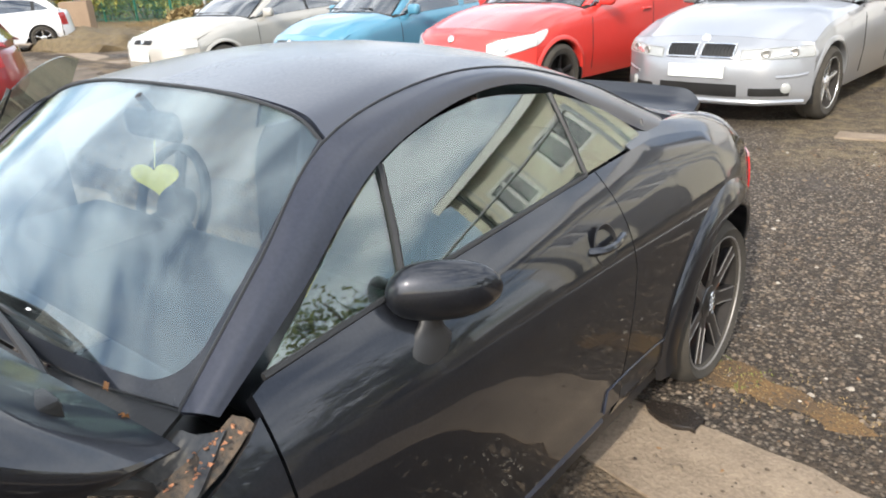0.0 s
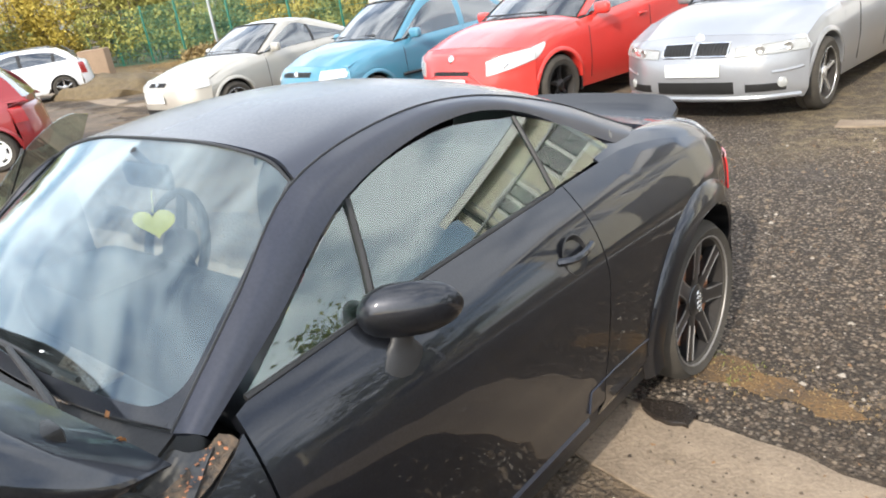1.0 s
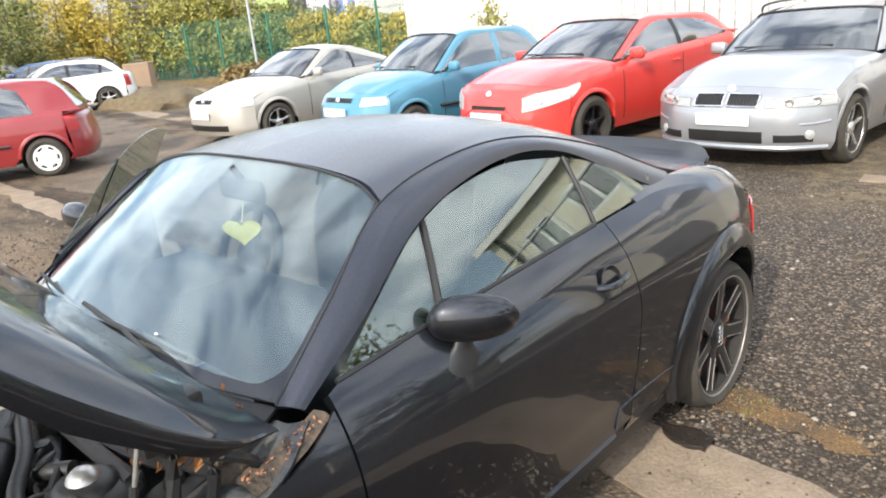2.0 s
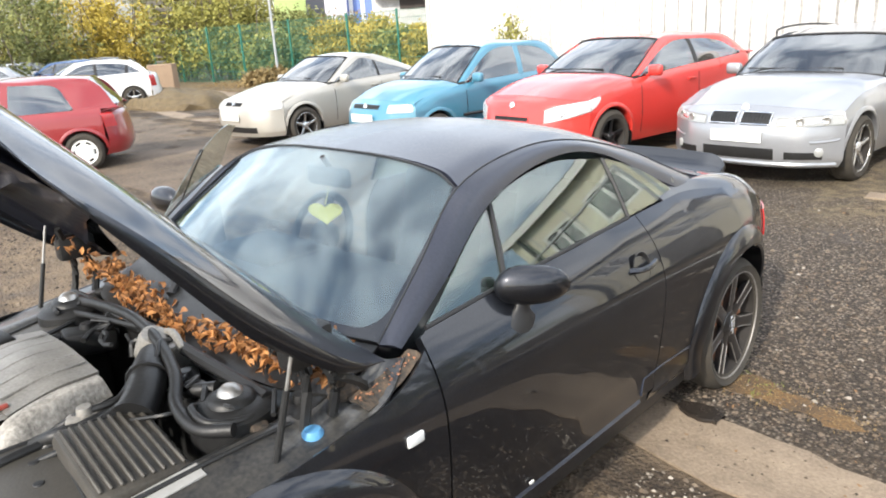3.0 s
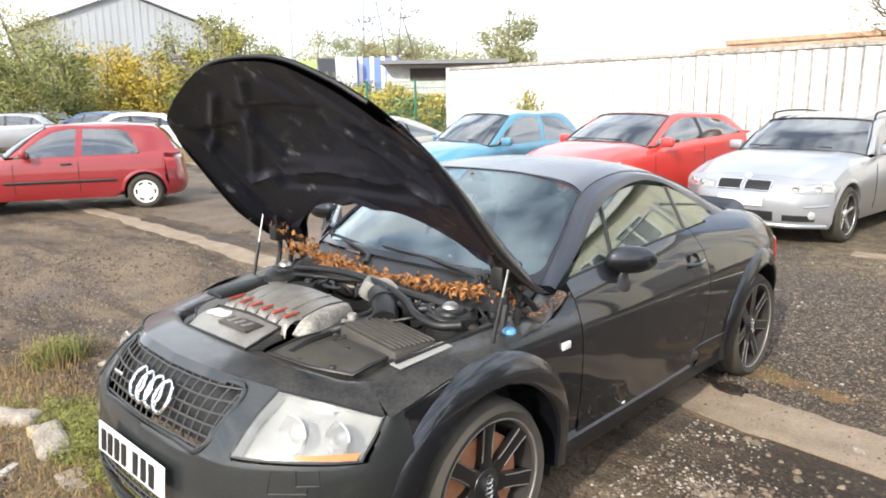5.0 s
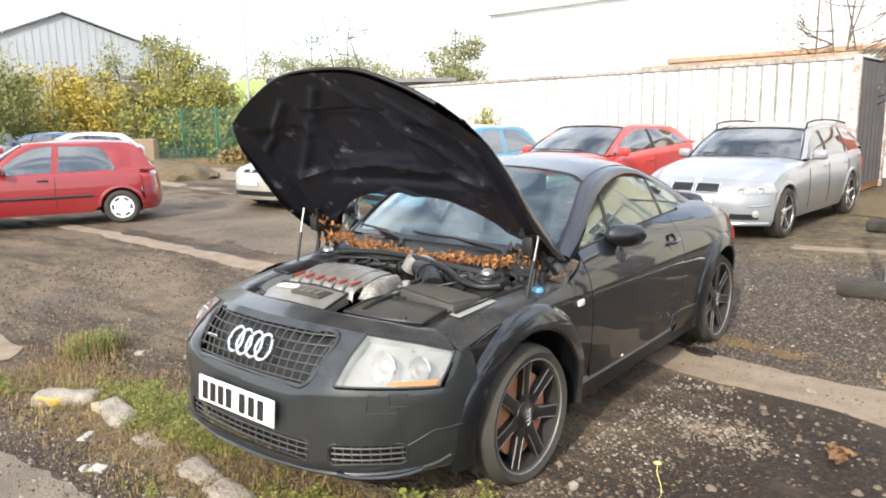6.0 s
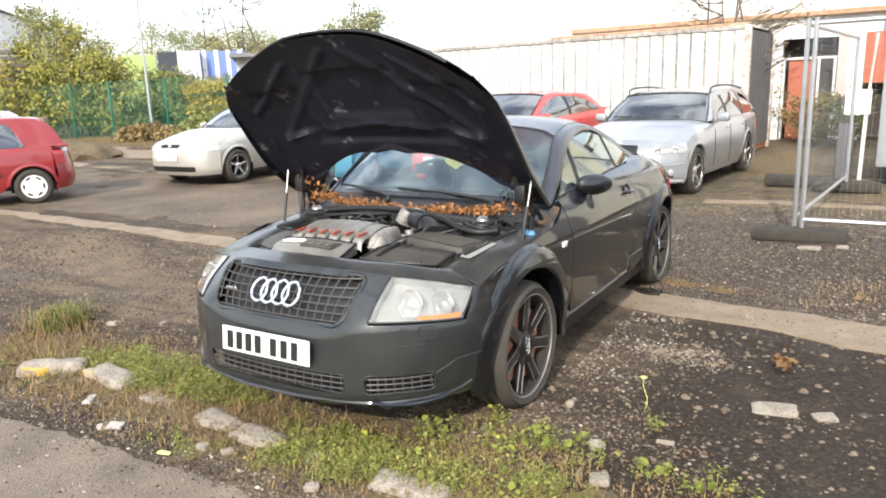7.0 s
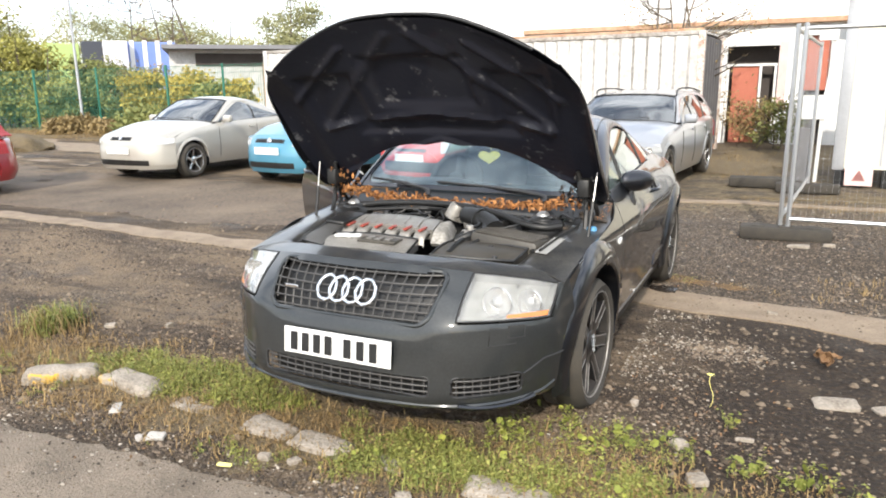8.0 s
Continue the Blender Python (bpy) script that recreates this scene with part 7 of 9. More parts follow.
def strip_y(x):
    """Middle line of the concrete strip."""
    return float(np.interp(x, [0.0, 0.9, 2.2, 5, 9], [2.0, 1.9, 1.72, 1.55, 1.35]))


def pebble(x, y, s, dz=0.0):
    b = len(V)
    a = rr.rand() * 6.28
    z0 = lay(x, y) - 0.002 + dz
    for ca, r, z in ((0, 1, 0.1), (1.3, 1, 0.1), (2.5, .85, 0.05), (3.8, 1.05, 0.1), (5.1, .9, 0.05)):
        V.append((x + s * r * math.cos(a + ca), y + s * r * 0.8 * math.sin(a + ca), z0 + s * z))
    ox, oy, h_ = 0.25 * (rr.rand() - .5), 0.25 * (rr.rand() - .5), 0.5 + 0.35 * rr.rand()
    for ca in (0.4, 2.4, 4.5):
        V.append((x + s * (ox + 0.42 * math.cos(a + ca)), y + s * (oy + 0.36 * math.sin(a + ca)), z0 + s * (h_ + 0.12 * (rr.rand() - .5))))
    F.extend(((b, b + 1, b + 5), (b + 1, b + 2, b + 6, b + 5), (b + 2, b + 3, b + 6), (b + 3, b + 4, b + 7, b + 6), (b + 4, b, b + 5, b + 7), (b + 5, b + 6, b + 7)))


def strew(n, spot, size, most=0.02, dz=0.0):
    """Lays n pebbles where spot() gives a place."""
    k = 0
    while k < n:
        p = spot()
        if p is None:
            continue
        pebble(p[0], p[1], min(most, size[0] + size[1] * rr.exponential()), dz)
        k += 1


def yard_spot():
    x, y = rr.uniform(-5.5, 5.0), rr.uniform(-1.3, 6.3)
    dens = (0.95 if y > 1.2 else 0.25) if x > 0.8 else 0.34
    if rr.rand() > dens * (0.45 + 0.9 * max(0, noise.noise((x * 1.1, y * 1.1, 9.0)) + 0.3)):
        return None
    return None if x > 0.6 and abs(y - strip_y(x)) < 0.28 else (x, y)


def gravel_spot():
    x, y = rr.uniform(0.4, 4.8), 1.98 + 4.4 * rr.rand() ** 1.25
    if x > 0.6 and y < strip_y(x) + 0.26 or rr.rand() > 0.6 + 0.8 * noise.noise((x * 1.3, y * 1.3, 6.0)):
        return None
    return x, y


def wheel_spot():
    x, y = 0.75 + abs(rr.normal(0, 0.62)), rr.normal(-0.05, 0.42)
    if y < -0.75 or y > 1.2 or rr.rand() > 0.6 + noise.noise((x * 2.0, y * 2.0, 21.0)):
        return None
    return x, y


def verge_spot():
    return rr.uniform(-3.0, 2.6), rr.normal(-1.16, 0.13)


strew(13000, yard_spot, (0.004, 0.004))
strew(30000, gravel_spot, (0.0034, 0.0032), 0.017)
strew(5000, wheel_spot, (0.003, 0.003), 0.015)
strew(9000, verge_spot, (0.003, 0.0033))
strew(1600, lambda: (rr.normal(1.34, 0.16), rr.normal(0.95, 0.10)), (0.003, 0.0035))
strew(7000, lambda: (rr.uniform(-3, 2.2), -1.10 - 1.1 * rr.rand() ** 1.8), (0.0015, 0.0022), 0.009, 0.006)
strew(1300, lambda: (rr.uniform(0.9, 4.2), rr.uniform(-0.6, 1.4)), (0.0022, 0.0024), 0.012)


def mud_spot():
    x, y = -0.95 - 5.5 * rr.rand() ** 1.3, rr.uniform(-0.5, 2.1)
    return None if rr.rand() > 0.45 + 1.2 * noise.noise((x * 0.8, y * 2.0, 17.0)) else (x, y)


strew(16000, mud_spot, (0.0035, 0.004), 0.022)
strew(500, lambda: (lambda x: (x, strip_y(x) + rr.normal() * 0.14))(0.7 + 3.0 * rr.rand() ** 1.4), (0.002, 0.0025), 0.01, 0.011)
scatter_mesh("pebbles", V, F, M_PEBBLE, "loose grey and brown pebbles", "pebbles")
V, F = [], []
strew(2500, gravel_spot, (0.0025, 0.0032), 0.017)
strew(600, wheel_spot, (0.002, 0.0024), 0.011)
strew(700, lambda: (rr.normal(1.34, 0.16), rr.normal(0.95, 0.09)), (0.003, 0.003), 0.012)
strew(900, lambda: (0.9 + 0.4 * rr.rand() ** 1.5, rr.uniform(0.3, 1.6)), (0.003, 0.003), 0.013)
strew(500, verge_spot, (0.0025, 0.004), 0.017)
strew(450, yard_spot, (0.003, 0.0035), 0.016)
strew(2200, lambda: (rr.uniform(-3, 1.8), -1.15 - 1.0 * rr.rand() ** 1.6), (0.0015, 0.0024), 0.012, 0.006)
scatter_mesh("chippings", V, F, M_PALE, "pale stone chippings strewn over the gravel", "pebbles")


M_CLOD = mat("earth_clods", (0.05, 0.036, 0.025), 0.95, 0, 0.3, 20, 90, 0.002, island=1.2, second=(0.22, 0.17, 0.12), spread=0.6)
V, F = [], []
for k in range(9000):
    x, y = rr.uniform(-7, 4.5), rr.uniform(-1.3, 2.2) if k % 3 else rr.uniform(2.2, 6)
    if noise.noise((x * 1.4, y * 1.9, 12.0)) < 0.0 and k % 4:
        continue
    if abs(x) < 0.8 and -0.8 < y < 3.1:
        continue
    pebble(x, y, min(0.03, 0.005 + 0.006 * rr.exponential()))
scatter_mesh("soil_clods", V, F, M_CLOD, "small crumbled clods of brown earth", "soil")
V, F = [], []
for k in range(2600):
    x, y = rr.normal(0.6, 2.2), rr.normal(-0.5, 0.55) if k % 3 else rr.uniform(0.0, 6.2)
    if (abs(x) < 0.85 and -0.8 < y < 3.1) or noise.noise((x * 1.2, y * 1.2, 30.0)) < -0.15:
        continue
    s_, a = rr.uniform(0.004, 0.014), rr.rand() * 6.28
    q = Matrix.Translation((x, y, lay(x, y) + 0.008)) @ Euler((rr.normal() * 0.35, rr.normal() * 0.35, a)).to_matrix().to_4x4()
    b = len(V)
    V.extend(tuple(q @ Vector(p)) for p in ((-s_, 0, 0), (-s_ * .3, -s_ * .45, .004), (s_ * .5, -s_ * .35, .002), (s_, 0, .004), (s_ * .4, s_ * .4, 0), (-s_ * .4, s_ * .4, .003)))
    F.append(tuple(range(b, b + 6)))
scatter_mesh("dead_leaves", V, F, M_DEADLEAF, "scattered small dead leaves and bits", "leaves")


def grass_mat(name, a, b):
    return mat(name, a, 0.75, 0, 0.3, 3, 40, island=1.2, second=b, spread=0.8)


M_GRASS = grass_mat("green_grass", (0.07, 0.095, 0.018), (0.30, 0.31, 0.075))
M_STRAW = grass_mat("dry_straw_grass", (0.12, 0.07, 0.028), (0.40, 0.28, 0.12))
M_SPRIG = grass_mat("green_weed_sprigs", (0.065, 0.088, 0.018), (0.36, 0.35, 0.085))
M_RUSSET = grass_mat("russet_weed_sprigs", (0.12, 0.065, 0.030), (0.38, 0.26, 0.11))
M_WEED = grass_mat("lime_weed_leaf", (0.075, 0.105, 0.014), (0.31, 0.32, 0.055))


def blades(name, spots, material, label):
    V, F = [], []
    for x, y, n, spread, h in spots:
        for _ in range(n):
            px, py = x + rr.normal() * spread, y + rr.normal() * spread
            a, lean, hh = rr.rand() * 6.28, rr.uniform(0.2, 1.5), h * rr.uniform(0.35, 1.2)
            wd = 0.0014 + 0.0018 * rr.rand()
            dx, dy = math.cos(a), math.sin(a)
            z = lay(px, py) - 0.004
            b = len(V)
            V.extend([(px - dy * wd, py + dx * wd, z), (px + dy * wd, py - dx * wd, z), (px + dx * lean * hh * .3 + dy * wd * .8, py + dy * lean * hh * .3 - dx * wd * .8, z + hh * .6),
                      (px + dx * lean * hh * .3 - dy * wd * .8, py + dy * lean * hh * .3 + dx * wd * .8, z + hh * .6), (px + dx * lean * hh * .8, py + dy * lean * hh * .8, z + hh * (1 - 0.42 * lean))])
            F.extend([(b, b + 1, b + 2, b + 3), (b + 3, b + 2, b + 4)])
    return scatter_mesh(name, V, F, material, label, "grass")


def sprigs(name, spots, material, label):
    """Low weeds: short leaning stems set with small cupped leaves."""
    V, F = [], []
    for x, y, n, spread, h, lf in spots:
        for _ in range(n):
            px, py = x + rr.normal() * spread, y + rr.normal() * spread
            a, lean, hh = rr.rand() * 6.28, rr.uniform(0.1, 0.9), h * rr.uniform(0.4, 1.15)
            z = lay(px, py) - 0.003
            tip = np.array((px + math.cos(a) * lean * hh, py + math.sin(a) * lean * hh, z + hh))
            foot = np.array((px, py, z))
            b = len(V)
            V.extend([tuple(foot + (0.0012, 0, 0)), tuple(foot - (0.0012, 0, 0)), tuple(tip)])
            F.append((b, b + 1, b + 2))
            for j in range(5):
                c = foot + (tip - foot) * (0.3 + 0.7 * j / 4) + rr.normal(0, 0.003, 3)
                u = np.array((math.cos(a + j * 2.4), math.sin(a + j * 2.4), rr.uniform(-.2, .7)))
                u /= np.linalg.norm(u)
                v = np.cross(u, (rr.normal() * .3, rr.normal() * .3, 1.0))
                v /= np.linalg.norm(v) + 1e-6
                w_ = np.cross(u, v)
                q = lf * rr.uniform(.5, 1.25)
                b = len(V)
                V.extend([tuple(c), tuple(c + u * q * .5 + v * q * .34 - w_ * q * .12), tuple(c + u * q * 1.1), tuple(c + u * q * .5 - v * q * .34 - w_ * q * .12)])
                F.extend([(b, b + 1, b + 2), (b, b + 2, b + 3)])
    return scatter_mesh(name, V, F, material, label, "weeds")


spots, straw, green, russet = [], [], [], []


def lush(x, y):
    """How green the verge is at a place."""
    d = 0.55 * noise.noise((x * 1.7, y * 2.4, 2.0)) + 0.35 * noise.noise((x * 5.5, y * 5.5, 8.0))
    d += 0.55 * math.exp(-((x + 1.15) / 0.75) ** 2 - ((y + 0.58) / 0.20) ** 2) + 0.55 * math.exp(-((x - 0.75) / 0.6) ** 2 - ((y + 0.90) / 0.20) ** 2) + 0.4 * math.exp(-((x + 2.45) / 0.25) ** 2 - ((y + 1.05) / 0.16) ** 2)
    d += 0.30 * math.exp(-((x + 0.2) / 0.5) ** 2 - ((y + 1.05) / 0.10) ** 2)
    return d


for k in range(5200):
    x, y = rr.uniform(-2.7, 2.1), rr.normal(-0.78, 0.26)
    if y > -0.18 or y < -1.30 or (abs(x) < 0.72 and y > -0.60) or (x > 1.0 and y > -0.45):
        continue
    if x > 1.3 and rr.rand() < 0.5:
        continue
    d = lush(x, y)
    if d > 0.14 + 0.25 * rr.rand():
        green.append((x, y, int(1 + 8 * min(d, .6)), 0.024, 0.015 + 0.075 * rr.rand() ** 1.6 * (0.5 + d), rr.uniform(0.008, 0.019)))
        if rr.rand() < 0.5:
            spots.append((x, y, int(3 + 10 * d), 0.03, 0.03 + 0.065 * rr.rand()))
        if rr.rand() < 0.30:
            russet.append((x, y, 3, 0.03, 0.03 + 0.05 * rr.rand(), 0.010))
    elif d > -0.28 and y > -1.24:
        if rr.rand() < 0.4:
            russet.append((x, y, 3, 0.03, 0.015 + 0.035 * rr.rand(), 0.009))
        if rr.rand() < 0.35:
            straw.append((x, y, 5, 0.04, 0.03 + 0.05 * rr.rand()))
sprigs("verge_weeds", green, M_SPRIG, "low green weeds along the broken kerb")
sprigs("dry_weeds", russet, M_RUSSET, "withered russet weeds along the broken kerb")
for k in range(60):
    straw.append((rr.uniform(0.5, 1.8), rr.uniform(8.8, 14), 14, 0.12, 0.10))
for k in range(480):
    x = rr.uniform(-26, -12.5)
    straw.append((x, 12.6 - (x + 13) * 0.12 + rr.uniform(-.6, 1.8), 16, 0.35, 0.28))
for k in range(60):
    straw.append((rr.uniform(-3.2, -1.9), rr.normal(-0.52, 0.12), 10, 0.05, 0.04))
spots += [(-2.62 + rr.normal() * .08, -0.37 + rr.normal() * .06, 60, 0.05, 0.20) for k in range(8)] + [(-2.45 + rr.normal() * .12, -1.18 + rr.normal() * .06, 50, 0.05, 0.12) for k in range(7)]
straw += [(-2.62 + rr.normal() * .12, -0.40 + rr.normal() * .09, 34, 0.06, 0.20) for k in range(9)]
for k in range(70):
    straw.append((0.82 + 0.9 * rr.rand() ** 1.5, rr.normal(2.42, 0.06), 16, 0.04, 0.016))
for k in range(60):
    straw.append((rr.uniform(2.0, 4.5), rr.normal(2.6, 0.3), 14, 0.07, 0.07))
for k in range(50):
    straw.append((rr.uniform(0.8, 4.5), rr.normal(6.8, 0.3), 12, 0.08, 0.06))
for k in range(8):
    spots.append((rr.uniform(0.8, 1.1), rr.normal(2.50, 0.04), 10, 0.03, 0.03))
blades("grass", spots, M_GRASS, "rough green grass along the kerb")
blades("dry_grass", straw, M_STRAW, "dry straw-coloured grass and moss tufts")
V, F = [], []
WEEDS = [(0.58, -0.53, 9, .05, .034), (0.68, -0.50, 12, .06, .036), (0.82, -0.33, 9, .04, .040), (0.89, -0.54, 8, .05, .034), (1.02, -0.39, 12, .06, .036), (1.11, -0.43, 12, .05, .034), (1.22, -0.40, 6, .04, .030), (1.35, -0.42, 6, .04, .034), (1.54, -0.45, 5, .025, .050), (1.61, -0.39, 4, .02, .050),
         (1.73, -0.46, 5, .03, .044), (1.82, -0.41, 6, .03, .044), (1.49, -0.05, 4, .012, .026), (0.94, -0.80, 14, .09, .030), (0.66, -0.70, 10, .07, .030), (0.98, -0.58, 9, .06, .034), (0.46, -0.74, 8, .06, .030), (1.95, -0.54, 6, .05, .040), (0.45, -1.02, 8, .08, .024), (1.10, -0.84, 10, .09, .028), (0.2, -1.0, 6, .08, .022)]
for x, y, n, sp, s in WEEDS:
    for _ in range(n):
        px, py, pz = x + rr.normal() * sp * 0.8, y + rr.normal() * sp * 0.8, 0.012 + 0.085 * rr.rand() ** 1.4
        q = Matrix.Translation((px, py, pz + lay(px, py))) @ Euler((rr.normal() * .6, rr.normal() * .6, rr.rand() * 6.28)).to_matrix().to_4x4()
        b, ss = len(V), s * rr.uniform(.22, 0.62)
        ring = [(0, -.7), (.5, -.92), (.88, -.45), (.92, .1), (.62, .66), (0, .9), (-.62, .66), (-.92, .1), (-.88, -.45), (-.5, -.92)]
        V.extend([tuple(q @ Vector((a * ss * rr.uniform(.85, 1.1), c * ss, 0.22 * ss * (a * a) - 0.18 * ss * c * c))) for a, c in ring])
        V.append(tuple(q @ Vector((0, 0, -0.06 * ss))))
        F.extend((b + i, b + (i + 1) % 10, b + 10) for i in range(10))
sprigs("weed_stems", [(x, y, n * 2, sp, 0.075, 0.016) for x, y, n, sp, s in WEEDS], M_SPRIG, "upright green weeds in the gravel")
scatter_mesh("weeds", V, F, M_WEED, "lime-green broad-leaved weeds in the gravel", "weeds")
V, F = [], []
for x, y, h_ in ((1.38, 0.14, 0.16),):
    for k in range(5):
        z0, z1 = h_ * k / 5, h_ * (k + 1) / 5
        ox0, ox1 = 0.012 * math.sin(k * 1.1), 0.012 * math.sin((k + 1) * 1.1)
        b = len(V)
        V.extend([(x + ox0 - .0016, y, z0), (x + ox0 + .0016, y + .001, z0), (x + ox1 + .0016, y + .001, z1), (x + ox1 - .0016, y, z1), (x + ox0, y - .002, z0), (x + ox1, y - .002, z1)])
        F.extend([(b, b + 1, b + 2, b + 3), (b + 1, b + 4, b + 5, b + 2), (b + 4, b, b + 3, b + 5)])
    for k in range(9):
        a = k * 0.7
        b = len(V)
        c = np.array((x + 0.012 * math.sin(5.5), y, h_))
        u, v = np.array((math.cos(a), math.sin(a), .35)), np.array((-math.sin(a), math.cos(a), 0))
        V.extend([tuple(c), tuple(c + u * .011 + v * .005), tuple(c + u * .021), tuple(c + u * .011 - v * .005)])
        F.append((b, b + 1, b + 2, b + 3))
me = bpy.data.meshes.new("wild_flower")
me.from_pydata(V, [], F)
me.materials.append(M_HEART)
tagged(new("wild_flower", me), "single yellow wild flower on a thin stalk", "flower")

# ---- container, buildings, fences ----
M_CONT = mat("chalky_white_container_paint", (0.42, 0.41, 0.39), 0.65, 0, 0.12, 1.5, 12, 0.001, second=(0.66, 0.655, 0.64), spread=0.3)
M_CONTEND = mat("dark_grey_panel", (0.055, 0.055, 0.06), 0.7, 0, 0.4, 3, 40, 0.001, second=(0.13, 0.12, 0.12))
M_STREAK = mat("rust_streaked_white_paint", (0.30, 0.15, 0.08), 0.75, 0.05, 0.3, 7, 40, 0.001, second=(0.66, 0.64, 0.60), spread=0.22, shift=-0.06)
M_RAILTOP = mat("stained_white_rail", (0.20, 0.17, 0.14), 0.75, 0, 0.2, 2.2, 14, 0.001, second=(0.50, 0.48, 0.45), spread=0.25)
M_OCHRE = mat("rusty_ochre_steel", (0.30, 0.14, 0.07), 0.8, 0.1, 0.4, 6, 50, 0.002, second=(0.62, 0.44, 0.30), spread=0.35)
CX0, CX1, CY0, CY1, CH = -11.9, 0.0, 12.42, 14.86, 2.59
cont = thing("shipping_container", "long white corrugated shipping container with rusty edges", "container", Matrix.Translation((0, CY0, 0)) @ Matrix.Rotation(radians(-4), 4, "Z") @ Matrix.Translation((0, -CY0, 0)))


def corrugated(name, p0, p1, z0, z1, pitch, depth, out, material, parent, grime=()):
    d = Vector((p1[0] - p0[0], p1[1] - p0[1], 0))
    L = d.length
    d.normalize()
    n = int(L / pitch)
    line = []
    for k in range(n):
        a = L * k / n
        line += [(a, 0), (a + pitch * .26, 0), (a + pitch * .48, depth), (a + pitch * .76, depth)]
    line.append((L, 0))
    g = [[np.array((p0[0] + d.x * a + out[0] * e, p0[1] + d.y * a + out[1] * e, z)) for z in (z0, z1)] for a, e in line]
    bm = bmesh.new()
    net(bm, g)
    # the listed webs take the darker paint, for shade as well as dirt
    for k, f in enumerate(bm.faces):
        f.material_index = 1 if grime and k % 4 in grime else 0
    ob = part(name, finish(bm, 0.004), material, parent, "", False)
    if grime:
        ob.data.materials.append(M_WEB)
    return ob


# grimy paint that also carries the shade of webs turned from the sun
M_WEB = mat("shaded_grimy_container_paint", (0.24, 0.225, 0.20), 0.75, 0, 0.2, 1.1, 9, 0.001, second=(0.60, 0.58, 0.55), spread=0.3)
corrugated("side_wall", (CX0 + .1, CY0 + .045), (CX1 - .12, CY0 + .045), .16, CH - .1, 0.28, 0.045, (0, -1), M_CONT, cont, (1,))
corrugated("side_wall", (CX0 + .1, CY1 - .045), (CX1 - .12, CY1 - .045), .16, CH - .1, 0.28, 0.036, (0, 1), M_CONT, cont)
# this end is much darker than the other three walls
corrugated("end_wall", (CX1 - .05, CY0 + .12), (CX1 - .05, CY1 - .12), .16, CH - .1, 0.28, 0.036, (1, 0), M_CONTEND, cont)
corrugated("end_wall", (CX0 + .05, CY0 + .12), (CX0 + .05, CY1 - .12), .16, CH - .1, 0.28, 0.036, (-1, 0), M_CONT, cont)
for name, c, s, mt in (("roof_panel", ((CX0 + CX1) / 2, (CY0 + CY1) / 2, CH - .03), (CX1 - CX0 - .1, 2.34, .04), M_CONT), ("floor_frame", ((CX0 + CX1) / 2, (CY0 + CY1) / 2, .09), (CX1 - CX0 - .1, 2.36, .14), M_RUST)):
    bm = bmesh.new()
    box(bm, c, s, None, 0.01, 1)
    part(name, finish(bm), mt, cont)
for x in (CX0 + .06, CX1 - .06):
    for y in (CY0 + .06, CY1 - .06):
        bm = bmesh.new()
        box(bm, (x, y, CH / 2), (.13, .13, CH - .02), None, 0.012, 1)
        part("corner_post", finish(bm), M_STREAK if x > -1 else M_CONT, cont, "rusty streaked corner post")
for y in (CY0 + .035, CY1 - .035):
    bm = bmesh.new()
    box(bm, ((CX0 + CX1) / 2, y, CH - .05), (CX1 - CX0 - .26, .075, .085), None, 0.01, 1)
    part("top_rail", finish(bm), M_RAILTOP, cont, "stained white top rail")
    bm = bmesh.new()
    box(bm, ((CX0 + CX1) / 2, y, .10), (CX1 - CX0 - .26, .075, .15), None, 0.01, 1)
    part("bottom_rail", finish(bm), M_RUST, cont)
bm = bmesh.new()
box(bm, (-2.2, CY0 + .10, CH + .015), (4.3, .12, .06), None, 0.015, 1)
part("edge_rust", finish(bm), M_OCHRE, cont, "rusty ochre roof edge")

M_WALL = mat("bright_white_render", (0.70, 0.70, 0.69), 0.85, 0, 0.06, 0.6, 30, 0.002, second=(0.84, 0.84, 0.83))
M_BRICKRED = mat("faded_red_door_paint", (0.36, 0.10, 0.06), 0.65, 0, 0.25, 3, 40, 0.001, second=(0.48, 0.16, 0.10))
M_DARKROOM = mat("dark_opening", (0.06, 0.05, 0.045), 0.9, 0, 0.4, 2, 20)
M_FADED = mat("faded_red_print", (0.50, 0.24, 0.22), 0.8, 0, 0.2, 8, 40)
M_PINK = mat("faded_pink_paint", (0.68, 0.48, 0.45), 0.8, 0, 0.2, 4, 40)
hall = thing("white_building", "tall white rendered building behind the container", "building")
bm = bmesh.new()
# wall with two door openings: x ranges and heads
WY, TOP = 17.0, 4.9
open_ = [(0.10, 1.32, 2.46), (1.88, 2.46, 2.67)]
xs = [-11.4, 0.10, 1.32, 1.88, 2.46, 14.0]
for a, b in zip(xs, xs[1:]):
    head = [h_ for (o0, o1, h_) in open_ if abs(o0 - a) < 0.01]
    z0 = head[0] if head else 0.0
    box(bm, ((a + b) / 2, WY + .15, (z0 + TOP) / 2), (b - a, .3, TOP - z0))
box(bm, (-11.25, 24, TOP / 2), (.3, 13.7, TOP))
box(bm, (1.3, 24, TOP + .02), (25.6, 14.4, .12))
part("wall", finish(bm), M_WALL, hall, "", False)
# dark sheets stand in for the shade inside the doorways
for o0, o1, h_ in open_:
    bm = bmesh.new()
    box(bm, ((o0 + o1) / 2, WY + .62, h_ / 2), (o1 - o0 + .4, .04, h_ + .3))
    part("doorway_shade", finish(bm), M_DARKROOM, hall)
bm = bmesh.new()
box(bm, (0.56, WY + .2, 0.98), (.62, .06, 1.94), None, 0.008, 1)
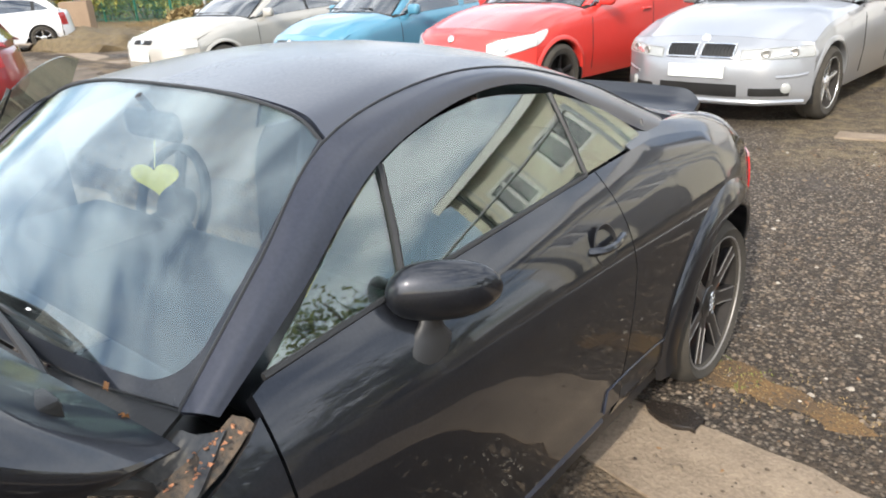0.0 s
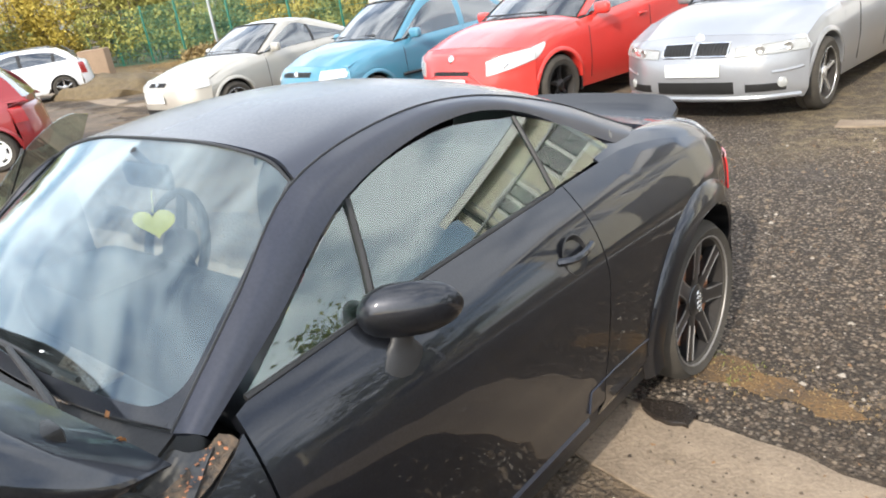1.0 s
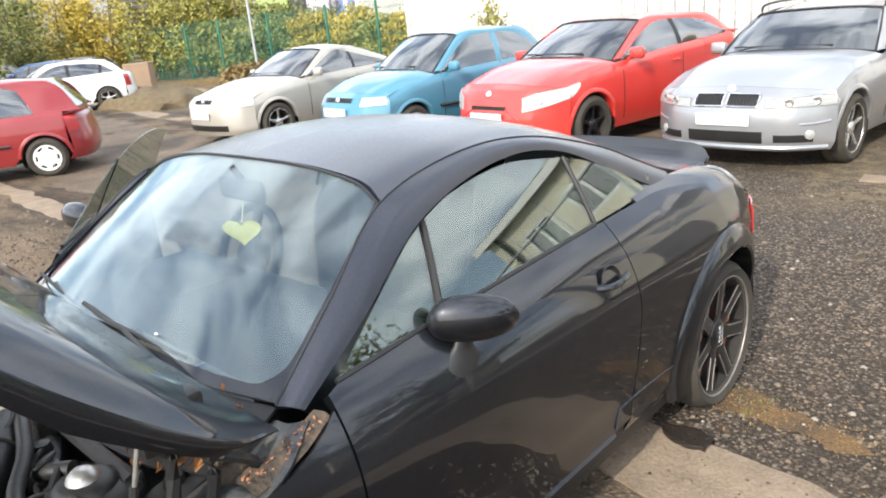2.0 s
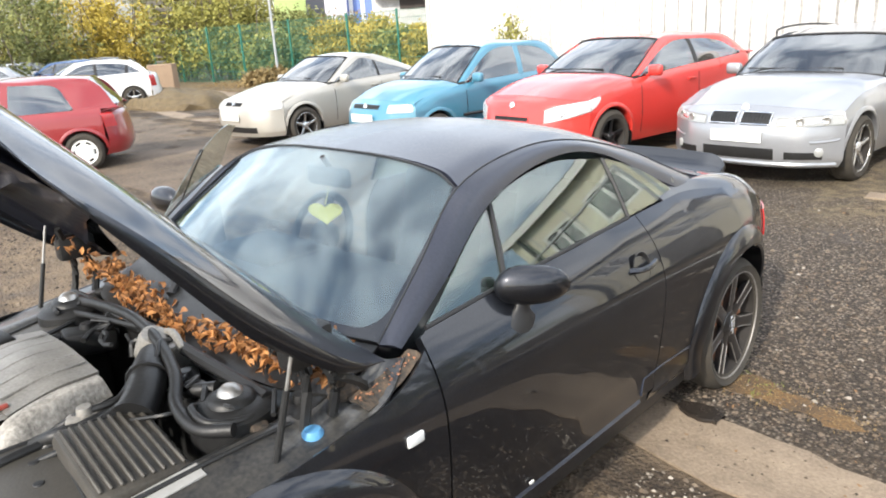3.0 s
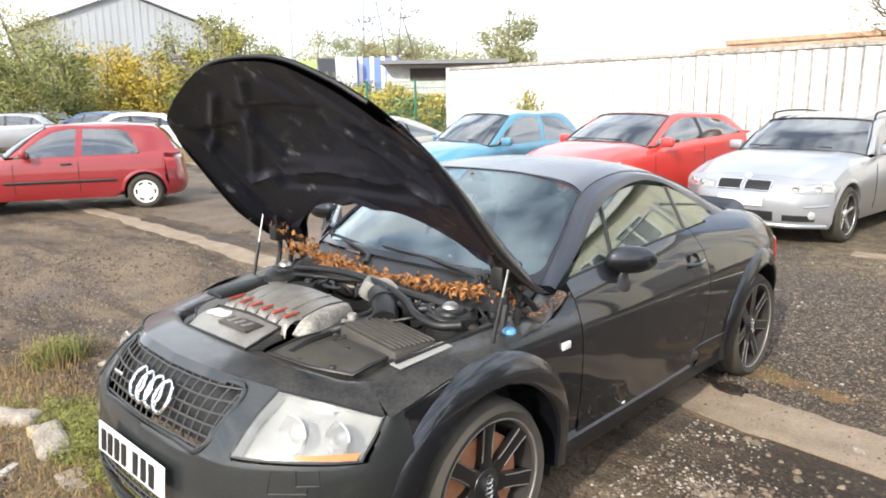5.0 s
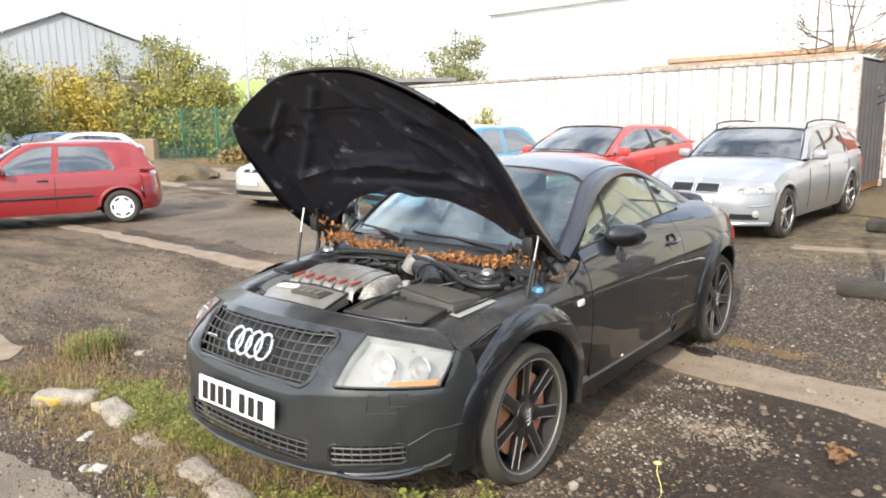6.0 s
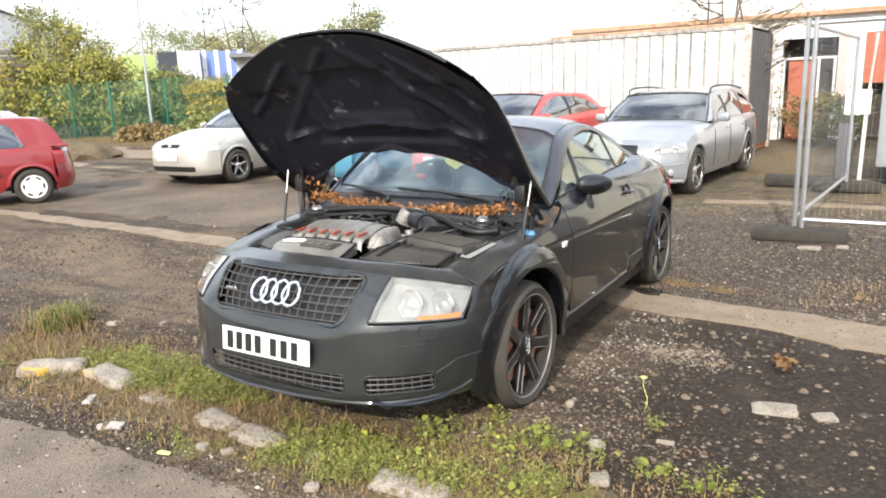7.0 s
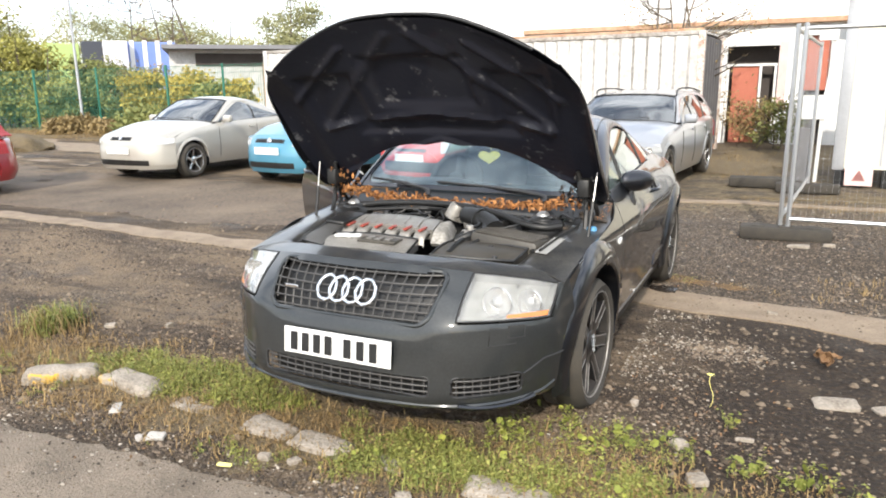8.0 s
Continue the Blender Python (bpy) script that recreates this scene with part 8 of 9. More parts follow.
door = part("door", finish(bm), M_BRICKRED, hall, "faded red door")
for x in (0.14, 0.92, 1.27):
    bm = bmesh.new()
    box(bm, (x, WY + .16, 0.99), (.06, .1, 1.98), None, 0.008, 1)
    part("door_frame", finish(bm), M_WHITE, door)
bm = bmesh.new()
box(bm, (0.71, WY + .16, 1.99), (1.2, .1, .06), None, 0.008, 1)
part("door_frame", finish(bm), M_WHITE, door)
bm = bmesh.new()
box(bm, (2.17, WY + .2, 2.0), (.57, .06, 1.32), None, 0.008, 1)
part("shutter", finish(bm), M_BRICKRED, hall, "faded red shutter")
bm = bmesh.new()
box(bm, (1.43, WY - .02, 1.75), (.2, .04, 1.6), None, 0.006, 1)
part("door_surround", finish(bm), M_PINK, hall, "faded pink door surround")
bm = bmesh.new()
box(bm, (1.0, WY - .09, 3.02), (12.8, .16, .13), None, 0.02, 1)
part("gutter", finish(bm), M_OCHRE, hall, "rust-orange gutter")

# white cabin on feet, with its lamp
M_GREYPOST = mat("pale_grey_steel", (0.42, 0.43, 0.45), 0.5, 0.3, 0.15, 4, 60)
M_SLATE = mat("grey_roof_sheet", (0.20, 0.20, 0.21), 0.7, 0, 0.2, 2, 30)
M_CREAM = mat("off_white_cabin_panel", (0.62, 0.585, 0.46), 0.7, 0, 0.08, 0.8, 30, 0.001, second=(0.73, 0.69, 0.57))
cabin = thing("site_cabin", "cream site cabin with white fascia on dark feet", "cabin", Matrix.Translation((2.42, 8.84, 0)) @ Matrix.Rotation(radians(-8), 4, "Z") @ Matrix.Translation((-2.42, -8.84, 0)))
CAB_W = [(3.5, 4.5), (4.95, 5.75)]
for z0, z1 in ((.27, 4.0),):
    bm = bmesh.new()
    xs = [2.42] + [v for w_ in CAB_W for v in w_] + [6.4]
    for i, (a, b) in enumerate(zip(xs, xs[1:])):
        if i % 2 == 0:
            box(bm, ((a + b) / 2, 8.84, (z0 + z1) / 2), (b - a, .08, z1 - z0))
        else:
            box(bm, ((a + b) / 2, 8.84, z0 + 1.15), (b - a, .08, 2.3))
            box(bm, ((a + b) / 2, 8.84, z1 - .25), (b - a, .08, .5))
    part("front_wall", finish(bm), M_CREAM, cabin, "", False)
    for a, b in CAB_W:
        bm = bmesh.new()
        box(bm, ((a + b) / 2, 8.86, (z0 + z1) / 2 + .9), (b - a, .02, z1 - z0 - 2.8))
        wpart = part("window", finish(bm), M_CARGLASS, cabin)
        bm = bmesh.new()
        for x in (a + .04, (a + b) / 2, b - .04):
            box(bm, (x, 8.82, (z0 + z1) / 2 + .9), (.07, .06, z1 - z0 - 2.8))
        for z in (z0 + 2.34, z1 - .54):
            box(bm, ((a + b) / 2, 8.82, z), (b - a, .06, .08))
        part("window_frame", finish(bm), M_WHITE, wpart)
    for k in range(4):
        x = 2.9 + 1.0 * k
        if any(a - .05 < x < b + .05 for a, b in CAB_W):
            continue
        bm = bmesh.new()
        box(bm, (x, 8.795, (z0 + z1) / 2), (.03, .012, z1 - z0 - .1))
        part("panel_joint", finish(bm), M_GREYPOST, cabin)
bm = bmesh.new()
box(bm, (4.42, 10.1, 2.12), (3.9, 2.4, 3.7))
part("body", finish(bm), M_CREAM, cabin, "", False)
bm = bmesh.new()
box(bm, (4.42, 9.9, 4.10), (4.3, 2.7, .12))
part("roof", finish(bm), M_SLATE, cabin)
bm = bmesh.new()
box(bm, (4.42, 8.56, 4.03), (4.35, .06, .20))
part("fascia", finish(bm), M_WHITE, cabin, "white fascia board")
bm = bmesh.new()
tube(bm, [(6.1, 8.72, .2), (6.1, 8.72, 3.95)], 0.05, 8)
part("drain_pipe", finish(bm), M_TRIM, cabin, "dark drain pipe")
bm = bmesh.new()
box(bm, (4.72, 8.78, 1.32), (.9, .05, 2.05), None, 0.01, 1)
part("door", finish(bm), M_CONTEND, cabin, "dark cabin door")
bm = bmesh.new()
box(bm, (2.36, 8.86, 2.12), (.16, .16, 3.75), None, 0.02, 2)
part("corner_post", finish(bm), M_GREYPOST, cabin, "grey steel corner post")
for x in (2.5, 3.1, 3.7, 4.3, 4.9, 5.5, 6.2):
    bm = bmesh.new()
    box(bm, (x, 8.95, .13), (.35, .3, .27), None, 0.01, 1)
    part("foot", finish(bm), M_BAYDARK, cabin)
bm = bmesh.new()
box(bm, (2.26, 8.72, 2.82), (.14, .14, .26), pose(0, 0, 0, 0, 0, 0), 0.02, 2)
tube(bm, [(2.26, 8.74, 2.66), (2.1, 8.72, 2.72), (1.98, 8.74, 2.70)], 0.012, 6)
part("flood_lamp", finish(bm), M_TRIM, cabin, "dark flood lamp")
bm = bmesh.new()
box(bm, (0, 0, 0), (.36, .02, .30), pose(2.62, 8.62, .19, -10), 0.006, 1)
board = tagged(part("warning_board", finish(bm), M_PINK), "small faded pink warning board on the ground", "sign")
bm = bmesh.new()
f = bm.faces.new([bm.verts.new(v) for v in ((-.09, -.016, -.08), (.09, -.016, -.08), (0, -.016, .08))])
bmesh.ops.solidify(bm, geom=[f], thickness=0.004)
for v in bm.verts:
    v.co = pose(2.62, 8.62, .19, -10) @ v.co
part("triangle", bm, M_FADED, board)
# sign on a white post
sign = thing("sign_post", "white notice on a slim white post", "sign")
bm = bmesh.new()
tube(bm, [(2.08, 9.2, 0), (2.10, 9.2, 1.15), (2.16, 9.2, 2.2)], 0.03, 8)
part("post", finish(bm), M_WHITE, sign)
bm = bmesh.new()
box(bm, (1.98, 9.15, 1.15), (.34, .02, .36), None, 0.004, 1)
part("board", finish(bm), M_WHITE, sign)
bm = bmesh.new()
box(bm, (2.16, 9.15, 2.22), (.42, .02, .18), None, 0.004, 1)
part("board", finish(bm), M_WHITE, sign)
bm = bmesh.new()
box(bm, (1.86, 9.25, .42), (.22, .2, .84), None, 0.02, 1)
tagged(part("meter_box", finish(bm), M_CONTEND), "dark grey utility box by the sign", "box")
bm = bmesh.new()
box(bm, (1.35, 8.3, .08), (.9, .25, .16), None, 0.04, 2)
tagged(part("rubber_block", finish(bm), M_RUBBER), "black rubber fence foot lying on gravel", "fence foot")

# steel mesh fence panels that meet on a rubber foot
M_GALV = mat("galvanised_steel", (0.46, 0.47, 0.48), 0.4, 0.75, 0.15, 6, 80)


def mesh_panel(p0, p1, label):
    a, b = Vector((*p0, 0)), Vector((*p1, 0))
    root = thing("mesh_fence_panel", label, "fence", None, "temporary fence")
    for q in (a, b):
        bm = bmesh.new()
        tube(bm, [q + Vector((0, 0, .12)), q + Vector((0, 0, 2.05))], 0.021, 8)
        part("post", finish(bm), M_GALV, root)
    for z in (.22, 2.0):
        bm = bmesh.new()
        tube(bm, [a + Vector((0, 0, z)), b + Vector((0, 0, z))], 0.019, 8)
        part("rail", finish(bm), M_GALV, root)
    V, F = [], []
    d = (b - a)
    L = d.length
    d.normalize()
    s = Vector((-d.y, d.x, 0))

    def wire(p, q, r):
        k = len(V)
        u = Vector((0, 0, 1)) if abs((q - p).normalized().z) < 0.5 else d
        for e in (p, q):
            V.extend([tuple(e + s * r), tuple(e - s * r * .5 + u * r * .8), tuple(e - s * r * .5 - u * r * .8)])
        F.extend([(k, k + 1, k + 4, k + 3), (k + 1, k + 2, k + 5, k + 4), (k + 2, k, k + 3, k + 5)])
    n = int(L / 0.05)
    for k in range(1, n):
        p = a + d * (L * k / n)
        wire(p + Vector((0, 0, .22)), p + Vector((0, 0, 2.0)), 0.0007)
    for k in range(1, 9):
        z = .22 + 1.78 * k / 9
        wire(a + Vector((0, 0, z)), b + Vector((0, 0, z)), 0.0007)
    me = bpy.data.meshes.new("wire_mesh")
    me.from_pydata(V, [], F)
    me.materials.append(M_GALV)
    ob = new("wire_mesh", me)
    ob.parent = root
    ob["kind"] = "stuff"


mesh_panel((1.70, 4.35), (5.15, 4.30), "galvanised wire mesh fence panel in a rubber foot")
mesh_panel((1.63, 4.42), (1.95, 7.85), "galvanised wire mesh fence panel seen end on")
for x, y, a in ((1.68, 4.38, 0), (1.95, 7.9, 0), (5.15, 4.3, 0)):
    bm = bmesh.new()
    box(bm, (0, 0, .07), (.82, .24, .13), pose(x, y, 0, 0, 0, a), 0.03, 2)
    for k in range(3):
        box(bm, (-.25 + .25 * k, 0, .138), (.12, .16, .012), pose(x, y, 0, 0, 0, a), 0.004, 1)
    tagged(part("rubber_block", finish(bm), M_RUBBER), "black recycled rubber fence foot", "fence foot", "fence feet")

# beige building that shows in the car's windows
M_BEIGE = mat("cream_render", (0.60, 0.53, 0.36), 0.85, 0, 0.1, 0.8, 30, 0.002, second=(0.70, 0.62, 0.44))
office = thing("cream_building", "cream rendered single-storey building with white windows", "building")
bm = bmesh.new()
OX = 17.5
wins = [(9.4, 10.8), (12.6, 14.0)]
ys = [8.0] + [v for w_ in wins for v in w_] + [16.0]
for i, (a, b) in enumerate(zip(ys, ys[1:])):
    if i % 2 == 0:
        box(bm, (OX + .15, (a + b) / 2, 1.5), (.3, b - a, 3.0))
    else:
        box(bm, (OX + .15, (a + b) / 2, .55), (.3, b - a, 1.1))
        box(bm, (OX + .15, (a + b) / 2, 2.65), (.3, b - a, .7))
part("wall", finish(bm), M_BEIGE, office, "", False)
for a, b in wins:
    bm = bmesh.new()
    box(bm, (OX + .2, (a + b) / 2, 1.7), (.04, b - a, 1.2))
    wpart = part("window", finish(bm), M_CARGLASS, office)
    bm = bmesh.new()
    for y in (a + .05, (a + b) / 2, b - .05):
        box(bm, (OX + .1, y, 1.7), (.08, .09, 1.2))
    for z in (1.14, 2.26):
        box(bm, (OX + .1, (a + b) / 2, z), (.08, b - a, .09))
    part("window_frame", finish(bm), M_WHITE, wpart)
bm = bmesh.new()
box(bm, (OX + 2.4, 12, 3.15), (5.6, 8.6, .3))
part("roof", finish(bm), M_SLATE, office)
bm = bmesh.new()
box(bm, (OX - .35, 12, 3.12), (.14, 8.4, .14), None, 0.02, 1)
part("gutter", finish(bm), M_WHITE, office)
# dark block added in place of the shaded rooms behind the windows
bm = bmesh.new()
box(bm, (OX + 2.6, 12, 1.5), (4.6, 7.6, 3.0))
part("room_shade_block", finish(bm), M_DARKROOM, office)
for y in (8.9, 11.7):
    bm = bmesh.new()
    box(bm, (OX - .45, y, .55), (.6, .9, 1.1), None, 0.05, 2)
    tagged(part("wheelie_bin", finish(bm), M_CONTEND), "dark wheeled bin against the cream wall", "bin")

# ---- far side: fence, shrubs, trees, buildings ----
M_GREENFENCE = mat("green_coated_steel", (0.03, 0.16, 0.11), 0.5, 0.2, 0.2, 3, 40)
fence = thing("green_mesh_fence", "tall green coated steel mesh fence", "fence")
FL = [(-12.8, 15.4), (-18, 15.5), (-25, 15.5), (-33, 15.4), (-44, 15.2)]
for (x0, y0), (x1, y1) in zip(FL, FL[1:]):
    a, b = Vector((x0, y0, 0)), Vector((x1, y1, 0))
    n = max(1, int((b - a).length / 2.6))
    for k in range(n):
        p = a.lerp(b, k / n)
        bm = bmesh.new()
        box(bm, (p.x, p.y, 1.2), (.07, .07, 2.4), None, 0.01, 1)
        part("post", finish(bm), M_GREENFENCE, fence)
V, F = [], []
for (x0, y0), (x1, y1) in zip(FL, FL[1:]):
    a, b = Vector((x0, y0, 0)), Vector((x1, y1, 0))
    L = (b - a).length
    n = int(L / 0.09)
    s = Vector((-(b - a).y, (b - a).x, 0)).normalized()
    d = (b - a).normalized()
    for k in range(n):
        p = a.lerp(b, k / n)
        i = len(V)
        V.extend([tuple(p - d * .009 + Vector((0, 0, .05))), tuple(p + d * .009 + Vector((0, 0, .05))), tuple(p + d * .009 + Vector((0, 0, 2.35))), tuple(p - d * .009 + Vector((0, 0, 2.35))), tuple(p + s * .006 + Vector((0, 0, .05))), tuple(p + s * .006 + Vector((0, 0, 2.35)))])
        F.extend([(i, i + 1, i + 2, i + 3), (i + 1, i + 4, i + 5, i + 2), (i + 4, i, i + 3, i + 5)])
    for z in (.1, .5, .9, 1.3, 1.7, 2.1, 2.34):
        i = len(V)
        for q in (a, b):
            V.extend([tuple(q + Vector((0, 0, z - .006))), tuple(q + Vector((0, 0, z + .006))), tuple(q + s * .012 + Vector((0, 0, z)))])
        F.extend([(i, i + 1, i + 4, i + 3), (i + 1, i + 2, i + 5, i + 4), (i + 2, i, i + 3, i + 5)])
me = bpy.data.meshes.new("wire_mesh")
me.from_pydata(V, [], F)
me.materials.append(M_GREENFENCE)
wm = new("wire_mesh", me)
wm.parent = fence
wm["kind"] = "stuff"

M_BARK = mat("grey_brown_bark", (0.13, 0.105, 0.08), 0.9, 0, 0.4, 5, 40, 0.01)
M_LEAF_Y = grass_mat("yellow_autumn_leaves", (0.24, 0.18, 0.02), (0.62, 0.48, 0.09))
M_LEAF_G = grass_mat("yellow_green_leaves", (0.15, 0.15, 0.03), (0.43, 0.40, 0.10))
M_LEAF_D = grass_mat("olive_leaves", (0.09, 0.12, 0.035), (0.28, 0.28, 0.09))
M_LEAF_B = grass_mat("brown_scrub", (0.14, 0.10, 0.045), (0.36, 0.26, 0.11))


def tree(x, y, h, spread, material, label, seed, leaves=2600, leaf=0.09, trunk=True, base=0.12, thin=1.0, name="tree", cat="tree", girth=0.022):
    """Trunk and limbs with a crown of small leaves gathered round the twigs."""
    q = random.Random(seed)
    root = thing(name, label, cat, pose(x, y, 0), "trees and shrubs")
    bm = bmesh.new()
    tips = []
    stems = 1 if trunk else 5
    for s in range(stems):
        ox, oy = (0, 0) if trunk else (q.gauss(0, spread * .3), q.gauss(0, spread * .3))
        top = h * q.uniform(.75, .95)
        pts = [(ox, oy, -0.05), (ox + q.gauss(0, .04 * h), oy + q.gauss(0, .04 * h), top * .4), (ox + q.gauss(0, .05 * h), oy + q.gauss(0, .05 * h), top)]
        tube(bm, pts, [girth * h * (1 if trunk else .5), girth * 0.2 * h], 6, False, 8)
        line = spline(pts, 20)
        tips.append(Vector(line[-1]))
        for k in range(16 if trunk else 8):
            f = q.uniform(base + .1, .95)
            p = Vector(line[int(f * 20)])
            a = q.uniform(0, 6.283)
            reach = spread * q.uniform(.45, 1.0) * (1.15 - .55 * abs(f - .45) * 2)
            e = p + Vector((math.cos(a) * reach, math.sin(a) * reach, q.uniform(.05, .45) * reach + .1))
            mid = p.lerp(e, .5) + Vector((0, 0, -.03 * h * q.random()))
            tube(bm, [p, mid, e], [0.009 * h * (1.2 - f), 0.0016 * h], 5, False, 5)
            tips += [e, p.lerp(e, .75), p.lerp(e, .5)]
            for j in range(2):
                t = e + Vector((q.gauss(0, .3), q.gauss(0, .3), q.uniform(-.1, .4))) * reach * .5
                tube(bm, [p.lerp(e, .6), t], [0.003 * h, 0.001 * h], 4)
                tips.append(t)
    part("trunk", bm, M_BARK, root)
    V, F = [], []
    rs = np.random.RandomState(seed)
    per = max(1, int(leaves / len(tips)))
    for t in tips:
        sz = spread * rs.uniform(.10, .24)
        if rs.rand() > thin:
            continue
        for _ in range(per):
            c = np.array(t) + rs.normal(0, sz, 3) * (1, 1, .8)
            if c[2] < 0.05:
                c[2] = 0.05 + rs.rand() * .2
            u = rs.normal(size=3)
            u /= np.linalg.norm(u)
            v = np.cross(u, rs.normal(size=3))
            v /= np.linalg.norm(v) + 1e-6
            s = leaf * rs.uniform(.5, 1.2)
            i = len(V)
            V.extend([tuple(c - u * s), tuple(c + v * s * .5), tuple(c + u * s), tuple(c - v * s * .5)])
            F.append((i, i + 1, i + 2, i + 3))
    me = bpy.data.meshes.new("crown")
    me.from_pydata(V, [], F)
    me.materials.append(material)
    ob = new("crown", me)
    ob.parent = root
    return root


def off(az, d, ex=2.2, ey=-2.6):
    """A place az degrees left of +y, d metres from the walk's end."""
    return ex - math.sin(radians(az)) * d, ey + math.cos(radians(az)) * d


SHRUBS = [(62.6, 44, 4.6, 1.6, M_LEAF_Y, "yellow autumn shrub behind the parked cars"), (69.0, 46, 5.6, 2.0, M_LEAF_Y, "yellow autumn shrub behind the parked cars"), (72.3, 44, 5.4, 2.0, M_LEAF_G, "yellow-green shrub behind the parked cars"), (75.8, 46, 6.2, 2.2, M_LEAF_D, "olive-green shrub behind the parked cars"), (56.2, 36, 4.0, 1.3, M_LEAF_G, "yellow-green bush by the fence"), (53.9, 35, 2.0, .9, M_LEAF_D, "olive-green bush by the fence"), (74, 36, 4.6, 1.9, M_LEAF_D, "olive-green shrub behind the parked cars"), (70.5, 40, 5.0, 1.8, M_LEAF_D, "olive-green shrub behind the parked cars"), (66.8, 42, 5.0, 1.7, M_LEAF_Y, "yellow autumn shrub behind the parked cars"), (64.3, 41, 4.8, 1.5, M_LEAF_Y, "yellow autumn shrub behind the parked cars"),
          (60.6, 38, 5.4, 1.5, M_LEAF_G, "yellow-green young tree by the fence"), (58.6, 37, 5.2, 1.5, M_LEAF_G, "yellow-green young tree by the fence"), (57.0, 36, 3.8, 1.2, M_LEAF_G, "yellow-green bush by the fence"), (48.9, 30.5, 2.4, .8, M_LEAF_Y, "yellow autumn bush at the fence"),
          (46.6, 29.5, 2.5, .9, M_LEAF_Y, "yellow autumn bush at the fence"), (44.6, 28, 2.0, .7, M_LEAF_G, "yellow-green bush at the fence"), (43.2, 27, 1.9, .6, M_LEAF_Y, "yellow autumn bush at the fence"), (52.6, 36, 3.0, 1.2, M_LEAF_D, "olive-green bush behind the fence"), (51.1, 35, 2.8, 1.1, M_LEAF_D, "olive-green bush behind the fence"), (49.9, 35, 2.7, 1.0, M_LEAF_B, "brown scrub bush behind the fence"), (54.5, 29.5, 0.4, 0.6, M_LEAF_B, "low dry scrub below the fence"),
          (52.3, 27.5, 0.35, 0.5, M_LEAF_B, "low dry scrub below the fence"), (49.7, 25.5, 0.8, .8, M_LEAF_D, "low dry scrub below the fence"), (77.5, 38, 5.4, 2.0, M_LEAF_G, "yellow-green shrub behind the parked cars"), (46.8, 24.3, 0.35, .45, M_LEAF_B, "low dry scrub below the fence")]
for k, (az, d, hh, sp, mt, lab) in enumerate(SHRUBS):
    x, y = off(az, d)
    tree(x, y, hh, sp, mt, lab, 40 + k, 6000, 0.095, False, 0.0, name="shrub", cat="shrub")
tree(-1.25, 15.9, 5.6, 1.75, M_LEAF_B, "sparse bare autumn tree behind the container", 7, 1500, 0.045, False, 0.3, 0.8, girth=0.014)
tree(0.95, 15.9, 1.25, .7, M_LEAF_B, "straggling brown-green bush before the red door", 8, 2200, 0.045, False, name="shrub", cat="shrub")
tree(1.55, 15.3, 1.2, .6, M_LEAF_D, "olive-green bush before the red door", 9, 1800, 0.05, False, name="shrub", cat="shrub")
tree(-7.9, 11.95, 2.1, .42, M_LEAF_G, "thin green weed tree against the container", 10, 1500, 0.05, False, name="shrub", cat="shrub")
# paler leaf copies for the skyline, with the haze of distance mixed in
M_LEAF_HAZE = grass_mat("hazed_yellow_green_leaves", (0.22, 0.22, 0.09), (0.50, 0.47, 0.20))
M_LEAF_HAZE2 = grass_mat("hazed_olive_leaves", (0.16, 0.17, 0.08), (0.38, 0.37, 0.18))
for k, (x, y, hh) in enumerate(((11.0, 8.0, 6.2), (13.0, 4.6, 6.8), (14.5, 1.0, 6.4))):
    tree(x, y, hh, 1.9, M_LEAF_D, "dark olive-green tree beside the yard", 160 + k, 5000, 0.10, True, 0.1)
FAR = [(45.5, 75, 11.5, 4.0, M_LEAF_D), (47.5, 80, 9.0, 3.5, M_LEAF_G), (50, 82, 9.0, 3.6, M_LEAF_D), (42, 85, 9.0, 3.6, M_LEAF_D), (39.5, 80, 8.0, 3.2, M_LEAF_G), (36.8, 60, 8.5, 2.2, M_LEAF_D), (53.2, 85, 9.5, 3.6, M_LEAF_G), (56, 80, 9.0, 3.4, M_LEAF_D), (59.2, 62, 9.3, 2.4, M_LEAF_D), (35, 85, 8.0, 3.0, M_LEAF_G),
       (62.6, 70, 9.5, 2.6, M_LEAF_D), (74, 75, 11, 4.5, M_LEAF_G)]
for k, (az, d, hh, sp, mt) in enumerate(FAR):
    x, y = off(az, d)
    tree(x, y, hh * 1.12, sp * 1.35, M_LEAF_HAZE if mt is M_LEAF_G else M_LEAF_HAZE2, "far olive-green tree on the skyline", 90 + k, 8000, 0.14, True, 0.12)
for k, (az, d, hh) in enumerate(((47.8, 60, 13), (46.3, 62, 14), (49.0, 64, 12.5))):
    x, y = off(az, d)
    tree(x, y, hh, 2.4, M_LEAF_B, "tall bare autumn tree on the skyline", 130 + k, 420, 0.12, True, 0.25, 0.5, girth=0.009)

# grey gabled shed far off
M_CLAD = mat("pale_grey_cladding", (0.36, 0.38, 0.40), 0.7, 0.1, 0.1, 0.4, 12, 0.002, second=(0.46, 0.48, 0.50))
shed = thing("gabled_shed", "large pale grey clad shed with a low gable", "building")
sx0, sy0 = off(66.3, 88)
sm2 = pose(sx0, sy0, 0, 0, 0, 66.3)
bm = bmesh.new()
pr = [(-11, 0), (11, 0), (11, 9.4), (0, 13.6), (-11, 9.4)]
vs0, vs1 = [bm.verts.new(sm2 @ Vector((a, 0, b))) for a, b in pr], [bm.verts.new(sm2 @ Vector((a, 30, b))) for a, b in pr]
bm.faces.new(vs0)
bm.faces.new(vs1[::-1])
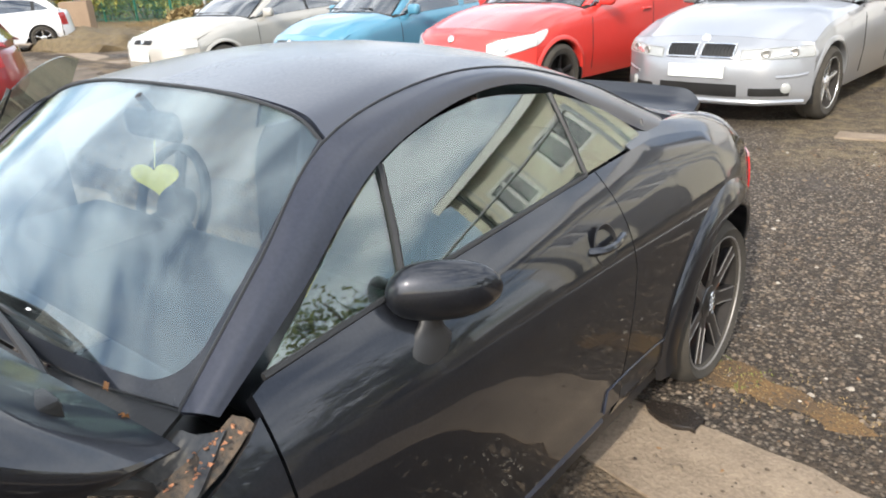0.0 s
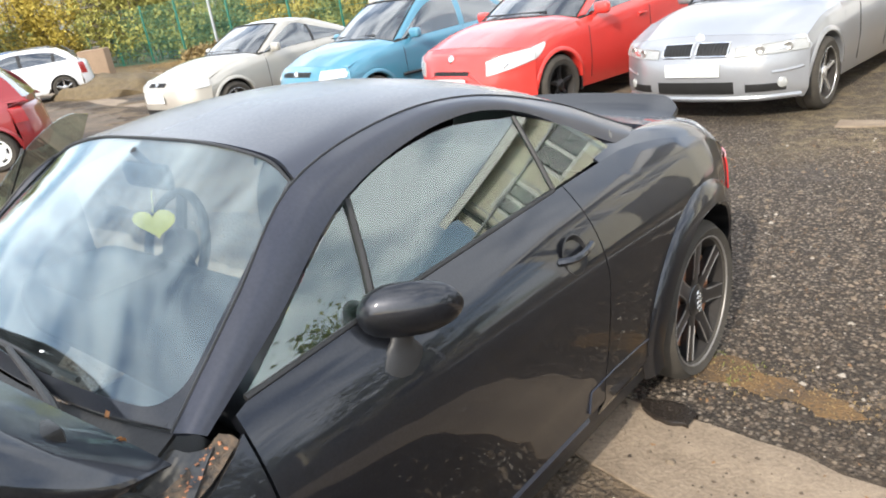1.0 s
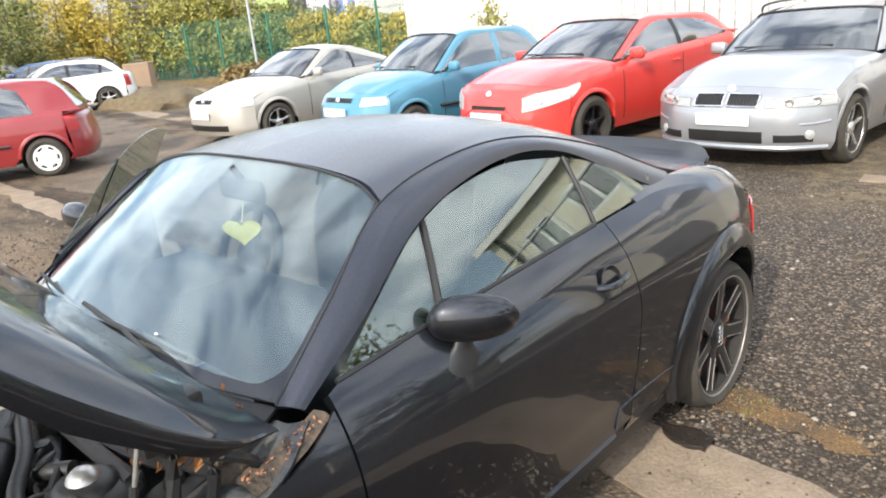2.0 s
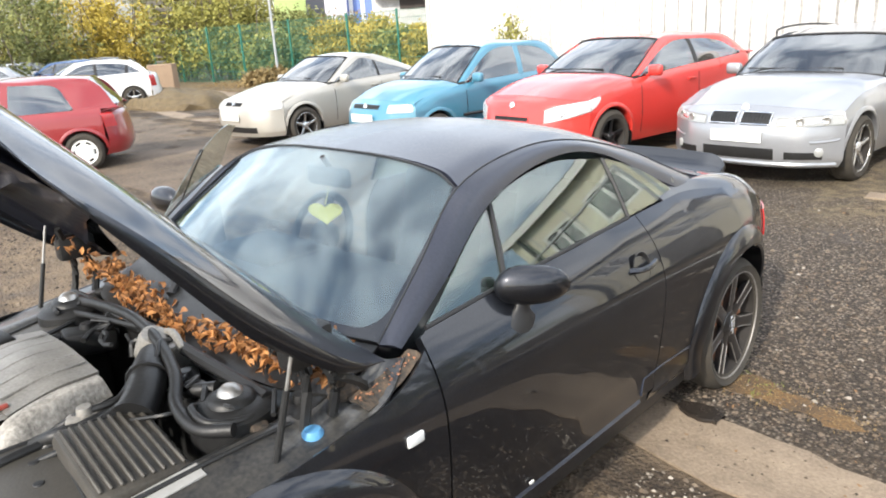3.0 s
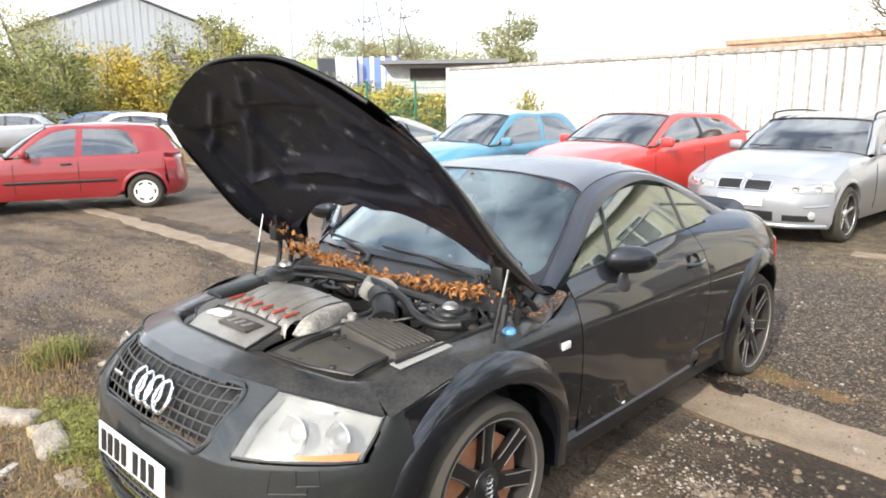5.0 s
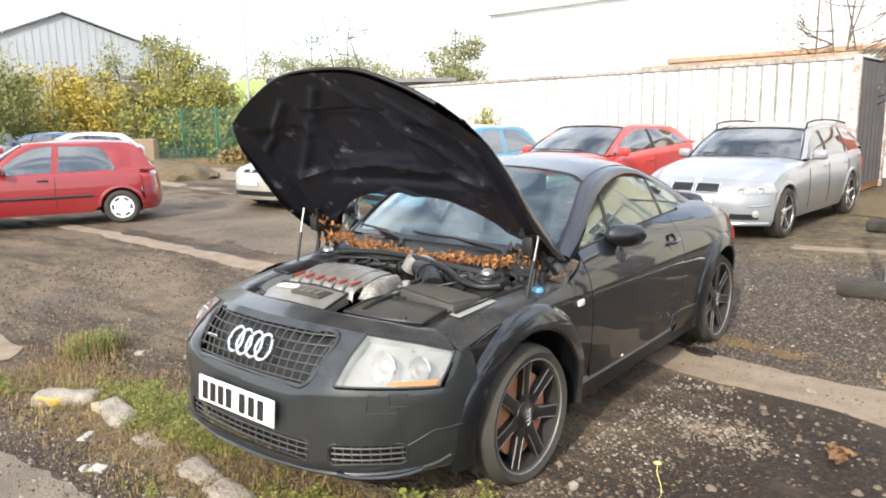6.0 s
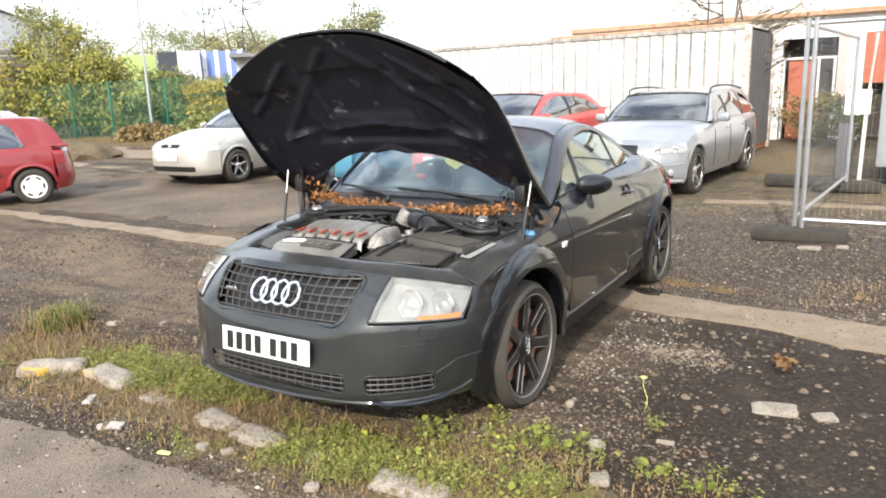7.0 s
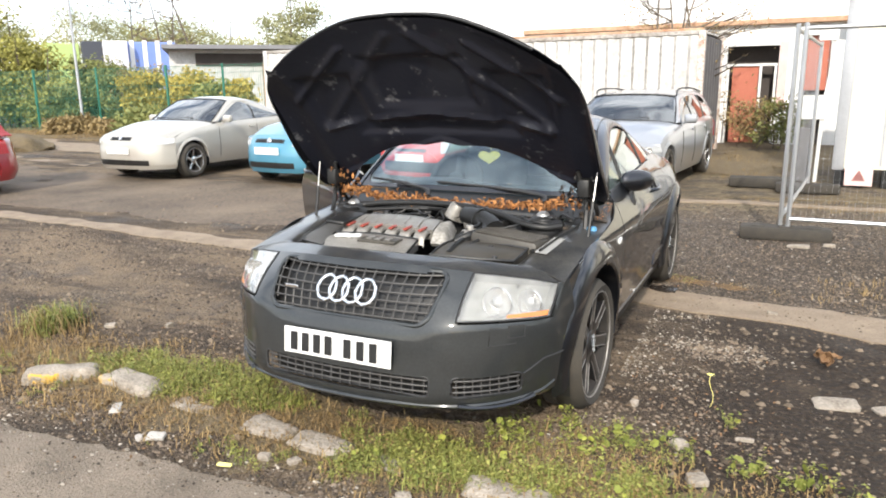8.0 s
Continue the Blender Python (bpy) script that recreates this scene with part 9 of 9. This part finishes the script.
for i in (0, 1, 4):
    bm.faces.new((vs0[i], vs1[i], vs1[(i + 1) % 5], vs0[(i + 1) % 5]))
bmesh.ops.recalc_face_normals(bm, faces=bm.faces)
part("wall", bm, M_CLAD, shed, "", False)
for a in (-1, 1):
    bm = bmesh.new()
    g = [[np.array(sm2 @ Vector(p)) for p in ((a * 11.4, -.4, 9.35), (a * 11.4, 30.4, 9.35))], [np.array(sm2 @ Vector(p)) for p in ((0, -.4, 13.7), (0, 30.4, 13.7))]]
    net(bm, g)
    part("roof", finish(bm, 0.15), M_SLATE, shed, "", False)
for k in range(29):
    a = -10.5 + 0.75 * k
    bm = bmesh.new()
    box(bm, (a, -.012, (9.3 + (11 - abs(a)) * .38) / 2), (.12, .08, 9.3 + (11 - abs(a)) * .38), sm2)
    part("cladding_rib", finish(bm), M_CLAD, shed, "", False)
# stacked pallets
M_PALLET = mat("weathered_pallet_wood", (0.18, 0.16, 0.14), 0.9, 0, 0.3, 4, 40, 0.003, second=(0.34, 0.31, 0.28))
px_, py_ = off(62.0, 39)
stack = thing("pallet_stack", "tall stack of weathered grey pallets", "pallets", pose(px_, py_, 0, 0, 0, 62))
for k in range(14):
    bm = bmesh.new()
    box(bm, (0, 0, 0.3 * k + .125), (1.08, 1.2, .045))
    for j in (-.5, 0, .5):
        box(bm, (0, j, 0.3 * k + .055), (1.05, .1, .11))
    part("pallet", finish(bm), M_PALLET, stack, "", False)
bx, by = off(61.6, 28.5)
bm = bmesh.new()
box(bm, (0, 0, .62), (.85, .7, 1.0), pose(bx, by, 0, 0, 0, 50), 0.02, 1)
box(bm, (0, 0, .06), (.95, .8, .12), pose(bx, by, 0, 0, 0, 50), 0.01, 1)
M_CRATE = mat("brown_crate_board", (0.30, 0.21, 0.14), 0.85, 0, 0.2, 3, 30)
tagged(part("crate", finish(bm), M_CRATE), "brown board crate beside the track", "crate")
mx_, my_ = off(60.5, 24)
bm = bmesh.new()
bmesh.ops.create_icosphere(bm, subdivisions=4, radius=1.0)
for v in bm.verts:
    v.co = Vector((v.co.x * 2.6, v.co.y * 1.2, v.co.z * .45)) + Vector(noise.noise_vector(v.co * 2.2)) * .22
    v.co += Vector((mx_, my_, 0))
tagged(part("earth_mound", bm, M_MOSS), "low mound of scrubby brown earth", "mound")

# low white unit and lorry trailers beyond the fence
unit = thing("low_white_unit", "low white unit with a dark flat roof edge", "building")
ux, uy = off(43.6, 44)
um = pose(ux, uy, 0, 0, 0, 43.6)
bm = bmesh.new()
box(bm, (.6, 3, 1.9), (6.6, 6, 3.8), um)
part("wall", finish(bm), M_CONT, unit, "", False)
bm = bmesh.new()
box(bm, (.7, 2.6, 3.92), (7.4, 7.4, .22), um)
part("roof", finish(bm), M_SLATE, unit, "", False)
bm = bmesh.new()
box(bm, (.9, -.02, 3.25), (4.4, .1, .7), um)
part("window", finish(bm), M_DARKROOM, unit, "dark strip window")
bm = bmesh.new()
box(bm, (3.2, -.05, 1.6), (1.6, .1, 3.0), um)
part("door", finish(bm), M_CRATE, unit, "pale brown shutter door")
TRAILERS = [(53.8, 60, 2.4, (0.42, 0.54, 0.20), "lime green lorry trailer beyond the fence"), (51.9, 57, 1.35, (0.05, 0.055, 0.07), "black lorry trailer beyond the fence"), (50.4, 56, 1.6, (0.62, 0.60, 0.66), "pale lilac lorry trailer beyond the fence"), (48.0, 57, 3.3, (0.16, 0.24, 0.55), "blue and white striped lorry trailer beyond the fence"),
            (45.5, 50, 2.4, (0.8, 0.8, 0.8), "white van beyond the fence")]
for k, (az, d, wd, col, lab) in enumerate(TRAILERS):
    x, y = off(az, d)
    q = pose(x, y, 0, 0, 0, az)
    root = thing("lorry_trailer", lab, "trailer", None, "vehicles beyond the fence")
    top = 5.0 if k < 4 else 4.2
    mt = mat("trailer_side", col, 0.5, 0, 0.12, 1, 20)
    bm = bmesh.new()
    box(bm, (0, 1.2, (top + 1.1) / 2), (wd, 2.4, top - 1.1), q, 0.05, 1)
    part("body", finish(bm), mt, root, "", False)
    bm = bmesh.new()
    box(bm, (0, 1.2, .95), (wd * .95, 2.2, .2), q)
    part("chassis", finish(bm), M_BAYDARK, root, "", False)
    for dx in (-wd * .32, wd * .32):
        for dy in (.25, 2.1):
            bm = bmesh.new()
            lathe(bm, [(0, .12), (.3, .12), (.48, .1), (.5, .0), (.48, -.1), (0, -.12)], 18, q @ pose(dx, dy, .5, 0, 0, 90))
            part("wheel", finish(bm), M_RUBBER, root)
    if k == 3:
        for j in range(4):
            bm = bmesh.new()
            box(bm, (-1.3 + .86 * j, -.02, 3.2), (.3, .04, 3.8), q)
            part("stripe", finish(bm), M_WHITE, root, "white stripe", False)
lx, ly = off(53.8, 30)
post = thing("lamp_post", "tall pale green lamp post behind the fence", "lamp post")
bm = bmesh.new()
tube(bm, [(lx, ly, 0), (lx, ly, 3), (lx, ly, 6.8)], [.055, .035], 10, False, 6)
part("pole", finish(bm), M_GREYPOST, post)
bm = bmesh.new()
tube(bm, [(lx, ly, 6.7), (lx + .3, ly - .3, 6.95), (lx + .7, ly - .7, 6.95)], .035, 8, False, 8)
box(bm, (lx + .85, ly - .85, 6.94), (.4, .2, .1), None, 0.03, 2)
part("lamp_head", finish(bm), M_GREYPOST, post)
